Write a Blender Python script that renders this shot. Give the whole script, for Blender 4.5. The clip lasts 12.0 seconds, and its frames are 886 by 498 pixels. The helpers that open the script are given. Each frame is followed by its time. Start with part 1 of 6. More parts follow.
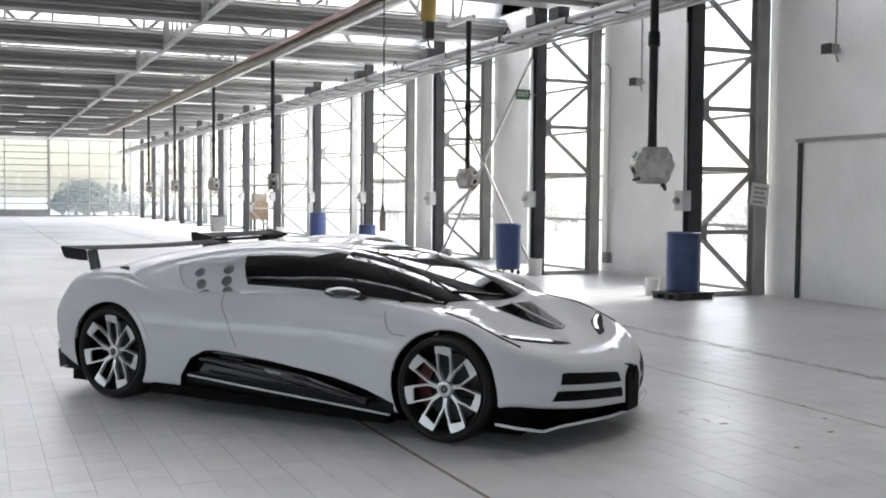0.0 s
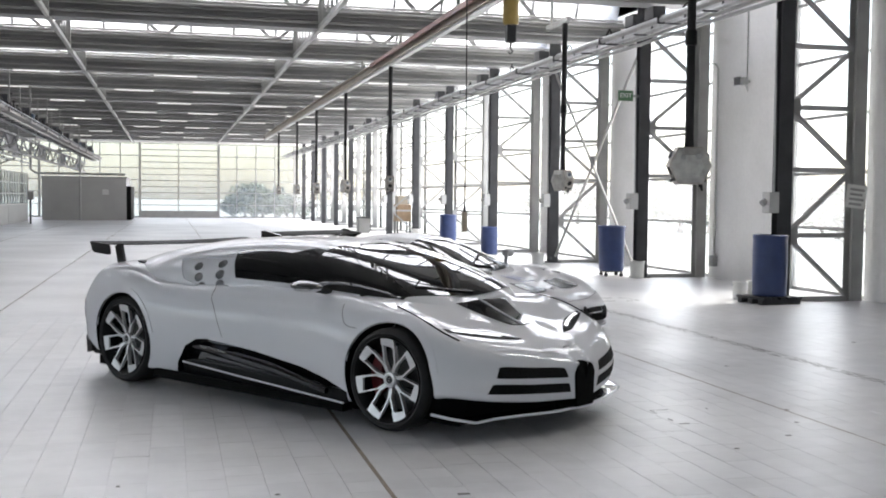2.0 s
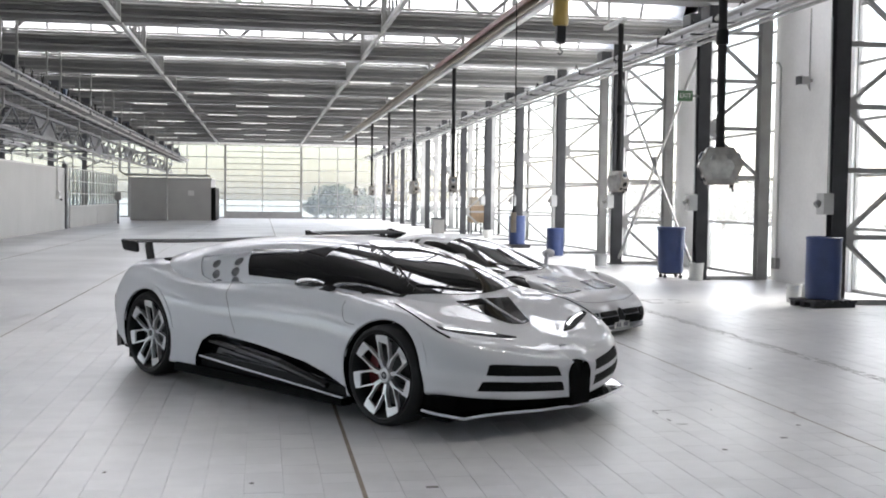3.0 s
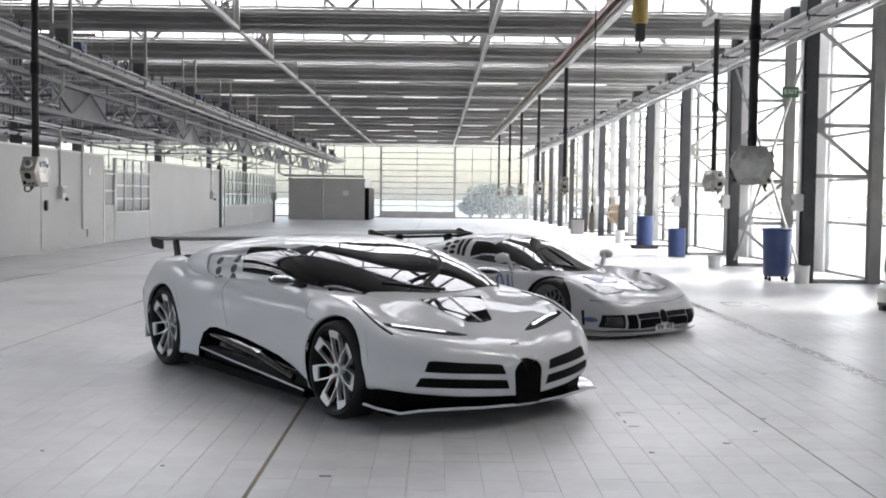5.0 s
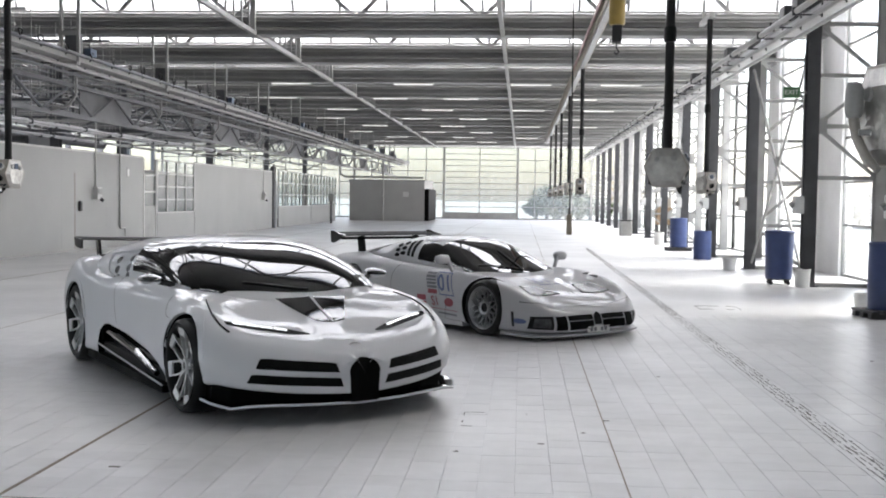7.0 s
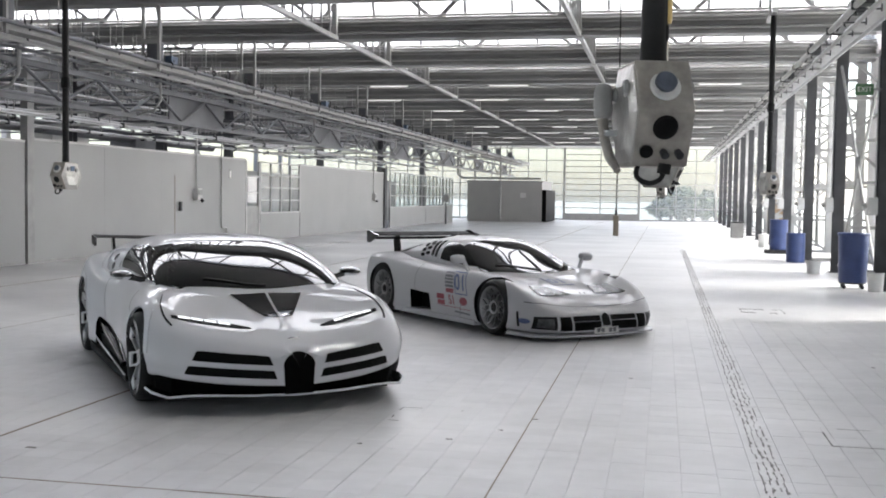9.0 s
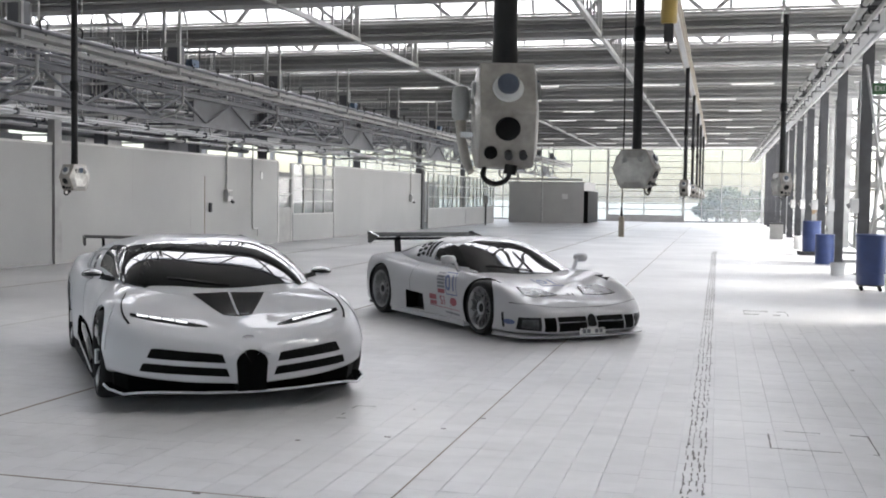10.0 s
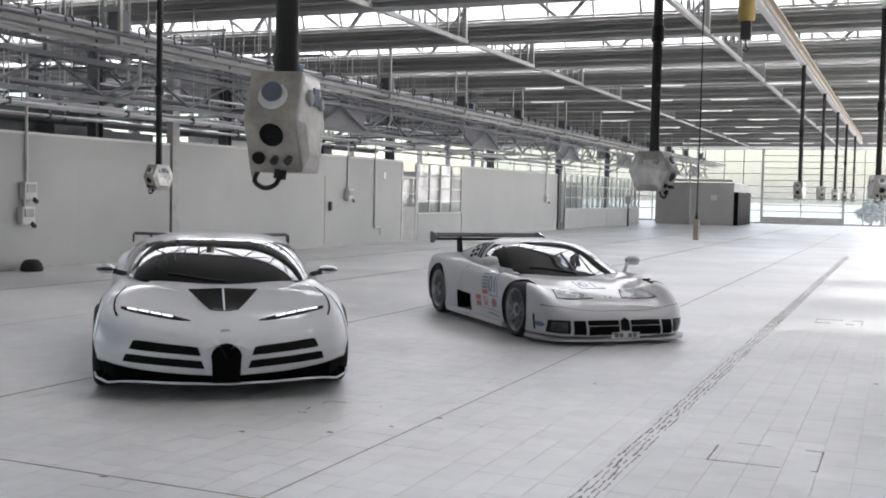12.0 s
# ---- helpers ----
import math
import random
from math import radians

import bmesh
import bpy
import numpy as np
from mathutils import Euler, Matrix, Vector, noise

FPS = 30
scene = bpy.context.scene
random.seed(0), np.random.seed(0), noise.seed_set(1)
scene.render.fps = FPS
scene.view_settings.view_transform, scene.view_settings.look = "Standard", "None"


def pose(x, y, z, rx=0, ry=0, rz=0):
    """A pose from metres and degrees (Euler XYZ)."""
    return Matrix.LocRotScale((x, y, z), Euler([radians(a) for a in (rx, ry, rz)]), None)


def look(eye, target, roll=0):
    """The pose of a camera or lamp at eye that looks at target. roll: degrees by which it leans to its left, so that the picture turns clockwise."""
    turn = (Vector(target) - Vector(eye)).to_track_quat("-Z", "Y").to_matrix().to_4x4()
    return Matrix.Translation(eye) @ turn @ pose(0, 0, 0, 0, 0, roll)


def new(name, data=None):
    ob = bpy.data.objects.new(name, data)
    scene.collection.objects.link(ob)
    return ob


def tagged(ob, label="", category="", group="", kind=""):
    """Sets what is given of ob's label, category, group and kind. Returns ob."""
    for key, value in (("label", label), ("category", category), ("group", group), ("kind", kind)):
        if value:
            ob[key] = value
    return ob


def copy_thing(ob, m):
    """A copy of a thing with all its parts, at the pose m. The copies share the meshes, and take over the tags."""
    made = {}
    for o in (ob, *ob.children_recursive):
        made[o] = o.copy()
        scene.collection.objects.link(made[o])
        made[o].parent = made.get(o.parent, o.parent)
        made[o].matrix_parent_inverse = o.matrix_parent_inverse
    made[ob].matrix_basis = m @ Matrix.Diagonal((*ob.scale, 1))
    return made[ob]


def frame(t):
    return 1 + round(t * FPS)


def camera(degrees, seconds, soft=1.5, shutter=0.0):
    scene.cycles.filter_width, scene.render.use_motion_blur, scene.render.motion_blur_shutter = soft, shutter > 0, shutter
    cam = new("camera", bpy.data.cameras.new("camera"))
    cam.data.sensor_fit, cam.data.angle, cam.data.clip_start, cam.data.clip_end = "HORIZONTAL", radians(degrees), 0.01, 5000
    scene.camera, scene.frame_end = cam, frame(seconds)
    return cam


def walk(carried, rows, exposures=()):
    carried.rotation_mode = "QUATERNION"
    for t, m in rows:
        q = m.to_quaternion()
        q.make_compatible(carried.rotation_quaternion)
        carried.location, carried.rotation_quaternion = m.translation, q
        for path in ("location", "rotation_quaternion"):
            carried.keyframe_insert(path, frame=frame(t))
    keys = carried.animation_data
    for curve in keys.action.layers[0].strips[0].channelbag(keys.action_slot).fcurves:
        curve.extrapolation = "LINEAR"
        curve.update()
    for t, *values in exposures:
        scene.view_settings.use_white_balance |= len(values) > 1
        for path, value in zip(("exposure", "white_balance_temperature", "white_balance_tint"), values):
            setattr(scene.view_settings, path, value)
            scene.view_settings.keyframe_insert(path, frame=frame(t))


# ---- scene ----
cam = camera(44.9, 12.0, soft=1.9)
PATH = [
    (0, (-3.751, 0.756, 1.429), (-2.952, 2.587, 1.334), 0.5),
    (0.5, (-3.425, 0.563, 1.426), (-2.697, 2.424, 1.332), 0.5),
    (1, (-3.115, 0.375, 1.415), (-2.467, 2.264, 1.322), 0.6),
    (1.5, (-2.83, 0.23, 1.407), (-2.258, 2.144, 1.316), 0.6),
    (2, (-2.548, 0.082, 1.413), (-2.055, 2.018, 1.321), 0.6),
    (2.5, (-2.305, -0.03, 1.418), (-1.889, 1.924, 1.325), 0.7),
    (3, (-2.009, -0.143, 1.407), (-1.676, 1.827, 1.316), 0.7),
    (5, (-0.63, -0.423, 1.426), (-0.616, 1.575, 1.331), 0.7),
    (5.5, (-0.256, -0.468, 1.43), (-0.304, 1.529, 1.335), 0.8),
    (6, (0.176, -0.492, 1.433), (0.104, 1.505, 1.339), 0.8),
    (6.5, (0.566, -0.509, 1.443), (0.471, 1.487, 1.348), 0.8),
    (7, (0.959, -0.519, 1.455), (0.815, 1.473, 1.36), 0.8),
    (7.5, (1.32, -0.528, 1.47), (1.096, 1.457, 1.373), 0.8),
    (9.5, (2.692, -0.473, 1.471), (2.245, 1.474, 1.375), 0.8),
    (10, (3.038, -0.42, 1.478), (2.542, 1.515, 1.382), 0.8),
    (10.5, (3.35, -0.341, 1.482), (2.804, 1.58, 1.385), 1.0),
    (11, (3.717, -0.242, 1.487), (3.116, 1.663, 1.39), 1.0),
    (11.5, (4.052, -0.149, 1.499), (3.366, 1.727, 1.4), 1.1),
    (12, (4.384, -0.067, 1.518), (3.596, 1.769, 1.416), 1.2),
]
walk(cam, [(t, look(e, g, r)) for t, e, g, r in PATH])

# ---- light ----
world = bpy.data.worlds.new("world")
scene.world = world
world.use_nodes = True
wn, wl = world.node_tree.nodes, world.node_tree.links
sky = wn.new("ShaderNodeTexSky")
sky.sky_type, sky.sun_disc = "NISHITA", False
sky.sun_elevation, sky.sun_rotation = radians(55), radians(70)
sky.air_density, sky.dust_density, sky.ozone_density = 1.0, 2.3, 0.5
wn["Background"].inputs["Strength"].default_value = 0.10
wl.new(sky.outputs[0], wn["Background"].inputs["Color"])
sun = new("sun", bpy.data.lights.new("sun", "SUN"))
sun.data.energy, sun.data.angle, sun.data.color = 2.0, radians(30), (1, 0.97, 0.93)
sun.matrix_world = look((40, 14, 57), (0, 0, 0))
scene.view_settings.exposure = 2.24

def sky_lamp(m, sx, sy, power):
    """The sky's light in the opening of a window."""
    o = new("sky_light", bpy.data.lights.new("sky_light", "AREA"))
    o.data.shape, o.data.size, o.data.size_y, o.data.energy = "RECTANGLE", sx, sy, power
    o.data.color = (1.0, 0.948, 0.985)
    o.matrix_world = m

for k in range(-5, 9):
    y = 13.4 + k * 4.77 + 0.3
    sky_lamp(look((-8.9, y - 0.22, 6.08), (-8.9, y - 1.22, 5.58)), 32.0, 1.10, 108 if k < 0 else 160 if k < 4 else 110)
# added fill light through the made-up south windows, brightens floor and car fronts
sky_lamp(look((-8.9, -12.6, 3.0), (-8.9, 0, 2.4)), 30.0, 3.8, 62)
# runs past the known west openings, added length brightens the east wall
sky_lamp(look((-25.6, 28.0, 3.4), (0, 28.0, 2.6)), 78.0, 3.0, 260)
sky_lamp(look((-8.9, 75.0, 2.7), (-8.9, 0, 1.5)), 31.0, 4.4, 130)
sky_lamp(look((7.86, 44.6, 3.2), (0, 44.4, 4.0)), 62.0, 4.7, 1030)

# ---- materials ----
def mat(name, color, rough=0.5, metal=0.0, vary=0.12, scale=3.0, bump=0.0, fine=60.0, coat=0.0, spec=0.5, tint=None, rvary=0.12, world_space=False, pick=None):
    """A surface with stains at one scale and grain at another."""
    m = bpy.data.materials.new(name)
    m.use_nodes = True
    nt = m.node_tree
    b = nt.nodes["Principled BSDF"]
    tc = nt.nodes.new("ShaderNodeTexCoord")
    n1 = nt.nodes.new("ShaderNodeTexNoise")
    n1.inputs["Scale"].default_value, n1.inputs["Detail"].default_value = scale, 6
    n2 = nt.nodes.new("ShaderNodeTexNoise")
    n2.inputs["Scale"].default_value, n2.inputs["Detail"].default_value = fine, 3
    where = nt.nodes.new("ShaderNodeNewGeometry").outputs["Position"] if world_space else tc.outputs["Object"]
    nt.links.new(where, n1.inputs["Vector"])
    nt.links.new(where, n2.inputs["Vector"])
    add = nt.nodes.new("ShaderNodeMath")
    add.operation = "MULTIPLY_ADD"
    add.inputs[1].default_value = 0.35
    nt.links.new(n2.outputs["Fac"], add.inputs[0])
    nt.links.new(n1.outputs["Fac"], add.inputs[2])
    ramp = nt.nodes.new("ShaderNodeMapRange")
    ramp.inputs["From Min"].default_value, ramp.inputs["From Max"].default_value = 0.4, 0.95
    nt.links.new(add.outputs[0], ramp.inputs["Value"])
    mix = nt.nodes.new("ShaderNodeMix")
    mix.data_type = "RGBA"
    lo = [c * (1 - vary) for c in color] if tint is None else list(tint)
    mix.inputs["A"].default_value = (*lo, 1)
    mix.inputs["B"].default_value = (*[min(1, c * (1 + vary * 0.6)) for c in color], 1)
    nt.links.new(ramp.outputs[0], mix.inputs["Factor"])
    if pick:
        src = nt.nodes.new("ShaderNodeObjectInfo").outputs["Random"] if pick == "object" else nt.nodes.new("ShaderNodeNewGeometry").outputs["Random Per Island"]
        pr = nt.nodes.new("ShaderNodeMapRange")
        pr.inputs["To Min"].default_value, pr.inputs["To Max"].default_value = 0.955, 1.035
        hs = nt.nodes.new("ShaderNodeHueSaturation")
        nt.links.new(src, pr.inputs["Value"])
        nt.links.new(pr.outputs[0], hs.inputs["Value"])
        nt.links.new(mix.outputs["Result"], hs.inputs["Color"])
        nt.links.new(hs.outputs[0], b.inputs["Base Color"])
    else:
        nt.links.new(mix.outputs["Result"], b.inputs["Base Color"])
    rr = nt.nodes.new("ShaderNodeMapRange")
    rr.inputs["To Min"].default_value, rr.inputs["To Max"].default_value = min(1, rough * (1 + rvary)), rough * (1 - rvary)
    nt.links.new(n1.outputs["Fac"], rr.inputs["Value"])
    nt.links.new(rr.outputs[0], b.inputs["Roughness"])
    b.inputs["Metallic"].default_value = metal
    b.inputs["Coat Weight"].default_value = coat
    b.inputs["Coat Roughness"].default_value = 0.03
    b.inputs["Specular IOR Level"].default_value = spec
    if bump:
        bp = nt.nodes.new("ShaderNodeBump")
        bp.inputs["Strength"].default_value, bp.inputs["Distance"].default_value = bump, 0.01
        nt.links.new(add.outputs[0], bp.inputs["Height"])
        nt.links.new(bp.outputs[0], b.inputs["Normal"])
    return m


def pane_mat(name, color, gloss, dust):
    """Thin window glass: clear, with dust that scatters the daylight and a share of mirror reflection."""
    m = bpy.data.materials.new(name)
    m.use_nodes = True
    nt = m.node_tree
    nt.nodes.remove(nt.nodes["Principled BSDF"])
    tr, gl, du = (nt.nodes.new("ShaderNodeBsdf" + k) for k in ("Transparent", "Glossy", "Translucent"))
    m1, m2 = nt.nodes.new("ShaderNodeMixShader"), nt.nodes.new("ShaderNodeMixShader")
    tr.inputs[0].default_value = (*color, 1)
    du.inputs[0].default_value = (0.9, 0.9, 0.89, 1)
    gl.inputs["Roughness"].default_value = 0.02
    tc, nz, mr = nt.nodes.new("ShaderNodeTexCoord"), nt.nodes.new("ShaderNodeTexNoise"), nt.nodes.new("ShaderNodeMapRange")
    nz.inputs["Scale"].default_value, nz.inputs["Detail"].default_value = 1.3, 5
    mr.inputs["To Min"].default_value, mr.inputs["To Max"].default_value = dust * 0.7, dust * 1.3
    nt.links.new(tc.outputs["Object"], nz.inputs["Vector"])
    nt.links.new(nz.outputs["Fac"], mr.inputs["Value"])
    nt.links.new(mr.outputs[0], m1.inputs[0])
    nt.links.new(tr.outputs[0], m1.inputs[1])
    nt.links.new(du.outputs[0], m1.inputs[2])
    m2.inputs[0].default_value = gloss
    nt.links.new(m1.outputs[0], m2.inputs[1])
    nt.links.new(gl.outputs[0], m2.inputs[2])
    nt.links.new(m2.outputs[0], nt.nodes["Material Output"].inputs[0])
    return m


M = {
    "slab": mat("floor_slab", (0.57, 0.565, 0.565), 0.38, vary=0.20, scale=0.45, bump=0.03, fine=7, rvary=0.35, spec=0.45, world_space=True),
    "tile": mat("floor_tile", (0.595, 0.59, 0.59), 0.38, vary=0.20, scale=0.45, bump=0.02, fine=7, rvary=0.35, spec=0.45, world_space=True, pick="object"),
    "tiles": mat("floor_tiles", (0.595, 0.59, 0.59), 0.38, vary=0.20, scale=0.45, bump=0.02, fine=7, rvary=0.35, spec=0.45, world_space=True, pick="island"),
    "joint": mat("dark_joint", (0.24, 0.195, 0.15), 0.8, vary=0.4, scale=6, bump=0.3),
    "worn": mat("worn_track", (0.16, 0.15, 0.14), 0.7, vary=0.5, scale=9, bump=0.3),
    "concrete": mat("painted_concrete", (0.90, 0.895, 0.885), 0.75, vary=0.12, scale=0.9, bump=0.15, fine=14),
    "cab": mat("cabin_panel", (0.335, 0.337, 0.332), 0.5, vary=0.06, scale=0.8, bump=0.03, fine=20),
    "steel": mat("dark_steel", (0.055, 0.056, 0.06), 0.5, vary=0.3, scale=4, bump=0.08, spec=0.25),
    "grey": mat("grey_steel", (0.34, 0.34, 0.33), 0.5, vary=0.2, scale=3, bump=0.06),
    "beam": mat("roof_beam_paint", (0.26, 0.26, 0.26), 0.5, vary=0.22, scale=1.2, bump=0.05),
    "dim": mat("dull_blue_grey_steel", (0.10, 0.105, 0.118), 0.5, vary=0.25, scale=2.5, bump=0.06),
    "deck": mat("roof_deck", (0.22, 0.22, 0.22), 0.7, vary=0.15, scale=1.5, bump=0.05),
    "galv": mat("galvanised", (0.45, 0.455, 0.46), 0.4, 0.5, vary=0.18, scale=5, bump=0.04),
    "lightpaint": mat("light_grey_paint", (0.55, 0.55, 0.54), 0.45, vary=0.15, scale=3, bump=0.05),
    "tan": mat("tan_paint", (0.37, 0.32, 0.25), 0.5, vary=0.2, scale=3, bump=0.06),
    "red": mat("faded_red", (0.34, 0.20, 0.18), 0.55, vary=0.3, scale=4),
    "yellow": mat("yellow_paint", (0.40, 0.28, 0.07), 0.4, vary=0.2, scale=6),
    "blue": mat("blue_plastic", (0.032, 0.055, 0.16), 0.38, vary=0.18, scale=5, bump=0.05),
    "bluebox": mat("blue_box", (0.07, 0.11, 0.18), 0.45, vary=0.2),
    "white": mat("white_plastic", (0.72, 0.72, 0.70), 0.45, vary=0.12, scale=6),
    "rubber": mat("black_rubber", (0.008, 0.008, 0.0085), 0.7, vary=0.3, scale=12, bump=0.12),
    "green": mat("green_sign", (0.045, 0.13, 0.05), 0.45, vary=0.1),
    "greencab": mat("dark_green_paint", (0.05, 0.07, 0.06), 0.5, vary=0.2),
    "house": mat("grey_cladding", (0.36, 0.355, 0.345), 0.6, vary=0.1, scale=1, bump=0.05),
    "wood": mat("brown_wood", (0.30, 0.205, 0.125), 0.55, vary=0.3, scale=6, bump=0.1),
    "grass": mat("grass", (0.10, 0.13, 0.05), 0.9, vary=0.4, scale=0.6, bump=0.3, fine=8),
    "apron": mat("apron", (0.36, 0.37, 0.33), 0.85, vary=0.12, scale=0.5, bump=0.1),
    "leaf": mat("leaf", (0.07, 0.105, 0.03), 0.7, vary=0.5, scale=1.2),
    "bark": mat("bark", (0.12, 0.09, 0.07), 0.9, vary=0.3, bump=0.4),
    "glass": pane_mat("window_glass", (0.93, 0.94, 0.93), 0.06, 0.20),
    "sideglass": pane_mat("side_window_glass", (0.93, 0.94, 0.93), 0.05, 0.09),
    "farglass": pane_mat("end_wall_glass", (0.90, 0.91, 0.90), 0.05, 0.18),
    "clear": pane_mat("cabin_glass", (0.9, 0.92, 0.91), 0.10, 0.1),
}
tube_light = bpy.data.materials.new("tube_light")
tube_light.use_nodes = True
tube_light.node_tree.nodes["Principled BSDF"].inputs["Emission Color"].default_value = (1, 0.98, 0.95, 1)
tube_light.node_tree.nodes["Principled BSDF"].inputs["Emission Strength"].default_value = 0.22
M["tube"] = tube_light


# ---- mesh helpers ----
def finish(name, bm, material, smooth=None):
    bmesh.ops.recalc_face_normals(bm, faces=bm.faces)
    me = bpy.data.meshes.new(name)
    if smooth is not None:
        for f in bm.faces:
            f.smooth = True
    bm.to_mesh(me)
    bm.free()
    if smooth is not None:
        me.set_sharp_from_angle(angle=radians(smooth))
    for m in material if isinstance(material, (list, tuple)) else [material]:
        me.materials.append(M[m] if isinstance(m, str) else m)
    return me


def part(name, bm, material, parent=None, label="", smooth=None):
    ob = new(name, finish(name, bm, material, smooth))
    ob.parent = parent
    if label:
        ob["label"] = label
    return ob


def thing(name, m, label, category, group="", kind=""):
    ob = new(name)
    ob.empty_display_size = 0.1
    ob.matrix_basis = m
    return tagged(ob, label, category, group, kind)


def box(bm, x0, x1, y0, y1, z0, z1, bevel=0.0):
    v = [bm.verts.new((x, y, z)) for x in (x0, x1) for y in (y0, y1) for z in (z0, z1)]
    fs = [bm.faces.new([v[i] for i in q]) for q in ((0, 1, 3, 2), (4, 6, 7, 5), (0, 4, 5, 1), (2, 3, 7, 6), (0, 2, 6, 4), (1, 5, 7, 3))]
    if bevel:
        es = list({e for f in fs for e in f.edges})
        bmesh.ops.bevel(bm, geom=es, offset=bevel, segments=2, affect="EDGES", profile=0.6)
    return bm


def boxed(x0, x1, y0, y1, z0, z1, bevel=0.0):
    return box(bmesh.new(), x0, x1, y0, y1, z0, z1, bevel)


def tube(bm, pts, r, seg=10, cap=True):
    """A round tube along points; r may be one radius or one a point."""
    pts = [Vector(p) for p in pts]
    rs = r if isinstance(r, (list, tuple)) else [r] * len(pts)
    rings, last = [], None
    for i, p in enumerate(pts):
        d = (pts[min(i + 1, len(pts) - 1)] - pts[max(i - 1, 0)]).normalized()
        if last is None:
            side = d.orthogonal().normalized()
        else:
            side = (last - d * last.dot(d)).normalized()
        last = side
        up = d.cross(side)
        rings.append([bm.verts.new(p + (side * math.cos(a) + up * math.sin(a)) * rs[i]) for a in [2 * math.pi * k / seg for k in range(seg)]])
    for a, b in zip(rings, rings[1:]):
        for k in range(seg):
            bm.faces.new((a[k], a[(k + 1) % seg], b[(k + 1) % seg], b[k]))
    if cap:
        bm.faces.new(rings[0][::-1])
        bm.faces.new(rings[-1])
    return bm


def bar(bm, p, q, w, t):
    """A straight flat bar from p to q, w wide and t thick."""
    p, q = Vector(p), Vector(q)
    d = (q - p).normalized()
    s = d.cross(Vector((0, 1, 0)))
    s = s.normalized() if s.length > 0.1 else Vector((1, 0, 0))
    n = d.cross(s).normalized()
    ring = [s * a * w / 2 + n * b * t / 2 for a, b in ((-1, -1), (1, -1), (1, 1), (-1, 1))]
    a = [bm.verts.new(p + o) for o in ring]
    b = [bm.verts.new(q + o) for o in ring]
    for k in range(4):
        bm.faces.new((a[k], a[(k + 1) % 4], b[(k + 1) % 4], b[k]))
    bm.faces.new(a[::-1])
    bm.faces.new(b)
    return bm


def lathe(bm, prof, seg=32, axis="z", cap=True):
    """A turned shape from (radius, height) pairs; axis z or y."""
    rings = []
    for r, h in prof:
        ring = []
        for k in range(seg):
            a = 2 * math.pi * k / seg
            c, s = r * math.cos(a), r * math.sin(a)
            ring.append(bm.verts.new((c, s, h) if axis == "z" else (c, h, s)))
        rings.append(ring)
    for a, b in zip(rings, rings[1:]):
        for k in range(seg):
            bm.faces.new((a[k], a[(k + 1) % seg], b[(k + 1) % seg], b[k]))
    for ring in (rings[0], rings[-1]) if cap else ():
        bm.faces.new(ring)
    return bm


def structure(name, bm, material, label, category, smooth=None):
    return tagged(part(name, bm, material, None, "", smooth), label, category, "", "structure")

# ---- the hall ----
PITCH, Y0 = 4.77, 13.4            # column bays along the hall
XW, YF, YB, XL = 7.36, 75.4, -12.0, -25.0   # east wall, far wall, wall behind, west wall
YC, PC = 13.8, 4.74              # columns along the windows
ROWS = range(-5, 13)

structure("floor", boxed(XL, XW + 0.25, YB, YF + 0.2, -0.25, -0.004), "slab", "pale grey tiled workshop floor, worn and slightly glossy", "floor")
# unseen behind the camera; its windows are added to let fill light in
bm = boxed(XL, XW + 0.25, YB - 0.25, YB, -0.004, 1.0)
box(bm, XL, XW + 0.25, YB - 0.25, YB, 5.0, 6.6)
for i in range(7):
    x = XL + i * 5.33
    box(bm, x, x + 0.4, YB - 0.25, YB, 1.0, 5.0)
structure("wall_south", bm, "concrete", "unseen concrete end wall with a row of added wide windows", "wall")
for i in range(6):
    a = XL + i * 5.33 + 0.4
    w = thing("window_%d" % (i + 40), pose(a, YB - 0.12, 1.0), "added steel-framed window in the unseen end wall", "window", "south windows", "structure")
    bm = bmesh.new()
    for k in range(5):
        box(bm, k * 1.22, k * 1.22 + 0.05, -0.03, 0.03, 0.0, 4.0)
    for k in range(4):
        box(bm, 0, 4.93, -0.025, 0.025, k * 1.3, k * 1.3 + 0.05)
    part("window_frame", bm, "grey", w)
    part("pane", boxed(0, 4.93, -0.004, 0.004, 0, 4.0), "glass", w)

# west side: closing wall; its southern openings are unseen, added for light
bm = boxed(XL - 0.25, XL, YB, YF, 4.95, 6.6)
box(bm, XL - 0.25, XL, YB, YF, -0.004, 0.9)
for k in range(19):
    box(bm, XL - 0.25, XL, YB + k * 4.77, YB + k * 4.77 + 0.3, 0.9, 4.95)
structure("wall_west", bm, "beam", "plain grey far wall with openings to the daylight, unseen ones added southward", "wall")

# east wall: solid stretches between the glazing
def solid(y0, y1):
    box(bm, XW, XW + 0.25, y0, y1, -0.004, 6.6)
bm = bmesh.new()
box(bm, XW, XW + 0.25, YB, 9.25, -0.004, 6.6)
box(bm, XW, XW + 0.25, 9.25, 13.15, 2.28, 6.6)
solid(13.15, 13.83)
solid(15.85, 18.55)
solid(21.6, 23.33)
solid(27.0, 28.13)
box(bm, XW, XW + 0.25, 13.83, YF, 5.6, 6.6)
structure("wall_east", bm, "concrete", "white painted concrete wall with marks and stains", "wall")
# the sliding door in the east wall
door = thing("door_1", pose(XW, 11.2, 0), "large white sliding door with a dark steel frame, closed", "door", "", "structure")
part("door_leaf", boxed(0.003, 0.07, -1.94, 1.94, 0.0, 2.275), "concrete", door)
part("door_frame", boxed(-0.03, 0.0, 1.88, 1.96, 0.0, 2.285, 0.004), "steel", door)
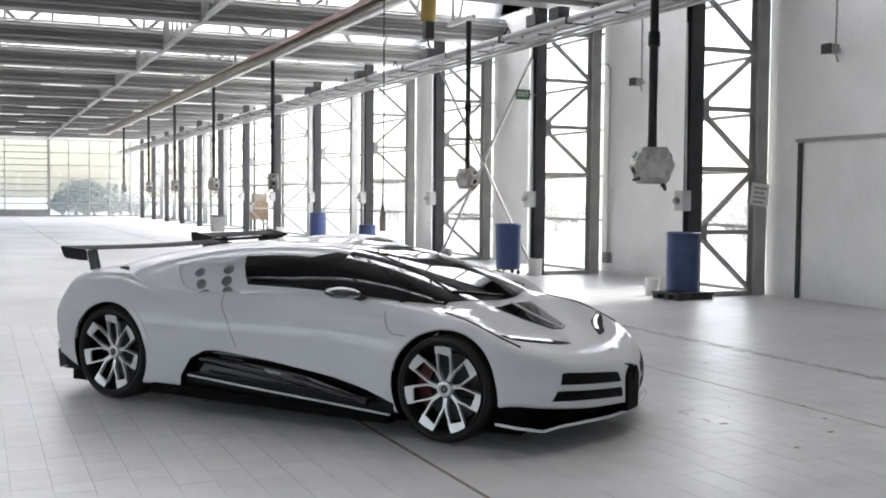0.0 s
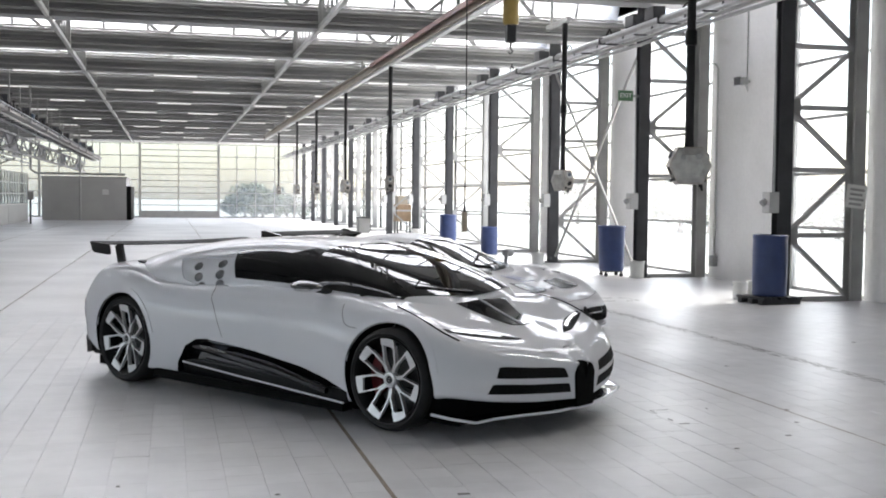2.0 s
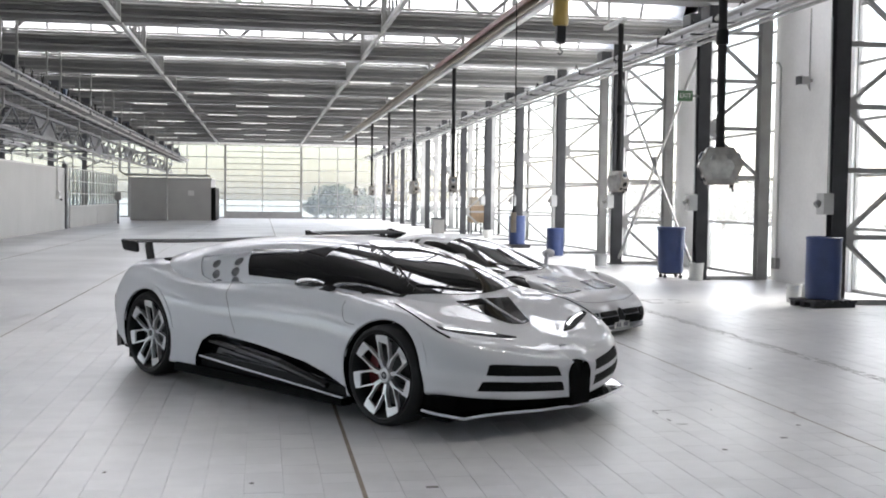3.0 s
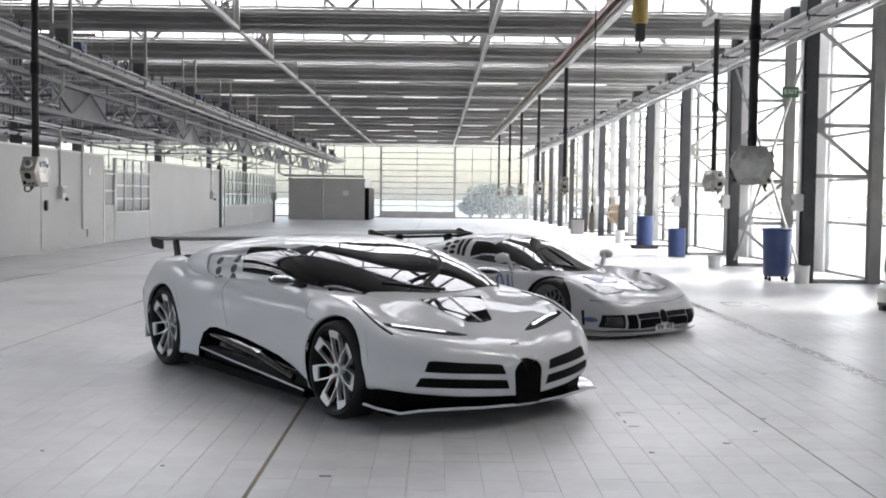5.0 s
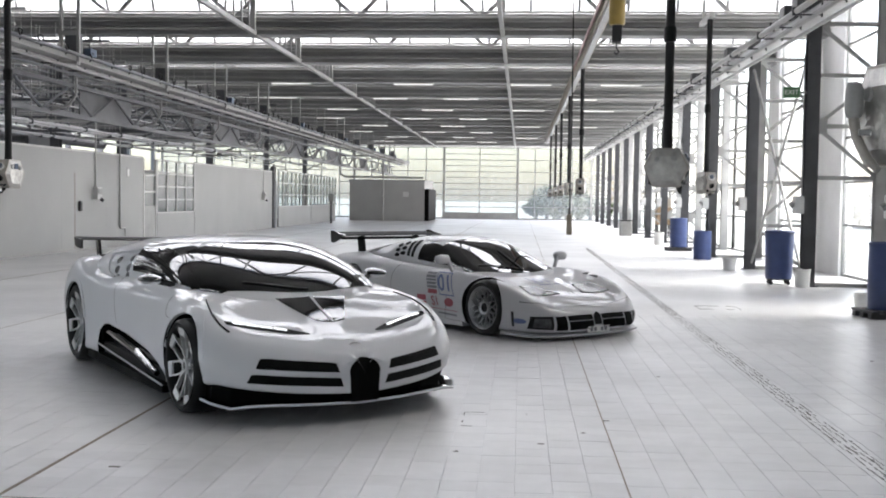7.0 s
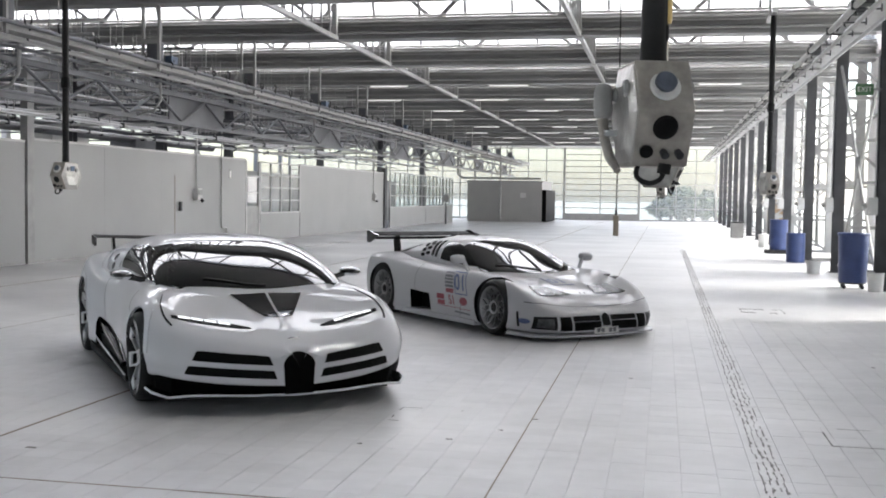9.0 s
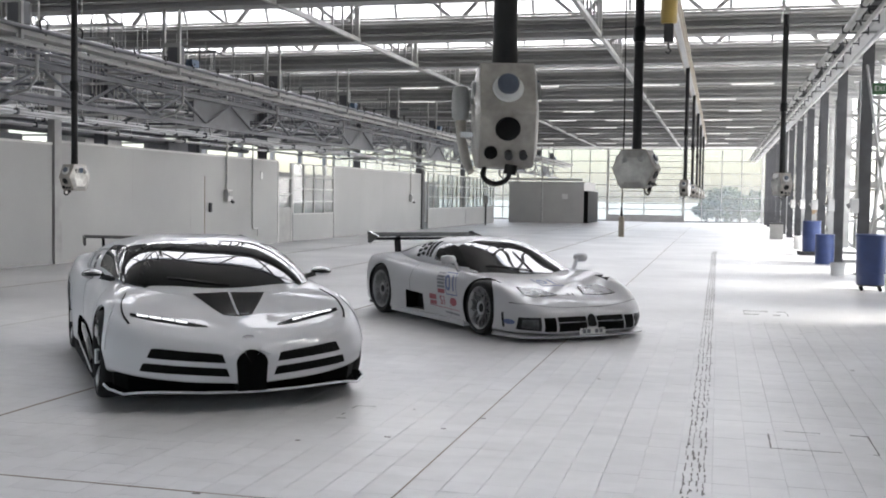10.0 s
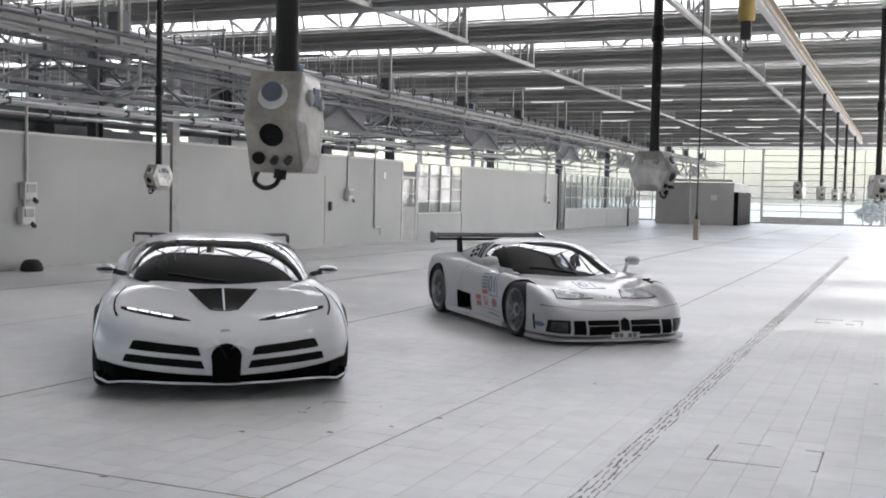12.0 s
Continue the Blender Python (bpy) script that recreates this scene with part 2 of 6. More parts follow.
part("door_rail", boxed(-0.06, -0.002, -2.0, 1.98, 2.29, 2.34, 0.006), "grey", door)

GLAZED = [(13.83, 15.85), (18.55, 21.6), (23.33, 27.0)] + [(28.13 + i * PC, 28.13 + (i + 1) * PC) for i in range(9)] + [(70.8, YF)]
for i, (a, b) in enumerate(GLAZED):
    w = thing("window_%d" % (i + 1), pose(XW + 0.1, 0, 0), "tall steel-framed window onto bright daylight", "window", "side windows", "structure")
    bm = bmesh.new()
    for y in (a, b):
        box(bm, -0.05, 0.05, y - 0.03, y + 0.03, 0, 5.6)
    for z in (0.0, 1.0, 1.86, 2.75, 3.65, 4.6, 5.54):
        box(bm, -0.03, 0.03, a + 0.03, b - 0.03, z, z + 0.05)
    part("window_frame", bm, "grey", w)
    zs = (0.0, 1.0, 1.86, 2.75, 3.65, 4.6, 5.54)
    for z0, z1 in zip(zs, zs[1:]):
        part("pane", boxed(-0.004, 0.004, a + 0.03, b - 0.03, z0 + 0.05, z1), "sideglass", w)

# far wall: glazing in three fields with a big folding door in the middle
fields = [(-25.0, -11.0, 1.3), (-11.0, -4.6, 1.3), (-4.6, 0.6, 2.6), (0.6, 5.8, 1.3), (5.8, 7.36, 1.3)]
for i, (a, b, step) in enumerate(fields):
    w = thing("window_%d" % (i + 20), pose(0, YF, 0), "steel-framed glazed end wall of the hall", "window", "end wall glazing", "structure")
    low = 0.43 if i == 2 else 0.06
    rows = 11 if i == 2 else 6
    bm = boxed(a, a + 0.14, -0.1, 0.1, 0, 5.06)
    x = a + step
    while x < b - 0.3:
        box(bm, x - 0.03, x + 0.03, -0.04, 0.04, low, 5.0)
        x += step
    high = (5.0 - low) / rows
    for k in range(rows + 1):
        z = low + high * k
        box(bm, a + 0.14, b, -0.035, 0.035, z - 0.025, z + 0.025)
    part("window_frame", bm, "grey", w)
    part("window_sill", boxed(a + 0.14, b, -0.06, 0.06, 0, low - 0.025), "grey", w)
    cols = max(1, round((b - a) / step))
    for c in range(cols):
        for k in range(rows):
            part("pane", boxed(max(a + 0.14, a + c * step), min(b, a + (c + 1) * step), 0.045, 0.052, low + high * k, low + high * (k + 1)), "farglass", w)
structure("wall_north", boxed(XL, XW + 0.25, YF - 0.1, YF + 0.15, 5.06, 6.6), "concrete", "wall strip over the end glazing", "wall")

# ---- roof: saw-tooth bays on lattice trusses ----
def roof_truss():
    root = thing("roof_truss", pose(0, 0, 0), "grey steel roof truss with a deep ledged lower beam", "roof truss", "roof trusses", "structure")
    a, b = XL, XW
    prof = [(-0.24, 4.96), (0.24, 4.96), (0.24, 5.01), (0.20, 5.01), (0.20, 5.41), (-0.26, 5.41), (-0.26, 5.35), (-0.07, 5.35), (-0.07, 5.2), (-0.20, 5.2), (-0.20, 5.15), (-0.10, 5.15), (-0.10, 5.01), (-0.24, 5.01)]
    bm = bmesh.new()
    ra, rb = [bm.verts.new((a, y, z)) for y, z in prof], [bm.verts.new((b, y, z)) for y, z in prof]
    for k in range(len(prof)):
        bm.faces.new((ra[k], ra[(k + 1) % len(prof)], rb[(k + 1) % len(prof)], rb[k]))
    bm.faces.new(ra)
    bm.faces.new(rb)
    part("beam", bm, "beam", root)
    for y, z, r in ((-0.29, 5.08, 0.028), (-0.27, 5.25, 0.02), (-0.30, 5.32, 0.03), (-0.16, 5.47, 0.025)):
        part("conduit", tube(bmesh.new(), [(a, y, z), (b, y, z)], r, 8), "grey", root)
    part("top_chord", boxed(a, b, -0.55, -0.41, 6.48, 6.60), "beam", root)
    n = 31
    step = (b - a) / n
    def lean(me):
        """The roof glazing leans over the hall towards the south."""
        for v in me.vertices:
            v.co.y -= max(0.0, v.co.z - 5.41) * 0.5
        return me
    mull = finish("mullion", boxed(-0.025, 0.025, 0.10, 0.16, 5.41, 6.48), "beam")
    pane = finish("pane", boxed(0.025, step - 0.025, 0.13, 0.136, 5.41, 6.48), "glass")
    lean(mull), lean(pane)
    for i in range(n):
        for me in (mull, pane):
            o = new(me.name, me)
            o.parent, o.location = root, (a + i * step, 0, 0)
    d1 = bar(bmesh.new(), (0, 0, 5.41), (1.3, 0, 6.5), 0.07, 0.07)
    me1 = finish("diagonal", d1, "beam")
    me2 = finish("diagonal", bar(bmesh.new(), (0, 0, 6.5), (1.3, 0, 5.41), 0.07, 0.07), "beam")
    lean(me1), lean(me2)
    for i in range(12):
        x = a + 0.6 + i * 2.72
        if x + 2.7 > b:
            break
        for me, dx in ((me1, 0), (me2, 1.3)):
            o = new("diagonal", me)
            o.parent, o.location = root, (x + dx, 0, 0)
    return root

truss = roof_truss()
truss.location.y = Y0 + ROWS[0] * PITCH
for k in list(ROWS)[1:]:
    copy_thing(truss, pose(0, Y0 + k * PITCH, 0))
bm = bmesh.new()
ys = [Y0 + k * PITCH for k in range(-6, 14)]
for y in ys:
    v = [bm.verts.new((x, yy, z)) for x in (XL, XW + 0.25) for yy, z in ((y + 0.21, 5.43), (y + PITCH - 0.47, 6.61), (y + PITCH - 0.47, 6.73), (y + 0.21, 5.55))]
    for q in ((0, 1, 2, 3), (7, 6, 5, 4), (0, 4, 5, 1), (1, 5, 6, 2), (2, 6, 7, 3), (3, 7, 4, 0)):
        bm.faces.new([v[i] for i in q])
structure("ceiling", bm, "deck", "grey saw-tooth roof decking over the hall", "ceiling")

# ---- trussed columns along the east side ----
LEVELS = [0.0, 0.92, 1.86, 2.75, 3.62, 4.5]
def trussed_column(portal):
    root = thing("trussed_column", pose(0, 0, 0), "dark steel column braced to a grey outer post" + (" over a walk-through opening" if portal else ""), "steel column", "columns along the windows", "structure")
    bm = boxed(5.73, 5.95, -0.08, -0.065, 0, 5.05)
    box(bm, 5.73, 5.95, 0.065, 0.08, 0, 5.05)
    box(bm, 5.825, 5.855, -0.065, 0.065, 0, 5.05)
    box(bm, 5.68, 6.0, -0.13, 0.13, 0.0, 0.02)
    part("inner_column", bm, "steel", root)
    bm = boxed(6.93, 7.13, -0.10, -0.08, 0, 5.05)
    box(bm, 6.93, 7.13, 0.08, 0.10, 0, 5.05)
    box(bm, 7.02, 7.04, -0.08, 0.08, 0, 5.05)
    part("outer_post", bm, "grey", root)
    for i, z in enumerate(LEVELS):
        if portal and i == 1:
            continue
        part("strut", boxed(5.95, 6.93, -0.045, 0.045, z, z + 0.07), "grey", root)
        if i < 5 and not (portal and i < 2):
            za, zb = (z + 0.07, LEVELS[i + 1]) if i % 2 else (LEVELS[i + 1], z + 0.07)
            for s in (-0.035, 0.035):
                part("brace", bar(bmesh.new(), (5.95, s, za), (6.93, s, zb), 0.05, 0.02), "grey", root)
            part("gusset", boxed(5.95, 6.10, -0.018, 0.018, za - 0.10, za + 0.10), "grey", root)
    return root

plain, portal = trussed_column(False), trussed_column(True)
plain.location, portal.location = (0.11, YC, 0), (0.11, YC + PC, 0)
for k in range(2, 13):
    copy_thing(portal if k in (3, 7, 10) else plain, pose(0.11, YC + k * PC, 0))

# ---- cars ----
from mathutils.bvhtree import BVHTree

def car_paint(name, color, flake):
    m = mat(name, color, 0.6, vary=0.025, scale=2, coat=0.6, spec=0.1, fine=300, rvary=0.05)
    m.node_tree.nodes["Principled BSDF"].inputs["Metallic"].default_value = flake
    m.node_tree.nodes["Principled BSDF"].inputs["Coat Roughness"].default_value = 0.03 + 0.3 * flake
    return m

M["paint"] = car_paint("white_car_paint", (0.64, 0.645, 0.67), 0.0)
M["paint2"] = car_paint("silver_white_paint", (0.53, 0.53, 0.545), 0.12)
M["paint2"].node_tree.nodes["Principled BSDF"].inputs["Coat Weight"].default_value = 0.45
M["gloss"] = mat("black_gloss", (0.008, 0.008, 0.009), 0.09, vary=0.2, coat=0.6)
M["satin"] = mat("black_satin", (0.004, 0.004, 0.0045), 0.4, vary=0.3, scale=20, bump=0.05, spec=0.22)
M["deep"] = mat("matt_black", (0.003, 0.003, 0.003), 0.6, vary=0.2, scale=20, spec=0.06)
M["mesh"] = mat("black_grille_mesh", (0.004, 0.004, 0.004), 0.7, vary=0.5, scale=90, bump=0.8, fine=220, spec=0.15)
M["tint"] = mat("tinted_glass", (0.004, 0.0045, 0.005), 0.02, vary=0.05, spec=0.5, rvary=0.0)
M["screen"] = mat("windscreen_glass", (0.012, 0.0125, 0.013), 0.02, vary=0.05, spec=1.0, rvary=0.0)
M["machined"] = mat("machined_alloy", (0.64, 0.64, 0.65), 0.34, 0.55, vary=0.08, scale=8)
M["alloy"] = mat("silver_alloy", (0.40, 0.40, 0.41), 0.35, 0.8, vary=0.1, scale=8)
M["chrome"] = mat("chrome", (0.75, 0.75, 0.76), 0.06, 1.0, vary=0.03)
M["caliper"] = mat("red_caliper", (0.10, 0.006, 0.010), 0.45, vary=0.15)
M["disc"] = mat("brake_disc", (0.012, 0.012, 0.013), 0.5, 0.2, vary=0.2, scale=15)
M["led"] = mat("led_bar", (0.88, 0.89, 0.9), 0.2, vary=0.02)
M["led"].node_tree.nodes["Principled BSDF"].inputs["Emission Color"].default_value = (0.95, 0.97, 1, 1)
M["led"].node_tree.nodes["Principled BSDF"].inputs["Emission Strength"].default_value = 0.32
# the cups are white paint; their shade is put into this grey
M["hole"] = mat("grey_cup", (0.22, 0.22, 0.23), 0.5, vary=0.1)
M["seam"] = mat("panel_gap", (0.10, 0.10, 0.10), 0.7, vary=0.2)
M["lens"] = mat("lamp_lens", (0.09, 0.092, 0.096), 0.25, vary=0.6, scale=14, coat=0.1, spec=0.3, fine=80)
M["decal_blue"] = mat("decal_blue", (0.10, 0.13, 0.27), 0.4, vary=0.05)
M["decal_red"] = mat("decal_red", (0.30, 0.06, 0.08), 0.4, vary=0.08)
M["decal_grey"] = mat("decal_grey", (0.17, 0.17, 0.19), 0.4, vary=0.1)


def curve(keys, soft=0.07):
    """A fair curve through (x, value) keys: monotone pieces, then evened out along the length."""
    ks = sorted(keys)
    xs, vs = np.array([k[0] for k in ks]), np.array([k[1] for k in ks])
    h, d = np.diff(xs), np.diff(vs) / np.diff(xs)
    t = np.zeros(len(xs))
    t[0], t[-1] = d[0], d[-1]
    for i in range(1, len(xs) - 1):
        if d[i - 1] * d[i] > 0:
            w1, w2 = 2 * h[i] + h[i - 1], h[i] + 2 * h[i - 1]
            t[i] = (w1 + w2) / (w1 / d[i - 1] + w2 / d[i])
    def value(x):
        i = int(np.clip(np.searchsorted(xs, x) - 1, 0, len(h) - 1))
        s = min(max((x - xs[i]) / h[i], 0), 1)
        return float((2 * s**3 - 3 * s**2 + 1) * vs[i] + (s**3 - 2 * s**2 + s) * h[i] * t[i] + (3 * s**2 - 2 * s**3) * vs[i + 1] + (s**3 - s**2) * h[i] * t[i + 1])
    gx = np.linspace(xs[0], xs[-1], 500)
    gv = np.array([value(x) for x in gx])
    even = []
    for x in gx:
        r = min(soft, max(0.003, 0.4 * min(x - xs[0], xs[-1] - x)))
        w = np.exp(-0.5 * ((gx - x) / r) ** 2)
        even.append(float((w * gv).sum() / w.sum()))
    return lambda x: float(np.interp(x, gx, even))


def spline(pts, u):
    """A point of the Catmull-Rom curve through pts at u in 0..1; two points give a straight line."""
    n = len(pts) - 1
    s = min(max(u, 0), 1) * n
    i = min(int(s), n - 1)
    f = s - i
    p = [Vector(pts[min(max(i + k, 0), n)]) for k in (-1, 0, 1, 2)]
    if n == 1:
        return p[1].lerp(p[2], f)
    return 0.5 * (2 * p[1] + (p[2] - p[0]) * f + (2 * p[0] - 5 * p[1] + 4 * p[2] - p[3]) * f**2 + (3 * p[1] - p[0] - 3 * p[2] + p[3]) * f**3)


def body_shell(c, x0, x1, n=150, seg=7):
    """A closed car body: smooth sections along the length, from ten lengthwise curves."""
    bm = bmesh.new()
    rings = []
    for i in range(n + 1):
        s = i / n
        s = 0.5 - 0.5 * math.cos(math.pi * (0.04 + 0.92 * s))
        a, b = 0.5 - 0.5 * math.cos(math.pi * 0.04), 0.5 - 0.5 * math.cos(math.pi * 0.96)
        x = x0 + (x1 - x0) * (s - a) / (b - a)
        v = {k: f(x) for k, f in c.items()}
        ctrl = [(0, v["zb"]), (v["yw"] * 0.5, v["zb"]), (v["yw"] - 0.07, v["zb"]), (v["yw"] - 0.018, v["zb"] + min(0.07, 0.45 * (v["zw"] - v["zb"]))), (v["yw"], v["zw"]),
                (v["yc"] * 0.45 + v["yw"] * 0.55 + 0.012, v["zc"] * 0.72 + v["zw"] * 0.28), (v["yc"], v["zc"]), (v["y5"], v["z5"]), (v["y6"], v["z6"]), (v["y6"] * 0.5, v["z6"] + (v["zt"] - v["z6"]) * 0.78), (0, v["zt"])]
        half = []
        for k in range(len(ctrl) - 1):
            for j in range(seg):
                half.append(spline(ctrl, (k + j / seg) / (len(ctrl) - 1)))
        half.append(Vector(ctrl[-1]))
        for _ in range(6):
            half = [half[0]] + [(half[k - 1] + half[k] * 2 + half[k + 1]) / 4 for k in range(1, len(half) - 1)] + [half[-1]]
        ring = [(p[0], p[1]) for p in half] + [(-p[0], p[1]) for p in half[-2:0:-1]]
        rings.append([bm.verts.new((x, y, z)) for y, z in ring])
    m = len(rings[0])
    for a, b in zip(rings, rings[1:]):
        for k in range(m):
            bm.faces.new((a[k], a[(k + 1) % m], b[(k + 1) % m], b[k]))
    for ring in (rings[0], rings[-1]):
        mid = bm.verts.new((ring[0].co.x, 0, sum(v.co.z for v in ring) / m))
        for k in range(m):
            bm.faces.new((ring[k], ring[(k + 1) % m], mid))
    bmesh.ops.recalc_face_normals(bm, faces=bm.faces)
    return bm


def carve(ob, cutters):
    """Cut solids out of a body for good; the cut faces keep the cutter's material."""
    for k in cutters:
        k.parent = ob.parent
        md = ob.modifiers.new("cut", "BOOLEAN")
        md.object, md.solver, md.operation, md.material_mode = k, "MANIFOLD", "DIFFERENCE", "TRANSFER"
    bpy.context.view_layer.update()
    me = bpy.data.meshes.new_from_object(ob.evaluated_get(bpy.context.evaluated_depsgraph_get()))
    ob.modifiers.clear()
    ob.data = me
    for p in me.polygons:
        p.use_smooth = True
    me.set_sharp_from_angle(angle=radians(32))
    for k in cutters:
        old = k.data
        bpy.data.objects.remove(k)
        bpy.data.meshes.remove(old)


class Canopy:
    """A smooth cabin roof: every cross-section is one rounded arch from belt to belt."""
    def __init__(self, yb, zb, zt, across, upward):
        self.yb, self.zb, self.zt, self.a, self.b = curve(yb, 0.12), curve(zb, 0.12), curve(zt, 0.12), across, upward

    def value(self, q):
        zb = self.zb(q.x)
        return (abs(q.y) / self.yb(q.x)) ** self.a + (max(q.z - zb, 0) / max(self.zt(q.x) - zb, 0.02)) ** self.b

    def normal(self, q):
        e = 0.004
        return Vector([self.value(q + d) - self.value(q - d) for d in (Vector((e, 0, 0)), Vector((0, e, 0)), Vector((0, 0, e)))]).normalized()

    def at(self, p, way, side):
        x = p[0]
        yb, zb = self.yb(x), self.zb(x)
        h = max(self.zt(x) - zb, 0.02)
        if way == "top":
            y = p[1] * side
            q = Vector((x, y, zb + h * (1 - min(abs(y) / yb, 1) ** self.a) ** (1 / self.b)))
        else:
            t = min(max((p[1] - zb) / h, 0), 1)
            q = Vector((x, side * yb * (1 - t ** self.b) ** (1 / self.a), zb + t * h))
        return q, self.normal(q)

    def mesh(self, x0, x1, nx=120, nt=56):
        bm = bmesh.new()
        rings = []
        for i in range(nx + 1):
            x = x0 + (x1 - x0) * i / nx
            yb, zb = self.yb(x), self.zb(x)
            h = max(self.zt(x) - zb, 0.02)
            ring = [(yb * 0.96, zb - 0.12)]
            for k in range(nt + 1):
                a = math.pi * k / nt
                c, s = math.cos(a), math.sin(a)
                ring.append((math.copysign(abs(c) ** (2 / self.a), c) * yb, zb + h * max(s, 0) ** (2 / self.b)))
            ring.append((-yb * 0.96, zb - 0.12))
            rings.append([bm.verts.new((x, y, z)) for y, z in ring])
        m = len(rings[0])
        for a, b in zip(rings, rings[1:]):
            for k in range(m):
                bm.faces.new((a[k], a[(k + 1) % m], b[(k + 1) % m], b[k]))
        for ring in (rings[0], rings[-1]):
            mid = bm.verts.new((ring[0].co.x, 0, sum(v.co.z for v in ring) / m))
            for k in range(m):
                bm.faces.new((ring[k], ring[(k + 1) % m], mid))
        bmesh.ops.recalc_face_normals(bm, faces=bm.faces)
        return bm


class Skin:
    """Lays panels, glass and gaps on a body: 2D outlines are thrown onto it from the side, the top or the front."""
    def __init__(self, bm, root, canopy=None):
        self.tree, self.root, self.canopy = BVHTree.FromBMesh(bm), root, canopy

    def hit(self, p, way, side):
        if way in ("roof", "cabin"):
            return self.canopy.at(p, "top" if way == "roof" else "side", side)
        a, b = p
        if way == "side":
            o, d = Vector((a, side * 2, b)), Vector((0, -side, 0))
        elif way == "top":
            o, d = Vector((a, b * side, 3)), Vector((0, 0, -1))
        else:
            o, d = Vector((4, a * side, b)), Vector((-1, 0, 0))
        q, n, _, _ = self.tree.ray_cast(o, d)
        if q is None:
            near = {"side": Vector((a, side * 0.9, b)), "top": Vector((a, b * side, 0.7)), "front": Vector((2, a * side, b))}[way]
            q, n, _, _ = self.tree.find_nearest(near)
        return q, n

    def lay(self, name, material, lo, hi, way, side=1, off=0.004, nu=24, nv=8, parent=None, label="", sink=0.012):
        bm = bmesh.new()
        top, low = [], []
        for i in range(nu + 1):
            a, b = spline(lo, i / nu), spline(hi, i / nu)
            ra, rb = [], []
            for j in range(nv + 1):
                q, n = self.hit(a.lerp(b, j / nv), way, side)
                ra.append(bm.verts.new(q + n * off))
                rb.append(q - n * sink)
            top.append(ra)
            low.append(rb)
        for i in range(nu):
            for j in range(nv):
                bm.faces.new((top[i][j], top[i + 1][j], top[i + 1][j + 1], top[i][j + 1]))
        rim = [(i, 0) for i in range(nu)] + [(nu, j) for j in range(nv)] + [(i, nv) for i in range(nu, 0, -1)] + [(0, j) for j in range(nv, 0, -1)]
        under = [bm.verts.new(low[i][j]) for i, j in rim]
        for k in range(len(rim)):
            a, b = rim[k], rim[(k + 1) % len(rim)]
            bm.faces.new((top[a[0]][a[1]], top[b[0]][b[1]], under[(k + 1) % len(rim)], under[k]))
        return part(name, bm, material, parent or self.root, label, 50)

    def text(self, words, size, at, way, side, material, parent, label="", shear=0.0, turn=False, bold=0.012):
        """Lettering laid on the skin round the point at."""
        ob = letters(parent, words, size, Matrix(), material, "lettering", label, bold)
        bm = bmesh.new()
        bm.from_mesh(ob.data)
        bmesh.ops.triangulate(bm, faces=bm.faces)
        for _ in range(3):
            bmesh.ops.subdivide_edges(bm, edges=[e for e in bm.edges if e.calc_length() > 0.02], cuts=1)
            bmesh.ops.triangulate(bm, faces=bm.faces)
        bm.to_mesh(ob.data)
        bm.free()
        for v in ob.data.vertices:
            u, w = v.co.x, v.co.y
            p = (at[0] - w, at[1] + u) if turn else (at[0] - side * (u + 0.0) - shear * w, at[1] + w)
            q, n = self.hit(p, way, 1 if turn else side)
            v.co = q + n * (0.006 + v.co.z)
        return ob

    def gap(self, pts, way, side=1, w=0.0035, name="panel_gap"):
        n = len(pts)
        lo, hi = [], []
        for i, p in enumerate(pts):
            d = Vector(pts[min(i + 1, n - 1)]) - Vector(pts[max(i - 1, 0)])
            q = Vector((-d[1], d[0])).normalized() * w
            lo.append(Vector(p) - q)
            hi.append(Vector(p) + q)
        return self.lay(name, "seam", lo, hi, way, side, 0.0012, 8 * n, 1, sink=0.004)


def prism(pts, y0, y1, material):
    """A solid with the side outline pts (x, z) between y0 and y1, as a cutter."""
    bm = bmesh.new()
    a = [bm.verts.new((x, y0, z)) for x, z in pts]
    b = [bm.verts.new((x, y1, z)) for x, z in pts]
    n = len(pts)
    for k in range(n):
        bm.faces.new((a[k], a[(k + 1) % n], b[(k + 1) % n], b[k]))
    bm.faces.new(a)
    bm.faces.new(b)
    return part("cutter", bm, material)


def cup_cutter(places, r, material):
    """Round cups that run out towards the front."""
    bm = bmesh.new()
    for p, n in places:
        bmesh.ops.create_icosphere(bm, subdivisions=3, radius=r, matrix=Matrix.Translation(p) @ Matrix.Diagonal((1, 1, 0.92, 1)))
    return part("cutter", bm, material)


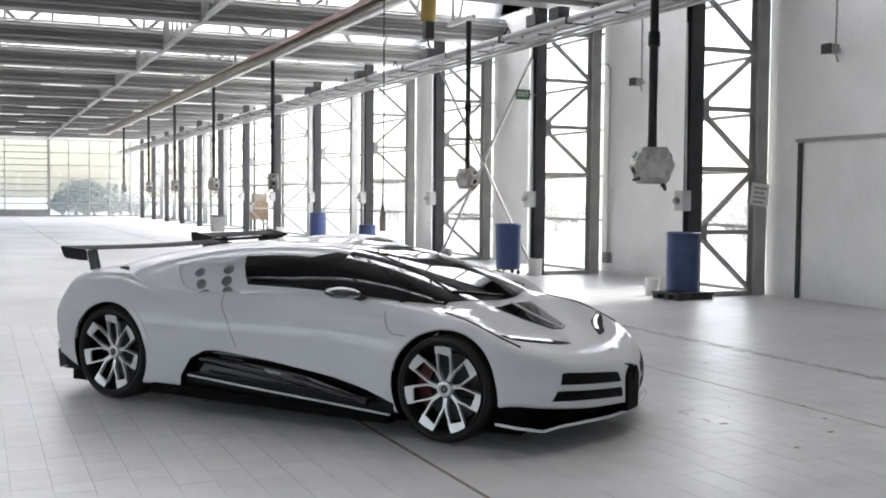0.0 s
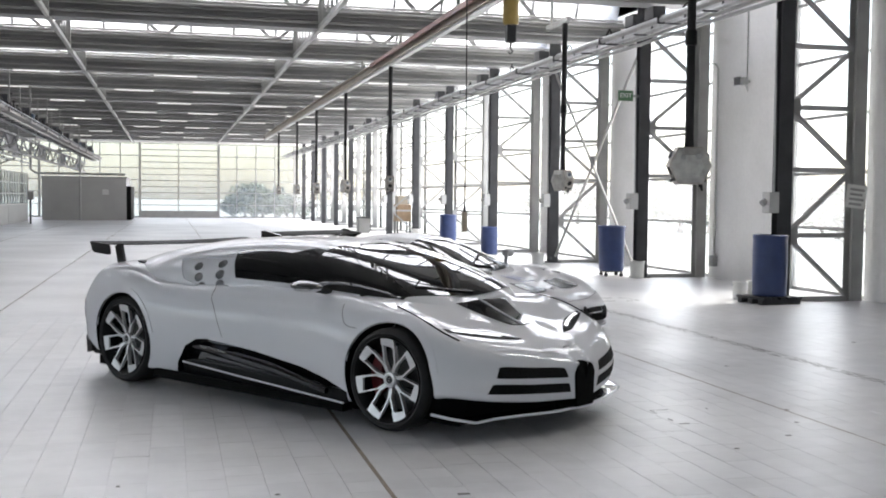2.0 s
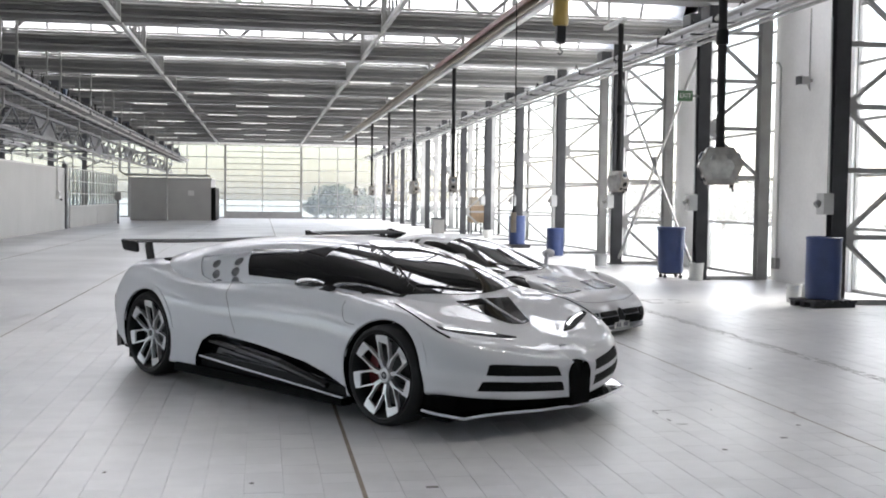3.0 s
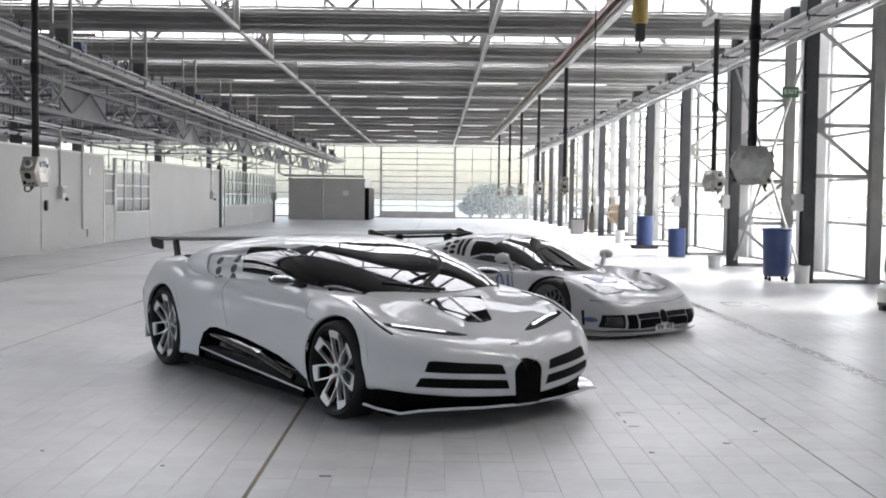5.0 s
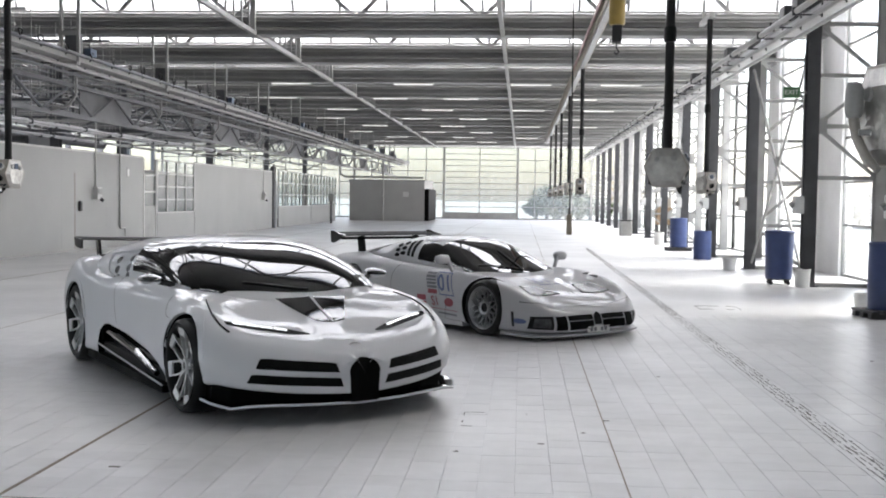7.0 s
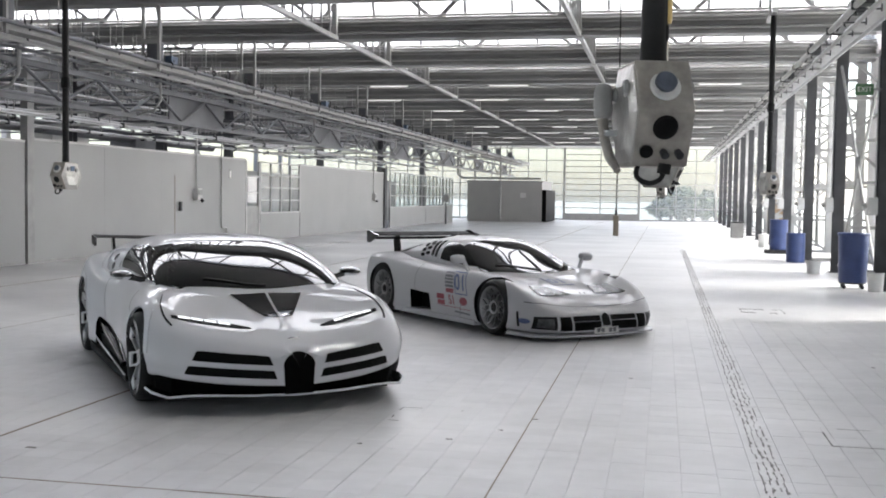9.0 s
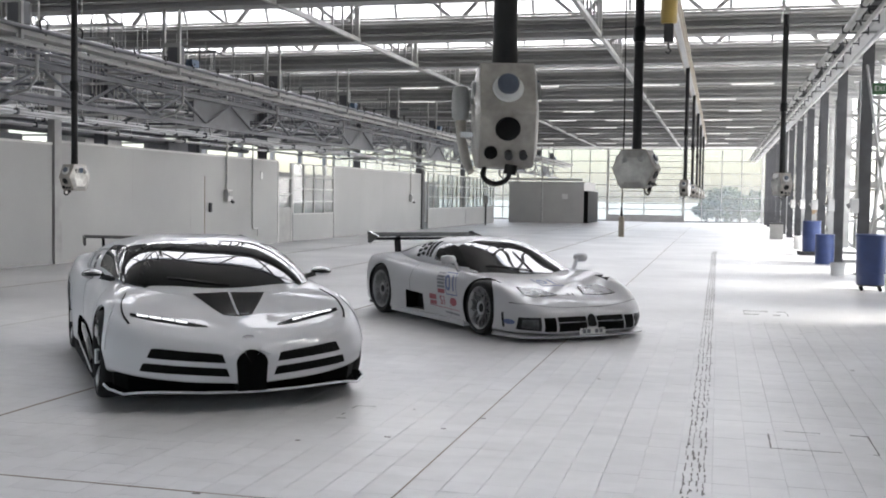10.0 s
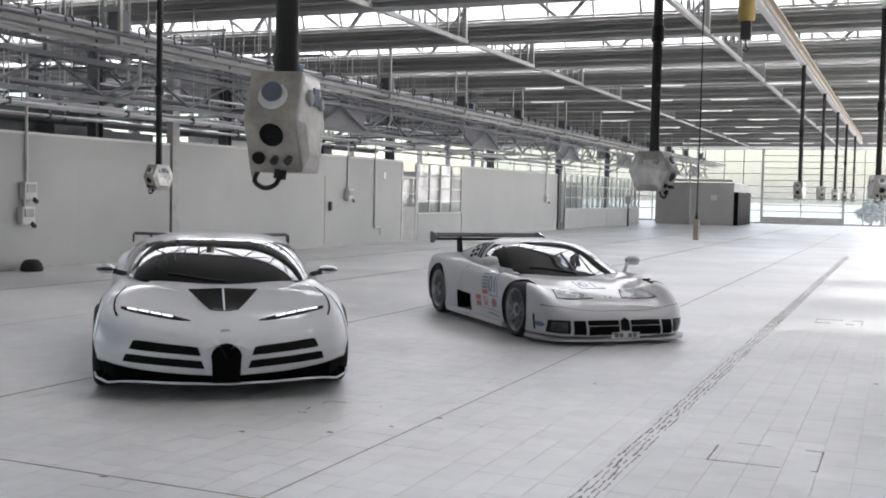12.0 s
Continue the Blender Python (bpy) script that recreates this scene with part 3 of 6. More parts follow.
def recess_cutter(skin, s, lo, hi, depth, material, nu=20, nv=8):
    """A wedge under the skin: deepest at the front edge, shallow at the rear one."""
    bm = bmesh.new()
    rows = []
    for i in range(nu + 1):
        a, b = spline(lo, i / nu), spline(hi, i / nu)
        row = []
        for j in range(nv + 1):
            q, n = skin.hit(a.lerp(b, j / nv), "cabin", s)
            row.append((bm.verts.new(q - n * (0.003 + depth * (0.2 + 0.8 * i / nu))), bm.verts.new(q + n * 0.06)))
        rows.append(row)
    for i in range(nu):
        for j in range(nv):
            for k in (0, 1):
                bm.faces.new((rows[i][j][k], rows[i + 1][j][k], rows[i + 1][j + 1][k], rows[i][j + 1][k]))
    rim = [(i, 0) for i in range(nu)] + [(nu, j) for j in range(nv)] + [(i, nv) for i in range(nu, 0, -1)] + [(0, j) for j in range(nv, 0, -1)]
    for k in range(len(rim)):
        a, b = rim[k], rim[(k + 1) % len(rim)]
        bm.faces.new((rows[a[0]][a[1]][0], rows[b[0]][b[1]][0], rows[b[0]][b[1]][1], rows[a[0]][a[1]][1]))
    return part("cutter", bm, material)


def arch_cutter(x, z, r, side, material, inner=0.66):
    bm = lathe(bmesh.new(), [(r, side * inner), (r, side * 1.3)], 64, "y")
    bmesh.ops.translate(bm, verts=bm.verts, vec=(x, 0, z))
    return part("cutter", bm, material)


def wheel(root, x, y, r, width, rim_r, side, style):
    """Tyre, rim, spokes, disc and caliper; side is -1 for the car's right."""
    w = new("wheel")
    w.parent, w.location = root, (x, y, r)
    if side < 0:
        w.rotation_euler = (0, 0, math.pi)
    o = width / 2           # outer face lies towards +y of the wheel
    bm = lathe(bmesh.new(), [(rim_r - 0.004, -o + 0.02), (r - 0.03, -o), (r - 0.008, -o + 0.02), (r, -o + 0.05), (r, o - 0.05), (r - 0.008, o - 0.02), (r - 0.03, o - 0.002), (rim_r + 0.006, o - 0.012), (rim_r - 0.004, o - 0.02)], 72, "y", False)
    part("tyre", bm, "rubber", w, "black low-profile tyre", 40)
    bm = lathe(bmesh.new(), [(rim_r - 0.035, -o + 0.02), (rim_r - 0.04, o - 0.09), (rim_r - 0.016, o - 0.02), (rim_r, o - 0.006), (rim_r + 0.004, o - 0.012), (rim_r, -o + 0.02)], 72, "y", False)
    part("rim", bm, "satin" if style == "blade" else "alloy", w, "", 40)
    part("brake_disc", lathe(bmesh.new(), [(0.06, o - 0.15), (rim_r * 0.76, o - 0.15), (rim_r * 0.76, o - 0.18), (0.06, o - 0.18)], 48, "y"), "disc", w, "", 40)
    bm = bmesh.new()
    steps = 10
    rows = []
    for k in range(steps + 1):
        a = radians(-38 + 76 * k / steps) + (math.pi if side < 0 else 0)
        if side < 0:
            a = math.pi - a + math.pi
        rows.append([bm.verts.new((-math.cos(a) * rr, yy, math.sin(a) * rr)) for rr, yy in ((rim_r * 0.55, o - 0.12), (rim_r * 0.86, o - 0.12), (rim_r * 0.86, o - 0.21), (rim_r * 0.55, o - 0.21))])
    for a, b in zip(rows, rows[1:]):
        for k in range(4):
            bm.faces.new((a[k], a[(k + 1) % 4], b[(k + 1) % 4], b[k]))
    bm.faces.new(rows[0])
    bm.faces.new(rows[-1])
    part("brake_caliper", bm, "caliper" if style == "blade" and x > 0 else "deep", w, "dark red brake caliper" if style == "blade" and x > 0 else "", 40)
    yo = o - 0.014

    def plate(pts, y_hub, y_rim, t):
        """A flat spoke piece with the outline pts (radius, angle), leaning from hub to rim."""
        b = bmesh.new()
        def at(rr, a, dy):
            f = min(max((rr - 0.05) / (rim_r - 0.05), 0), 1)
            return (rr * math.sin(a), y_hub + (y_rim - y_hub) * f - dy, rr * math.cos(a))
        f1 = [b.verts.new(at(rr, a, 0)) for rr, a in pts]
        f2 = [b.verts.new(at(rr, a, t)) for rr, a in pts]
        n = len(pts)
        b.faces.new(f1)
        b.faces.new(f2)
        for k in range(n):
            b.faces.new((f1[k], f1[(k + 1) % n], f2[(k + 1) % n], f2[k]))
        return b

    if style == "blade":
        R = rim_r
        def flat(pts):
            """Outline in shares of the rim's radius, across and outward."""
            return [(R * math.hypot(u, v), math.atan2(u, v)) for u, v in pts]
        arm1 = finish("spoke", plate(flat([(-0.195, 0.80), (-0.15, 0.80), (-0.135, 0.40), (-0.02, 0.17), (-0.07, 0.17), (-0.178, 0.37)]), yo - 0.035, yo, 0.028), "machined")
        arm2 = finish("spoke", plate(flat([(0.195, 0.84), (0.158, 0.84), (0.145, 0.42), (0.05, 0.17), (0.10, 0.17), (0.18, 0.40)]), yo - 0.035, yo, 0.028), "machined")
        tip = finish("blade", plate(flat([(-0.20, 0.955), (-0.20, 0.72), (-0.15, 0.735), (-0.11, 0.765), (0.155, 0.81), (0.20, 0.80), (0.20, 0.955), (0.0, 0.975)]), yo - 0.03, yo + 0.003, 0.014), "machined")
        for k in range(7):
            for me in (arm1, arm2, tip):
                s = new(me.name, me)
                s.parent, s.rotation_euler = w, (0, 2 * math.pi * k / 7, 0)
    else:
        R = rim_r
        for sgn in (1, -1):
            me = finish("spoke", plate([(R * 0.30, -sgn * 0.24 - 0.03), (R * 0.30, -sgn * 0.24 + 0.03), (R * 0.64, 0.016), (R * 0.96, sgn * 0.24 + 0.015), (R * 0.96, sgn * 0.24 - 0.015), (R * 0.64, -0.016)], yo - 0.03, yo - 0.004, 0.018), "alloy")
            for k in range(13):
                s = new("spoke", me)
                s.parent, s.rotation_euler = w, (0, 2 * math.pi * k / 13, 0)
        part("spoke_ring", lathe(bmesh.new(), [(R * 0.22, yo - 0.05), (R * 0.22, yo - 0.022), (R * 0.32, yo - 0.018), (R * 0.32, yo - 0.05)], 36, "y"), "alloy", w, "", 40)
    bm = lathe(bmesh.new(), [(0.052, yo - 0.06), (0.052, yo - 0.03), (0.044, yo - 0.02), (0.034, yo - 0.018), (0.030, yo - 0.024), (0.012, yo - 0.024)], 36, "y")
    part("hub_cap", bm, "machined" if style == "blade" else "satin", w, "", 40)
    if style == "blade":
        part("hub_mark", lathe(bmesh.new(), [(0.024, yo - 0.024), (0.024, yo - 0.0225), (0.010, yo - 0.0225), (0.010, yo - 0.024)], 24, "y"), "steel", w)
    return w


def mirrored(fn):
    for s in (-1, 1):
        fn(s)


# ---- the modern white supercar ----
CA = {
    "zt": [(2.13, 0.31), (2.093, 0.421), (2.018, 0.483), (1.831, 0.546), (1.597, 0.621), (1.42, 0.6889), (1.25, 0.765), (1.1, 0.79), (0.8, 0.805), (0, 0.805), (-0.5, 0.79), (-1, 0.81), (-1.45, 0.895), (-1.8, 0.915), (-1.95, 0.875), (-2, 0.72)],
    "yw": [(2.13, 0.17), (2.083, 0.36), (1.999, 0.605), (1.905, 0.775), (1.784, 0.90), (1.597, 0.965), (1.36, 0.978), (1, 0.955), (0.5, 0.925), (0, 0.92), (-0.5, 0.95), (-1, 0.985), (-1.36, 0.995), (-1.7, 0.97), (-1.95, 0.905), (-2, 0.8)],
    "zw": [(2.13, 0.31), (1.877, 0.36), (1.36, 0.46), (0.5, 0.48), (-1.36, 0.55), (-2, 0.6)],
    "yc": [(2.13, 0.12), (2.027, 0.3845), (1.896, 0.62), (1.69, 0.8), (1.36, 0.835), (0.9, 0.835), (0.4, 0.825), (0, 0.82), (-0.5, 0.84), (-1, 0.87), (-1.36, 0.87), (-1.8, 0.8), (-2, 0.64)],
    "zc": [(2.13, 0.39), (2.027, 0.4431), (1.896, 0.513), (1.69, 0.598), (1.36, 0.717), (1, 0.745), (0.5, 0.745), (0, 0.755), (-0.5, 0.755), (-0.8, 0.77), (-1.05, 0.79), (-1.36, 0.85), (-1.6, 0.88), (-1.8, 0.872), (-2, 0.69)],
    "y5": [(2.13, 0.09), (2.027, 0.2746), (1.896, 0.45), (1.644, 0.62), (1.36, 0.694), (1.1, 0.73), (0.7, 0.765), (0, 0.775), (-0.5, 0.775), (-1, 0.74), (-1.5, 0.7), (-2, 0.45)],
    "z5": [(2.13, 0.4), (2.027, 0.464), (1.896, 0.527), (1.644, 0.602), (1.36, 0.7085), (1.1, 0.765), (0.7, 0.795), (0, 0.812), (-0.5, 0.785), (-0.8, 0.79), (-1.05, 0.805), (-1.25, 0.85), (-1.5, 0.905), (-1.8, 0.9), (-2, 0.7)],
    "y6": [(2.13, 0.05), (2.027, 0.15), (1.877, 0.25), (1.597, 0.33), (1.3, 0.46), (1, 0.52), (0.6, 0.52), (0, 0.5), (-0.8, 0.5), (-1.4, 0.45), (-2, 0.3)],
    "z6": [(2.13, 0.41), (2.027, 0.4728), (1.877, 0.53), (1.597, 0.61), (1.3, 0.735), (1, 0.79), (0.6, 0.803), (0, 0.808), (-0.5, 0.79), (-1, 0.81), (-1.45, 0.895), (-1.8, 0.912), (-2, 0.71)],
    "zb": [(2.13, 0.192), (2.018, 0.2), (1.877, 0.222), (1.69, 0.245), (1.5, 0.17), (0.9, 0.13), (-0.9, 0.13), (-1.6, 0.17), (-2, 0.3)],
}
CABIN_A = Canopy([(1.5, 0.46), (1.3, 0.60), (1.1, 0.70), (0.9, 0.745), (0.6, 0.77), (0, 0.785), (-0.5, 0.826), (-0.8, 0.85), (-1.1, 0.84), (-1.4, 0.775), (-1.7, 0.66), (-1.96, 0.55)],
                 [(1.5, 0.55), (1.3, 0.64), (1.1, 0.70), (0.7, 0.745), (0, 0.765), (-0.5, 0.75), (-0.8, 0.765), (-1.1, 0.79), (-1.5, 0.80), (-1.96, 0.72)],
                 [(1.5, 0.64), (1.25, 0.775), (1.0, 0.885), (0.7, 0.99), (0.4, 1.065), (0.1, 1.11), (-0.25, 1.125), (-0.7, 1.105), (-1.2, 1.035), (-1.6, 0.96), (-1.96, 0.875)], 3.8, 1.95)
def supercar():
    root = thing("supercar", pose(-1.316, 8.04, 0, 0, 0, -53), "glossy white low modern supercar with black glass and wide rear wing", "car", "cars on show")
    bm = body_shell({k: curve(v) for k, v in CA.items()}, 2.13, -2.0)
    skin = Skin(bm, root, CABIN_A)
    cabin_roof = part("roof", CABIN_A.mesh(1.5, -1.96), ["paint", "hole"], root, "glossy white rounded roof", 50)
    body = part("body", bm, ["paint", "satin", "gloss", "hole", "deep"], root, "glossy white painted body", 32)
    scoop = [(-0.72, 0.05), (-0.70, 0.22), (-0.61, 0.35), (-0.50, 0.405), (-0.40, 0.415), (0.06, 0.375), (0.55, 0.315), (0.78, 0.265), (0.98, 0.20), (0.98, 0.05)]
    cut, roof_cut = [], []
    for s in (-1, 1):
        cut += [arch_cutter(1.318, 0.315, 0.352, s, "deep"), arch_cutter(-1.345, 0.33, 0.356, s, "deep")]
        cut.append(prism(scoop, s * 0.86, s * 1.2, "gloss"))
        roof_cut.append(recess_cutter(skin, s, [(-0.77, 0.815), (-0.66, 0.785), (-0.516, 0.762), (-0.30, 0.755)], [(-0.885, 0.952), (-0.70, 0.98), (-0.55, 0.99), (-0.385, 1.012)], 0.038, "paint"))
        spots = []
        for x, z, d in ((-0.475, 0.955, 0.030), (-0.455, 0.872, 0.030), (-0.432, 0.792, 0.030), (-0.685, 0.918, 0.010), (-0.645, 0.838, 0.010), (-0.60, 0.762, 0.014)):
            q, n = skin.hit((x, z), "cabin", s)
            spots.append((q - n * d, n))
        roof_cut.append(cup_cutter(spots, 0.041, "hole"))
    carve(body, cut)
    carve(cabin_roof, roof_cut)
    def side(s):
        skin.lay("side_window", "tint", [(-0.25, 0.845), (0.3, 0.832), (0.8, 0.80), (1.12, 0.775)], [(-0.365, 1.022), (0.1, 1.03), (0.62, 0.940), (1.12, 0.785)], "cabin", s, 0.005, 60, 14, None, "dark tinted side window")
        skin.lay("windscreen_pillar", "deep", [(0.02, 1.0), (0.36, 0.965), (0.62, 0.905), (0.9, 0.825), (1.14, 0.770)], [(0.25, 1.062), (0.40, 1.040), (0.62, 0.985), (0.9, 0.892), (1.14, 0.800)], "cabin", s, 0.0025, 40, 10, None, "black windscreen pillar")
        skin.gap([(-0.435, 0.775), (-0.39, 0.70), (-0.34, 0.64), (-0.28, 0.53), (-0.236, 0.437)], "side", s, 0.002)
        skin.gap([(0.86, 0.742), (0.905, 0.67), (0.955, 0.62), (1.05, 0.61), (1.12, 0.608)], "side", s, 0.002)
        skin.lay("grille", "mesh", [(-0.675, 0.370), (-0.66, 0.362), (-0.45, 0.347), (-0.20, 0.332), (-0.19, 0.336)], [(-0.655, 0.410), (-0.63, 0.426), (-0.44, 0.410), (-0.225, 0.392), (-0.20, 0.380)], "front", -s, 0.004, 24, 6, None, "black upper nose grille")
        skin.lay("grille", "mesh", [(-0.72, 0.278), (-0.70, 0.271), (-0.45, 0.255), (-0.175, 0.239), (-0.165, 0.243)], [(-0.705, 0.318), (-0.68, 0.328), (-0.45, 0.312), (-0.195, 0.296), (-0.18, 0.290)], "front", -s, 0.004, 24, 6, None, "black lower nose grille")
        hl = skin.lay("headlight", "deep", [(-0.25, 0.545), (-0.36, 0.551), (-0.5, 0.570), (-0.65, 0.594), (-0.755, 0.618)], [(-0.252, 0.549), (-0.38, 0.574), (-0.5, 0.595), (-0.64, 0.614), (-0.755, 0.633)], "front", -s, 0.004, 32, 4, None, "slim black headlight slot")
        for a in (0.38, 0.465, 0.55, 0.635):
            f = lambda y: 0.564 + (y - 0.38) * 0.155
            skin.lay("led_bar", "led", [(-a, f(a)), (-a - 0.074, f(a + 0.074))], [(-a, f(a) + 0.007), (-a - 0.074, f(a + 0.074) + 0.007)], "front", -s, 0.008, 10, 2, hl, "white light bar")
        skin.lay("headlight_trim", "deep", [(1.735, -0.768), (1.62, -0.795), (1.45, -0.790), (1.22, -0.735)], [(1.735, -0.782), (1.62, -0.808), (1.45, -0.800), (1.22, -0.740)], "top", -s, 0.005, 24, 3, None, "black line rising over the fender")
        for x, z, r, y in ((1.318, 0.315, 0.352, 0), (-1.345, 0.33, 0.356, 0)):
            ring = [radians(12 + 156 * k / 12) for k in range(13)]
            skin.lay("arch_lip", "paint", [(x + (r + 0.001) * math.cos(a), z + (r + 0.001) * math.sin(a)) for a in ring], [(x + (r + 0.042) * math.cos(a), z + (r + 0.042) * math.sin(a)) for a in ring], "side", s, 0.006, 60, 3, sink=0.015)
        # side blade under the door
        bm = bmesh.new()
        a = [bm.verts.new(p) for p in ((-0.98, s * 0.90, 0.085), (-0.98, s * 0.955, 0.085), (-0.70, s * 0.975, 0.09), (0.95, s * 0.95, 0.075), (0.95, s * 0.86, 0.075))]
        b = [bm.verts.new(v.co + Vector((0, 0, 0.07 if i < 3 else 0.05))) for i, v in enumerate(a)]
        bm.faces.new(a)
        bm.faces.new(b)
        for k in range(5):
            bm.faces.new((a[k], a[(k + 1) % 5], b[(k + 1) % 5], b[k]))
        part("side_skirt", bm, "deep", root, "black side skirt blade")
        part("skirt_line", tube(bmesh.new(), [(-0.62, s * 0.965, 0.235), (-0.1, s * 0.965, 0.20), (0.4, s * 0.963, 0.17), (0.97, s * 0.962, 0.135)], 0.007, 8), "paint", root, "thin white line")
        part("scoop_vane", tube(bmesh.new(), [(-0.56, s * 0.90, 0.345), (-0.2, s * 0.915, 0.325), (0.3, s * 0.92, 0.275), (0.8, s * 0.94, 0.19)], [0.028, 0.036, 0.036, 0.02], 12), "gloss", root)
        bm = bmesh.new()
        v = [bm.verts.new(p) for p in ((-0.96, s * 0.88, 0.09), (0.95, s * 0.88, 0.09), (0.95, s * 0.88, 0.20), (-0.60, s * 0.90, 0.24), (-0.96, s * 0.90, 0.20))]
        bm.faces.new(v)
        ex = bmesh.ops.extrude_face_region(bm, geom=bm.faces[:])["geom"]
        bmesh.ops.translate(bm, verts=[g for g in ex if isinstance(g, bmesh.types.BMVert)], vec=(0, -s * 0.2, 0))
        part("sill", bm, "satin", root)
        # door mirror: black teardrop shell with a bright lower strip
        def egg(c, r, lo, hi):
            e = bmesh.new()
            bmesh.ops.create_uvsphere(e, u_segments=28, v_segments=16, radius=1)
            for v in e.verts:
                z = min(max(v.co.z, lo), hi)
                f = 1 + 0.25 * v.co.x
                v.co = Vector((c[0] + v.co.x * r[0], c[1] + s * v.co.y * r[1], c[2] + z * r[2] * (1.25 - 0.35 * f)))
            return e
        mm = part("mirror", egg((0.60, s * 0.925, 0.842), (0.125, 0.085, 0.042), -0.25, 1), "gloss", root, "black door mirror with a bright lower strip", 60)
        part("mirror_strip", egg((0.60, s * 0.925, 0.838), (0.120, 0.082, 0.042), -0.85, -0.15), "chrome", mm, "", 60)
        part("arm", bar(bmesh.new(), (0.66, s * 0.76, 0.80), (0.62, s * 0.88, 0.828), 0.045, 0.015), "gloss", mm)
        skin.lay("air_scoop", "deep", [(-1.19, 0.655), (-1.34, 0.60), (-1.50, 0.565)], [(-1.19, 0.66), (-1.34, 0.70), (-1.50, 0.715)], "top", s, 0.012, 14, 6, None, "dark triangular air scoop")
        # rear corner
        skin.lay("tail_light", "gloss", [(-1.915, 0.60), (-1.955, 0.41)], [(-1.935, 0.60), (-1.972, 0.41)], "side", s, 0.004, 10, 2)
        bm = bmesh.new()
        v = [bm.verts.new(p) for p in ((-1.84, s * 0.90, 0.29), (-1.99, s * 0.86, 0.345), (-1.99, s * 0.86, 0.31), (-1.90, s * 0.90, 0.265), (-1.84, s * 0.70, 0.29), (-1.99, s * 0.68, 0.345), (-1.99, s * 0.68, 0.31), (-1.90, s * 0.70, 0.265))]
        for q in ((0, 1, 2, 3), (4, 5, 6, 7), (0, 1, 5, 4), (1, 2, 6, 5), (2, 3, 7, 6), (3, 0, 4, 7)):
            bm.faces.new([v[i] for i in q])
        part("rear_vent_trim", bm, "chrome", root, "bright metal rear corner trim")
        part("corner_fin", bar(bmesh.new(), (-1.94, s * 0.86, 0.30), (-1.91, s * 0.87, 0.17), 0.07, 0.03), "gloss", root)
        # rear wing: end plate and upright
        bm = bmesh.new()
        v = [bm.verts.new((x - 0.05, s * 0.80, z)) for x, z in ((-1.96, 1.045), (-1.94, 1.048), (-1.72, 1.035), (-1.70, 1.02), (-1.69, 0.955), (-1.72, 0.95), (-1.90, 0.962), (-1.925, 0.975))]
        bm.faces.new(v)
        ex = bmesh.ops.extrude_face_region(bm, geom=bm.faces[:])["geom"]
        bmesh.ops.translate(bm, verts=[g for g in ex if isinstance(g, bmesh.types.BMVert)], vec=(0, s * 0.014, 0))
        part("end_plate", bm, "satin", root, "black tapered wing end plate")
        part("wing_strut", bar(bmesh.new(), (-1.84, s * 0.62, 0.82), (-1.88, s * 0.63, 1.02), 0.085, 0.025), "gloss", root)
    mirrored(side)
    lo = [(0.90, -0.725), (1.12, -0.58), (1.225, -0.30), (1.26, 0.0), (1.225, 0.30), (1.12, 0.58), (0.90, 0.725)]
    hi = [(0.40, -0.645), (0.33, -0.43), (0.30, -0.22), (0.295, 0.0), (0.30, 0.22), (0.33, 0.43), (0.40, 0.645)]
    skin.lay("windscreen", "tint", lo, hi, "roof", 1, 0.006, 80, 40, None, "large dark tinted windscreen")
    vent = skin.lay("hood_vent", "tint", [(1.275, -0.29), (1.285, 0.0), (1.275, 0.29)], [(1.64, -0.105), (1.665, 0.0), (1.64, 0.105)], "top", 1, 0.005, 32, 16, None, "black bonnet intake panel")
    skin.lay("vent_fin", "paint", [(1.29, -0.008), (1.66, -0.006)], [(1.29, 0.008), (1.66, 0.006)], "top", 1, 0.012, 16, 2, vent)
    for s in (-1, 1):
        skin.lay("vent_edge", "chrome", [(1.645, s * 0.02), (1.630, s * 0.085)], [(1.655, s * 0.02), (1.640, s * 0.085)], "top", 1, 0.008, 6, 1, vent)
    skin.lay("wiper", "satin", [(1.235, 0.02), (1.20, -0.15), (1.10, -0.42)], [(1.222, 0.02), (1.187, -0.15), (1.088, -0.42)], "roof", 1, 0.016, 20, 1, sink=-0.008)
    ring = [(-0.097, 0.135), (-0.104, 0.29), (-0.108, 0.325)] + [(-0.108 * math.cos(a), 0.325 + 0.090 * math.sin(a)) for a in np.linspace(0.15, math.pi - 0.15, 21)] + [(0.108, 0.325), (0.104, 0.29), (0.097, 0.135)]
    bm = bmesh.new()
    rows = []
    for f in (1.0, 0.85, 0.65, 0.45, 0.25):
        row = []
        for y, z in ring:
            y, z = y * f, 0.27 + (z - 0.27) * f
            q, _ = skin.hit((y, max(z, 0.21)), "front", 1)
            row.append(bm.verts.new((q.x + 0.014, y, z)))
        rows.append(row)
    rows.insert(0, [bm.verts.new((1.90, v.co.y, v.co.z)) for v in rows[0]])
    for a, b in zip(rows, rows[1:]):
        for k in range(len(ring)):
            bm.faces.new((a[k], a[(k + 1) % len(ring)], b[(k + 1) % len(ring)], b[k]))
    bm.faces.new(rows[0])
    bm.faces.new(rows[-1])
    part("horseshoe_grille", bm, "deep", root, "black horseshoe-shaped grille")
    bm = bmesh.new()
    bmesh.ops.create_uvsphere(bm, u_segments=20, v_segments=10, radius=1)
    badge = part("badge", bm, "chrome", root, "small oval badge", 60)
    q, n = skin.hit((0.0, 0.487), "front", 1)
    badge.scale, badge.location = (0.006, 0.042, 0.014), q
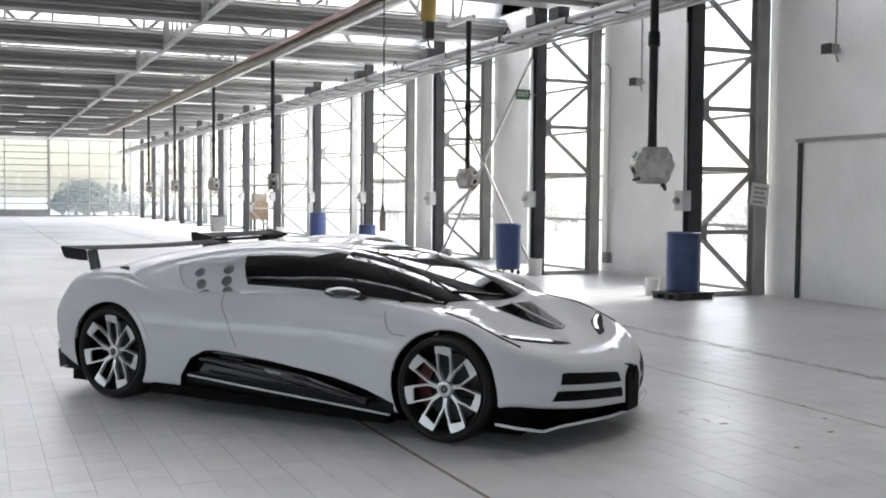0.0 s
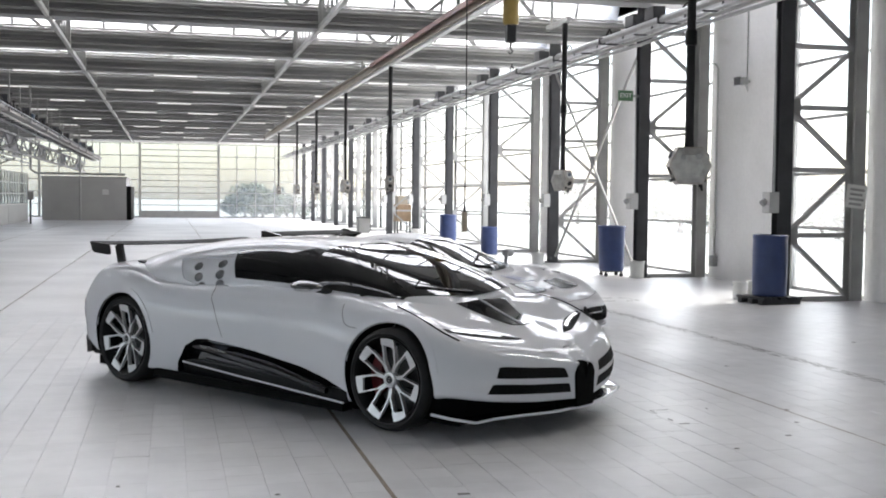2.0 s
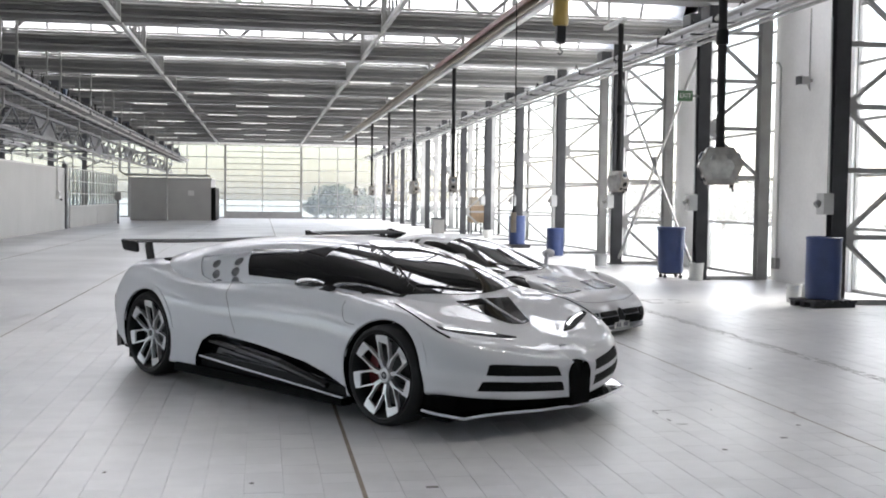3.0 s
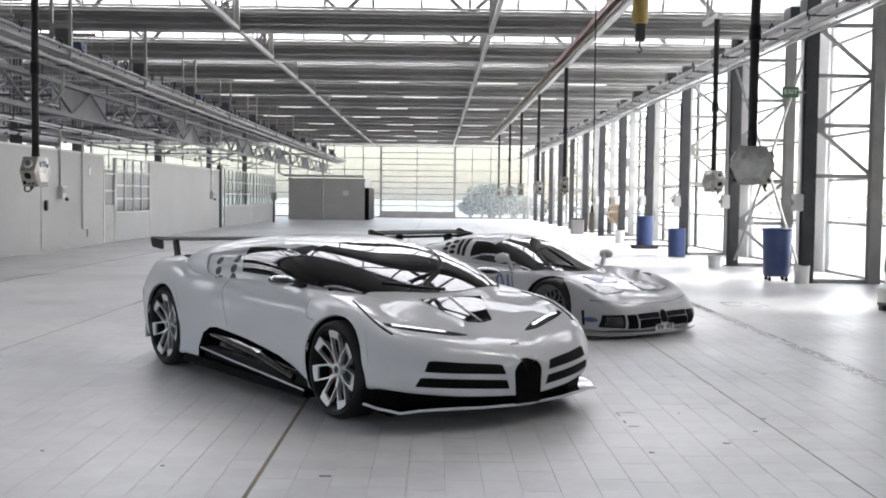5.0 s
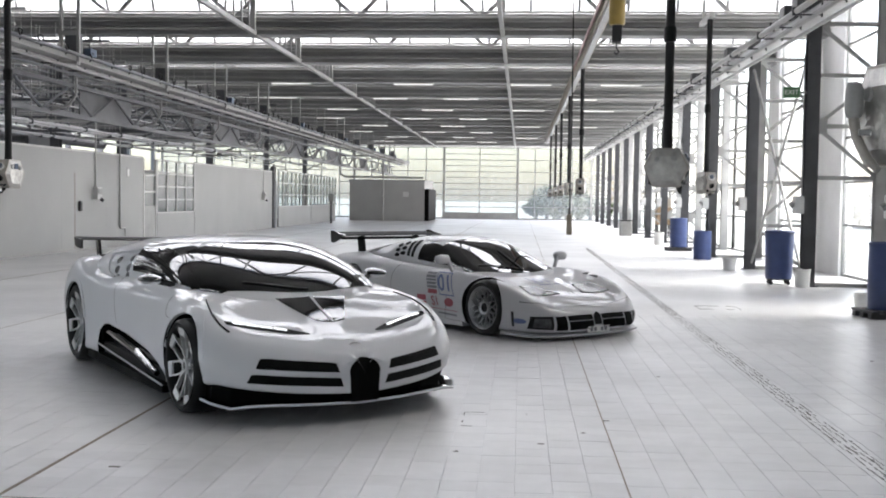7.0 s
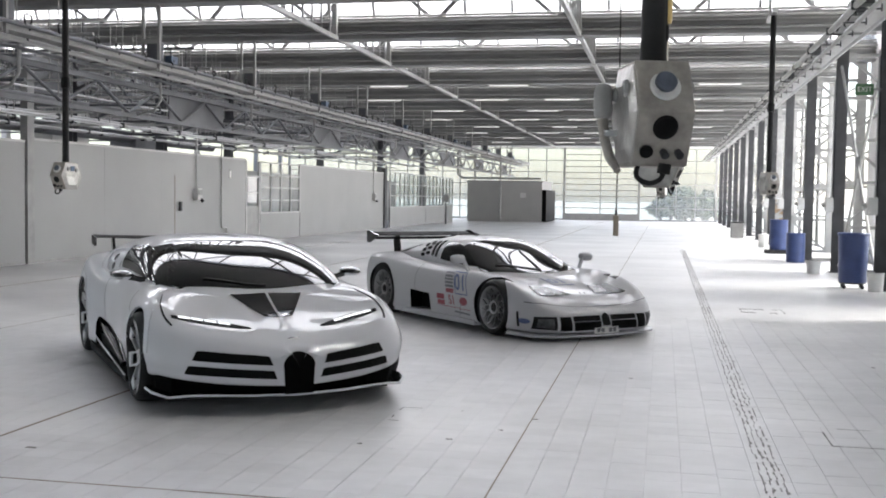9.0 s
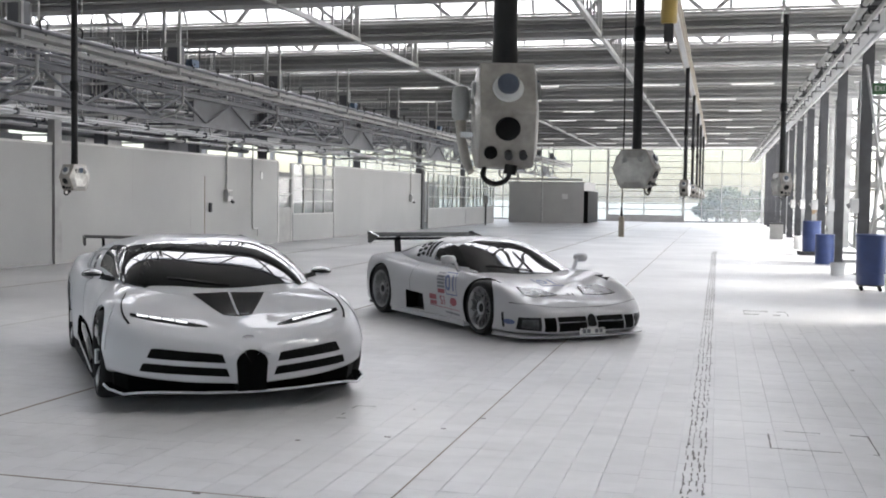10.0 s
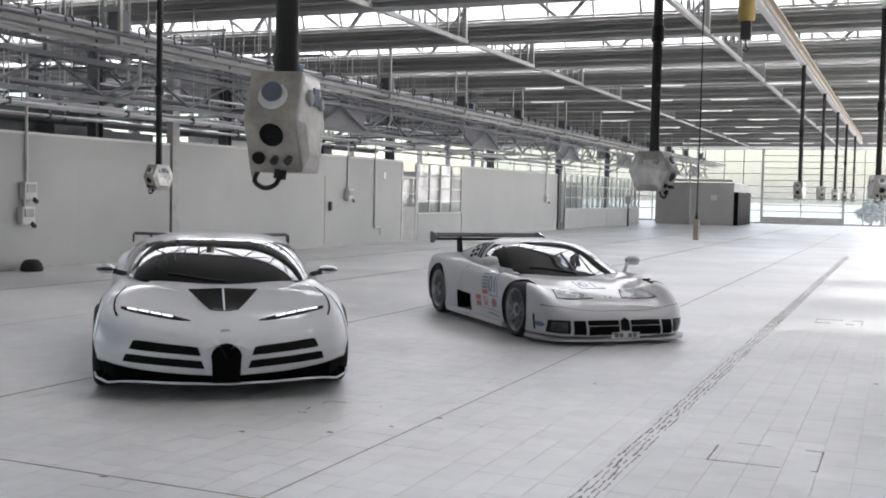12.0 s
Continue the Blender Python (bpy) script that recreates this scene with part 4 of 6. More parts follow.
    # dark lower nose and splitter with a white edge
    half = [(1.66, 0.935, 0.150), (1.78, 0.915, 0.138), (1.91, 0.83, 0.118), (1.965, 0.72, 0.132), (2.025, 0.60, 0.138), (2.09, 0.32, 0.130)]
    plan = [(x, -y, z) for x, y, z in half] + [(2.125, 0.0, 0.126)] + half[::-1]
    bm = bmesh.new()
    rows = [[bm.verts.new((x - dx, y * f, z + dz)) for x, y, z in plan] for dx, f, dz in ((0, 1, 0.006), (0, 1, -0.006), (0.5, 0.8, -0.006), (0.5, 0.8, 0.006))]
    for a, b in zip(rows, rows[1:] + rows[:1]):
        for k in range(len(plan) - 1):
            bm.faces.new((a[k], a[k + 1], b[k + 1], b[k]))
    part("splitter", bm, "gloss", root, "black front splitter")
    part("splitter_edge", tube(bmesh.new(), plan, 0.009, 8), "paint", root, "thin white splitter edge")
    bm = bmesh.new()
    rows = [[bm.verts.new((x - dx, y * f, zz)) for x, y, z in plan] for dx, f, zz in ((0.085, 0.955, 0.262), (0.13, 0.94, 0.100), (0.5, 0.8, 0.100), (0.5, 0.8, 0.262))]
    for a, b in zip(rows, rows[1:] + rows[:1]):
        for k in range(len(plan) - 1):
            bm.faces.new((a[k], a[k + 1], b[k + 1], b[k]))
    part("lower_intake", bm, "deep", root, "black lower intake")
    # rear wing plane
    bm = bmesh.new()
    prof = [(-1.80, 1.016), (-1.83, 1.026), (-1.89, 1.032), (-1.96, 1.040), (-1.96, 1.034), (-1.89, 1.020), (-1.83, 1.012)]
    rows = [[bm.verts.new((x - 0.05 + 0.03 * (1 - (y / 0.80) ** 2), y, z + 0.012 * (y / 0.80) ** 2)) for x, z in prof] for y in np.linspace(-0.80, 0.80, 21)]
    for a, b in zip(rows, rows[1:]):
        for k in range(len(prof)):
            bm.faces.new((a[k], a[(k + 1) % len(prof)], b[(k + 1) % len(prof)], b[k]))
    part("rear_wing", bm, "deep", root, "wide dark rear wing", 40)
    bm = boxed(-2.06, -1.7, -0.75, 0.75, 0.13, 0.26, 0.01)
    part("rear_diffuser", bm, "satin", root)
    part("floor_pan", boxed(-1.90, 1.75, -0.8, 0.8, 0.07, 0.14), "deep", root)
    for s in (-1, 1):
        wheel(root, 1.318, s * 0.825, 0.316, 0.27, 0.262, s, "blade")
        wheel(root, -1.345, s * 0.808, 0.331, 0.33, 0.268, s, "blade")
    return root

supercar()

# ---- the older race car ----
CB = {
    "zt": [(2.16, 0.17), (2.12, 0.29), (2.02, 0.37), (1.8, 0.45), (1.4, 0.54), (1.1, 0.6), (0.9, 0.635), (0.6, 0.66), (0, 0.685), (-0.6, 0.72), (-1.2, 0.765), (-1.8, 0.79), (-1.99, 0.77), (-2, 0.62)],
    "yw": [(2.16, 0.42), (2.12, 0.6), (2, 0.78), (1.8, 0.885), (1.5, 0.935), (1.3, 0.945), (0.5, 0.925), (0, 0.925), (-0.8, 0.95), (-1.3, 0.965), (-1.6, 0.955), (-1.8, 0.9), (-1.92, 0.82), (-2, 0.7)],
    "zw": [(2.16, 0.15), (1.9, 0.3), (1.3, 0.4), (0.3, 0.45), (-1.3, 0.48), (-2, 0.5)],
    "yc": [(2.16, 0.35), (2.06, 0.58), (1.9, 0.72), (1.6, 0.8), (1.3, 0.82), (0.5, 0.83), (-0.5, 0.84), (-1.3, 0.84), (-1.6, 0.83), (-1.8, 0.785), (-1.92, 0.71), (-2, 0.6)],
    "zc": [(2.16, 0.19), (2.06, 0.33), (1.9, 0.42), (1.65, 0.555), (1.3, 0.64), (0.95, 0.675), (0.3, 0.66), (-0.5, 0.69), (-1, 0.735), (-1.35, 0.76), (-1.9, 0.745), (-2, 0.6)],
    "y5": [(2.16, 0.25), (2, 0.46), (1.6, 0.6), (1.2, 0.67), (0.8, 0.73), (0, 0.755), (-0.6, 0.75), (-1.2, 0.65), (-1.6, 0.6), (-2, 0.48)],
    "z5": [(2.16, 0.2), (2.05, 0.345), (1.8, 0.44), (1.3, 0.605), (0.95, 0.65), (0.4, 0.69), (-0.4, 0.725), (-1, 0.765), (-1.5, 0.785), (-1.9, 0.765), (-2, 0.61)],
    "y6": [(2.16, 0.12), (1.9, 0.28), (1.5, 0.38), (1.1, 0.46), (0.6, 0.5), (0, 0.5), (-0.9, 0.46), (-1.5, 0.4), (-2, 0.28)],
    "z6": [(2.16, 0.205), (2.02, 0.365), (1.6, 0.495), (1.1, 0.6), (0.8, 0.64), (0.3, 0.675), (-0.3, 0.7), (-0.9, 0.745), (-1.4, 0.785), (-1.9, 0.775), (-2, 0.615)],
    "zb": [(2.16, 0.1), (1.9, 0.085), (0.9, 0.1), (-0.9, 0.1), (-1.6, 0.13), (-2, 0.25)],
}
CABIN_B = Canopy([(1.15, 0.50), (0.95, 0.63), (0.7, 0.72), (0.4, 0.745), (0, 0.755), (-0.6, 0.75), (-1.2, 0.66), (-1.98, 0.50)],
                 [(1.15, 0.48), (0.95, 0.56), (0.7, 0.62), (0, 0.66), (-0.6, 0.69), (-1.2, 0.72), (-1.98, 0.66)],
                 [(1.15, 0.545), (0.94, 0.655), (0.6, 0.80), (0.25, 0.95), (-0.05, 1.032), (-0.45, 1.05), (-0.9, 0.965), (-1.3, 0.885), (-1.98, 0.775)], 3.4, 1.9)
def letters(root, text, size, m, material, name, label="", bold=0.0):
    cu = bpy.data.curves.new(name, "FONT")
    cu.offset = bold * size
    cu.body, cu.size, cu.extrude, cu.align_x, cu.align_y = text, size, 0.001, "CENTER", "CENTER"
    tmp = new("tmp", cu)
    bpy.context.view_layer.update()
    me = bpy.data.meshes.new_from_object(tmp.evaluated_get(bpy.context.evaluated_depsgraph_get()))
    bpy.data.objects.remove(tmp)
    me.materials.clear()
    me.materials.append(M[material])
    ob = new(name, me)
    ob.parent, ob.matrix_local = root, m
    if label:
        ob["label"] = label
    return ob

def race_car():
    root = thing("race_car", pose(0.375, 12.32, 0, 0, 0, -47.1) @ Matrix.Scale(0.962, 4), "silver-white older race car with numbered door and black rear wing", "car", "cars on show")
    bm = body_shell({k: curve(v) for k, v in CB.items()}, 2.16, -2.0)
    skin = Skin(bm, root, CABIN_B)
    part("roof", CABIN_B.mesh(1.15, -1.94), "paint2", root, "silver-white rounded roof", 50)
    body = part("body", bm, ["paint2", "satin", "deep"], root, "silver-white painted body", 32)
    cut = []
    for s in (-1, 1):
        cut += [arch_cutter(1.275, 0.31, 0.332, s, "satin", 0.72), arch_cutter(-1.26, 0.32, 0.342, s, "satin")]
        cut.append(prism([(-0.53, 0.145), (-0.52, 0.372), (-0.08, 0.355), (-0.06, 0.155)], s * 0.76, s * 1.2, "satin"))
    carve(body, cut)
    def side(s):
        skin.lay("side_window", "tint", [(-0.13, 0.765), (0.15, 0.742), (0.45, 0.720), (0.62, 0.715)], [(-0.20, 0.965), (0.0, 0.955), (0.28, 0.875), (0.62, 0.72)], "cabin", s, 0.005, 40, 12, None, "dark side window")
        for a in (0.0, 0.085):
            skin.lay("engine_louvre", "mesh", [(-0.235 - a, 0.785 + 0.1 * a), (-0.285 - a, 0.79 + 0.1 * a)], [(-0.30 - 1.1 * a, 0.985 - 0.12 * a), (-0.355 - 1.1 * a, 0.98 - 0.12 * a)], "cabin", s, 0.005, 6, 8, None, "black slanted engine louvre")
        for x, z in ((-0.52, 0.945), (-0.50, 0.885), (-0.475, 0.825), (-0.64, 0.915), (-0.615, 0.858), (-0.585, 0.80)):
            ring = [(0.05 * math.cos(a), 0.022 * math.sin(a)) for a in np.linspace(math.pi, 2 * math.pi, 9)]
            skin.lay("vent_hole", "mesh", [(x + u, z + v) for u, v in ring], [(x + u, z - v) for u, v in ring], "cabin", s, 0.005, 14, 4)
        hl = skin.lay("headlight", "deep", [(1.742, -0.624), (1.752, -0.40), (1.737, -0.170)], [(1.467, -0.558), (1.457, -0.42), (1.440, -0.297)], "top", -s, 0.004, 20, 8, None, "wide clear headlight lens in a black frame")
        skin.lay("lens", "lens", [(1.735, -0.615), (1.745, -0.40), (1.73, -0.185)], [(1.475, -0.552), (1.465, -0.42), (1.448, -0.305)], "top", -s, 0.009, 20, 8, hl, "clear lamp glass")
        fog = skin.lay("fog_lamp", "satin", [(-0.62, 0.125), (-0.82, 0.135)], [(-0.62, 0.268), (-0.815, 0.268)], "front", -s, 0.004, 12, 6, None, "square dark fog lamp")
        skin.lay("lens", "lens", [(-0.65, 0.148), (-0.79, 0.155)], [(-0.65, 0.246), (-0.785, 0.246)], "front", -s, 0.008, 8, 4, fog)
        for y0, y1, z0, z1 in ((0.075, 0.43, 0.118, 0.206), (0.075, 0.43, 0.216, 0.266), (0.46, 0.59, 0.120, 0.264)):
            skin.lay("grille", "deep", [(-y0, z0), (-y1, z0)], [(-y0, z1), (-y1, z1)], "front", -s, 0.008, 24, 14, None, "black nose grille")
        skin.lay("side_vent", "satin", [(1.76, 0.15), (1.73, 0.15)], [(1.76, 0.31), (1.73, 0.31)], "side", s, 0.004, 3, 8)
        skin.gap([(2.03, 0.0), (2.015, -0.26), (1.98, -0.50), (1.91, -0.75), (1.80, -0.85)], "top", -s, 0.003)
        skin.gap([(0.62, 0.70), (0.66, 0.5), (0.62, 0.14)], "side", s, 0.003)
        skin.gap([(-0.36, 0.74), (-0.42, 0.5), (-0.40, 0.36)], "side", s, 0.003)
        skin.lay("engine_vent", "satin", [(-1.10, -0.42), (-1.42, -0.42)], [(-1.16, -0.60), (-1.42, -0.56)], "roof", -s, 0.004, 10, 6, None, "black rear deck vent")
        mm = part("mirror", tube(bmesh.new(), [(0.60, s * 0.86, 0.80), (0.60, s * 0.88, 0.808), (0.60, s * 0.96, 0.81), (0.60, s * 1.02, 0.805), (0.60, s * 1.035, 0.80)], [0.03, 0.05, 0.055, 0.048, 0.02], 16), "paint2", root, "silver mirror on a tall stalk", 60)
        part("stalk", bar(bmesh.new(), (0.64, s * 0.80, 0.63), (0.62, s * 0.88, 0.80), 0.04, 0.03), "paint2", mm)
        bm = bmesh.new()
        v = [bm.verts.new((x, s * 0.80, z)) for x, z in ((-1.62, 1.005), (-1.64, 0.985), (-1.78, 0.93), (-1.88, 0.895), (-1.95, 0.905), (-1.96, 1.055), (-1.90, 1.06), (-1.80, 1.035))]
        bm.faces.new(v)
        ex = bmesh.ops.extrude_face_region(bm, geom=bm.faces[:])["geom"]
        bmesh.ops.translate(bm, verts=[g for g in ex if isinstance(g, bmesh.types.BMVert)], vec=(0, s * 0.02, 0))
        part("end_plate", bm, "gloss", root)
        part("wing_strut", bar(bmesh.new(), (-1.74, s * 0.45, 0.76), (-1.78, s * 0.45, 0.985), 0.14, 0.03), "satin", root)
        part("tail_light", boxed(-2.02, -1.98, min(s * 0.30, s * 0.62), max(s * 0.30, s * 0.62), 0.50, 0.60, 0.01), "decal_red", root)
    mirrored(side)
    lo = [(0.74, -0.70), (0.86, -0.50), (0.94, -0.25), (0.96, 0.0), (0.94, 0.25), (0.86, 0.50), (0.74, 0.70)]
    hi = [(0.10, -0.54), (0.08, -0.35), (0.065, -0.18), (0.06, 0.0), (0.065, 0.18), (0.08, 0.35), (0.10, 0.54)]
    skin.lay("windscreen", "screen", lo, hi, "roof", 1, 0.006, 64, 36, None, "raked windscreen with bright reflections")
    for a, b in (((0.93, 0.02), (0.42, 0.05)), ((0.90, 0.03), (0.72, -0.50))):
        d = (Vector(b) - Vector(a)).normalized()
        w = Vector((-d.y, d.x)) * 0.008
        skin.lay("wiper", "satin", [Vector(a) - w, Vector(b) - w * 0.5], [Vector(a) + w, Vector(b) + w * 0.5], "roof", 1, 0.02, 16, 1, sink=-0.010)
    skin.lay("horseshoe_grille", "mesh", [(-0.052, 0.165), (0, 0.16), (0.052, 0.165)], [(-0.047, 0.26), (0, 0.29), (0.047, 0.26)], "front", 1, 0.012, 14, 6, None, "small black horseshoe grille")
    plate = part("number_plate", boxed(2.155, 2.168, -0.17, 0.17, 0.075, 0.145, 0.002), "white", root, "white plate with dark bars")
    for i, (a, b) in enumerate(((-0.13, -0.09), (-0.075, -0.03), (0.03, 0.075), (0.09, 0.13))):
        part("bar_mark", boxed(2.168, 2.170, a, b, 0.088, 0.132), "decal_grey", plate)
    bp_ = skin.lay("bonnet_panel", "decal_blue", [(1.40, -0.15), (1.40, 0.15)], [(1.12, -0.14), (1.12, 0.14)], "top", 1, 0.004, 16, 12, None, "number panel on the bonnet")
    skin.lay("panel_face", "paint2", [(1.39, -0.139), (1.39, 0.139)], [(1.13, -0.129), (1.13, 0.129)], "top", 1, 0.005, 16, 12, bp_)
    skin.text("01", 0.24, (1.26, 0.0), "top", 1, "decal_blue", bp_, "dark blue race number 01", 0.0, True)
    for dy in (-0.03, 0.03):
        skin.lay("bonnet_slot", "satin", [(1.74, dy), (1.68, dy + 0.02)], [(1.74, dy + 0.012), (1.68, dy + 0.034)], "top", 1, 0.002, 6, 2)
    # front lip
    plan = [(1.62, -0.95, 0.055), (1.85, -0.91, 0.05), (2.02, -0.79, 0.045), (2.13, -0.55, 0.045), (2.18, 0, 0.045), (2.13, 0.55, 0.045), (2.02, 0.79, 0.045), (1.85, 0.91, 0.05), (1.62, 0.95, 0.055)]
    bm = bmesh.new()
    rows = [[bm.verts.new((x - dx, y * f, z + dz)) for x, y, z in plan] for dx, f, dz in ((0.0, 1, 0.0), (-0.006, 1.004, 0.020), (0.03, 0.97, 0.034), (0.4, 0.8, 0.034), (0.4, 0.8, 0.0))]
    for a, b in zip(rows, rows[1:] + rows[:1]):
        for k in range(len(plan) - 1):
            bm.faces.new((a[k], a[k + 1], b[k + 1], b[k]))
    part("front_lip", bm, "paint2", root)
    for s in (-1, 1):
        part("side_sill", boxed(-0.95, 0.95, min(s * 0.80, s * 0.93), max(s * 0.80, s * 0.93), 0.07, 0.13, 0.012), "paint2", root)
    # door number and lettering panels on the side
    for s in (-1, 1):
        np_ = skin.lay("number_panel", "decal_blue", [(0.53, 0.395), (0.80, 0.395)], [(0.42, 0.655), (0.69, 0.655)], "side", s, 0.002, 10, 10, None, "white panel with blue border and race number 01")
        skin.lay("panel_face", "paint2", [(0.541, 0.408), (0.782, 0.408)], [(0.438, 0.642), (0.679, 0.642)], "side", s, 0.003, 10, 10, np_)
        skin.text("01", 0.25, (0.612, 0.525), "side", s, "decal_blue", np_, "dark blue race number 01", 0.42)
        for z, h, a, b in ((0.645, 0.02, 0.24, 0.41), (0.610, 0.028, 0.25, 0.42), (0.570, 0.022, 0.26, 0.44), (0.535, 0.028, 0.28, 0.45), (0.495, 0.03, 0.29, 0.47)):
            skin.lay("sponsor_bar", "decal_grey", [(a, z - h), (b, z - h)], [(a, z), (b, z)], "side", s, 0.002, 4, 2)
        for z, h, a, b in ((0.452, 0.05, 0.31, 0.48), (0.375, 0.06, 0.10, 0.27), (0.30, 0.05, 0.12, 0.28)):
            skin.lay("sponsor_panel", "decal_red", [(a, z - h), (b, z - h)], [(a, z), (b, z)], "side", s, 0.002, 4, 2)
        arc = np.linspace(math.pi, 2 * math.pi, 11)
        skin.lay("sponsor_oval", "decal_red", [(0.70 + 0.085 * math.cos(a), 0.32 + 0.048 * math.sin(a)) for a in arc], [(0.70 + 0.085 * math.cos(a), 0.32 - 0.048 * math.sin(a)) for a in arc], "side", s, 0.002, 16, 4)
        skin.lay("red_line", "decal_red", [(0.10, 0.238), (0.86, 0.225)], [(0.10, 0.245), (0.86, 0.232)], "side", s, 0.002, 8, 1)
        skin.text("S1", 0.15, (0.45, 0.315), "side", s, "decal_red", root, "red lettering S1", 0.3)
        skin.lay("sponsor_oval", "decal_blue", [(1.74, 0.205), (1.77, 0.19), (1.82, 0.185), (1.87, 0.19), (1.90, 0.205)], [(1.74, 0.215), (1.77, 0.235), (1.82, 0.24), (1.87, 0.235), (1.90, 0.215)], "side", s, 0.002, 8, 3)
        skin.lay("sponsor_bar", "decal_grey", [(0.50, 0.18), (0.84, 0.17)], [(0.50, 0.20), (0.84, 0.19)], "side", s, 0.002, 4, 2)
    # rear wing
    bm = bmesh.new()
    prof = [(-1.65, 0.995), (-1.71, 1.015), (-1.81, 1.02), (-1.93, 1.04), (-1.93, 1.03), (-1.81, 1.0), (-1.71, 0.99)]
    rows = [[bm.verts.new((x, y, z)) for x, z in prof] for y in (-0.80, 0.80)]
    for k in range(len(prof)):
        bm.faces.new((rows[0][k], rows[0][(k + 1) % 7], rows[1][(k + 1) % 7], rows[1][k]))
    part("rear_wing", bm, "deep", root, "black rear wing with end plates")
    part("lower_wing", boxed(-1.93, -1.70, -0.80, 0.80, 0.945, 0.972, 0.004), "deep", root)
    part("floor_pan", boxed(-1.95, 1.75, -0.78, 0.78, 0.075, 0.11), "satin", root)
    for s in (-1, 1):
        wheel(root, 1.275, s * 0.825, 0.308, 0.20, 0.235, s, "mesh")
        wheel(root, -1.26, s * 0.79, 0.322, 0.31, 0.24, s, "mesh")
    return root

race_car()

# ---- overhead rails, trays and girders ----
for x in (-4.9, 0.5):
    r = thing("ceiling_rail", pose(x, 0, 0), "thin grey steel rail with uprights under the roof bays", "ceiling rail", "ceiling rails", "structure")
    bm = boxed(-0.04, 0.04, YB, YF - 0.3, 4.94, 4.96)
    box(bm, -0.04, -0.025, YB, YF - 0.3, 4.96, 5.03)
    box(bm, 0.025, 0.04, YB, YF - 0.3, 4.96, 5.03)
    part("rail", bm, "grey", r)
    for k in range(-3, 11):
        y = Y0 + k * PITCH
        part("clamp", boxed(-0.06, 0.06, y - 0.22, y + 0.22, 4.925, 5.046, 0.008), "grey", r)
        part("post", boxed(-0.05, 0.05, y - 0.44, y - 0.34, 5.03, 6.2), "grey", r)
        for i in range(6):
            d = 1.0 + 0.6 * i
            part("upright", boxed(-0.02, 0.02, y + d - 0.02, y + d + 0.02, 5.03, 5.5 + (d - 0.23) * 0.2714), "grey", r)

crane = thing("crane_beam", pose(2.28, 0, 0), "tan painted crane beam with a bright lower rail", "crane beam", "", "structure")
bm = boxed(-0.09, 0.09, YB, 57, 4.66, 4.69)
box(bm, -0.012, 0.012, YB, 57, 4.50, 4.66)
box(bm, -0.09, 0.09, YB, 57, 4.47, 4.50)
part("beam", bm, "tan", crane)
part("rail", boxed(-0.05, 0.05, YB, 57, 4.42, 4.468), "galv", crane)
part("warning_strip", boxed(-0.115, -0.092, 14.5, 26.0, 4.60, 4.70), "red", crane, "faded red strip along the beam")
for k in range(-4, 10):
    part("hanger", boxed(-0.03, 0.03, Y0 + k * PITCH - 0.03, Y0 + k * PITCH + 0.03, 4.69, 5.05), "grey", crane)

tray = thing("cable_tray", pose(0, 0, 0), "galvanised cable tray and conduits along the windows", "cable tray", "cable trays", "structure")
def tray_run(root, x, z, w, metal="galv"):
    bm = boxed(x - w, x + w, YB, YF - 0.4, z, z + 0.02)
    box(bm, x - w, x - w + 0.02, YB, YF - 0.4, z + 0.02, z + 0.13)
    box(bm, x + w - 0.02, x + w, YB, YF - 0.4, z + 0.02, z + 0.13)
    part("tray", bm, metal, root)
    for dx, dz, r in ((-w - 0.10, -0.02, 0.035), (-w - 0.22, 0.10, 0.028), (0.0, -0.10, 0.03)):
        part("conduit", tube(bmesh.new(), [(x + dx, YB, z + dz), (x + dx, YF - 0.4, z + dz)], r, 8), metal, root, "", 40)
    for dx, dz, r in ((-w - 0.33, 0.02, 0.045), (w + 0.07, 0.10, 0.035), (-w - 0.20, -0.13, 0.03)):
        part("pipe", tube(bmesh.new(), [(x + dx, YB, z + dz), (x + dx, YF - 0.4, z + dz)], r, 8), "dim" if metal == "grey" else "grey", root, "", 40)
    for k in range(-4, 26):
        y = Y0 + k * PITCH / 2
        part("clip", boxed(x - w - 0.39, x - w - 0.27, y - 0.02, y + 0.02, z - 0.04, z + 0.075), "steel", root)
    bm = bmesh.new()
    y = YB + 0.2
    while y < YF - 1:
        box(bm, x - w - 0.02, x - w - 0.004, y, y + 0.04, z - 0.10, z + 0.14)
        box(bm, x - w - 0.34, x - w - 0.02, y, y + 0.03, z - 0.075, z - 0.055)
        y += 1.19
    part("tray_clips", bm, "steel", root)
    for k in range(-4, 13):
        y = Y0 + k * PITCH
        part("bracket", boxed(x - w - 0.28, x + w + 0.1, y - 0.20, y - 0.15, z - 0.07, z - 0.03), "grey", root)
tray_run(tray, 5.42, 4.26, 0.13)
for y in (12.0, 16.4, 17.2, 22.0, 26.5, 31.0):
    part("junction_box", boxed(5.12, 5.34, y, y + 0.35, 4.42, 4.62, 0.01), "steel", tray)

tray2 = thing("cable_tray", pose(0, 0, 0), "galvanised cable tray hung over the cabins", "cable tray", "cable trays", "structure")
tray_run(tray2, -7.1, 3.80, 0.12, "grey")
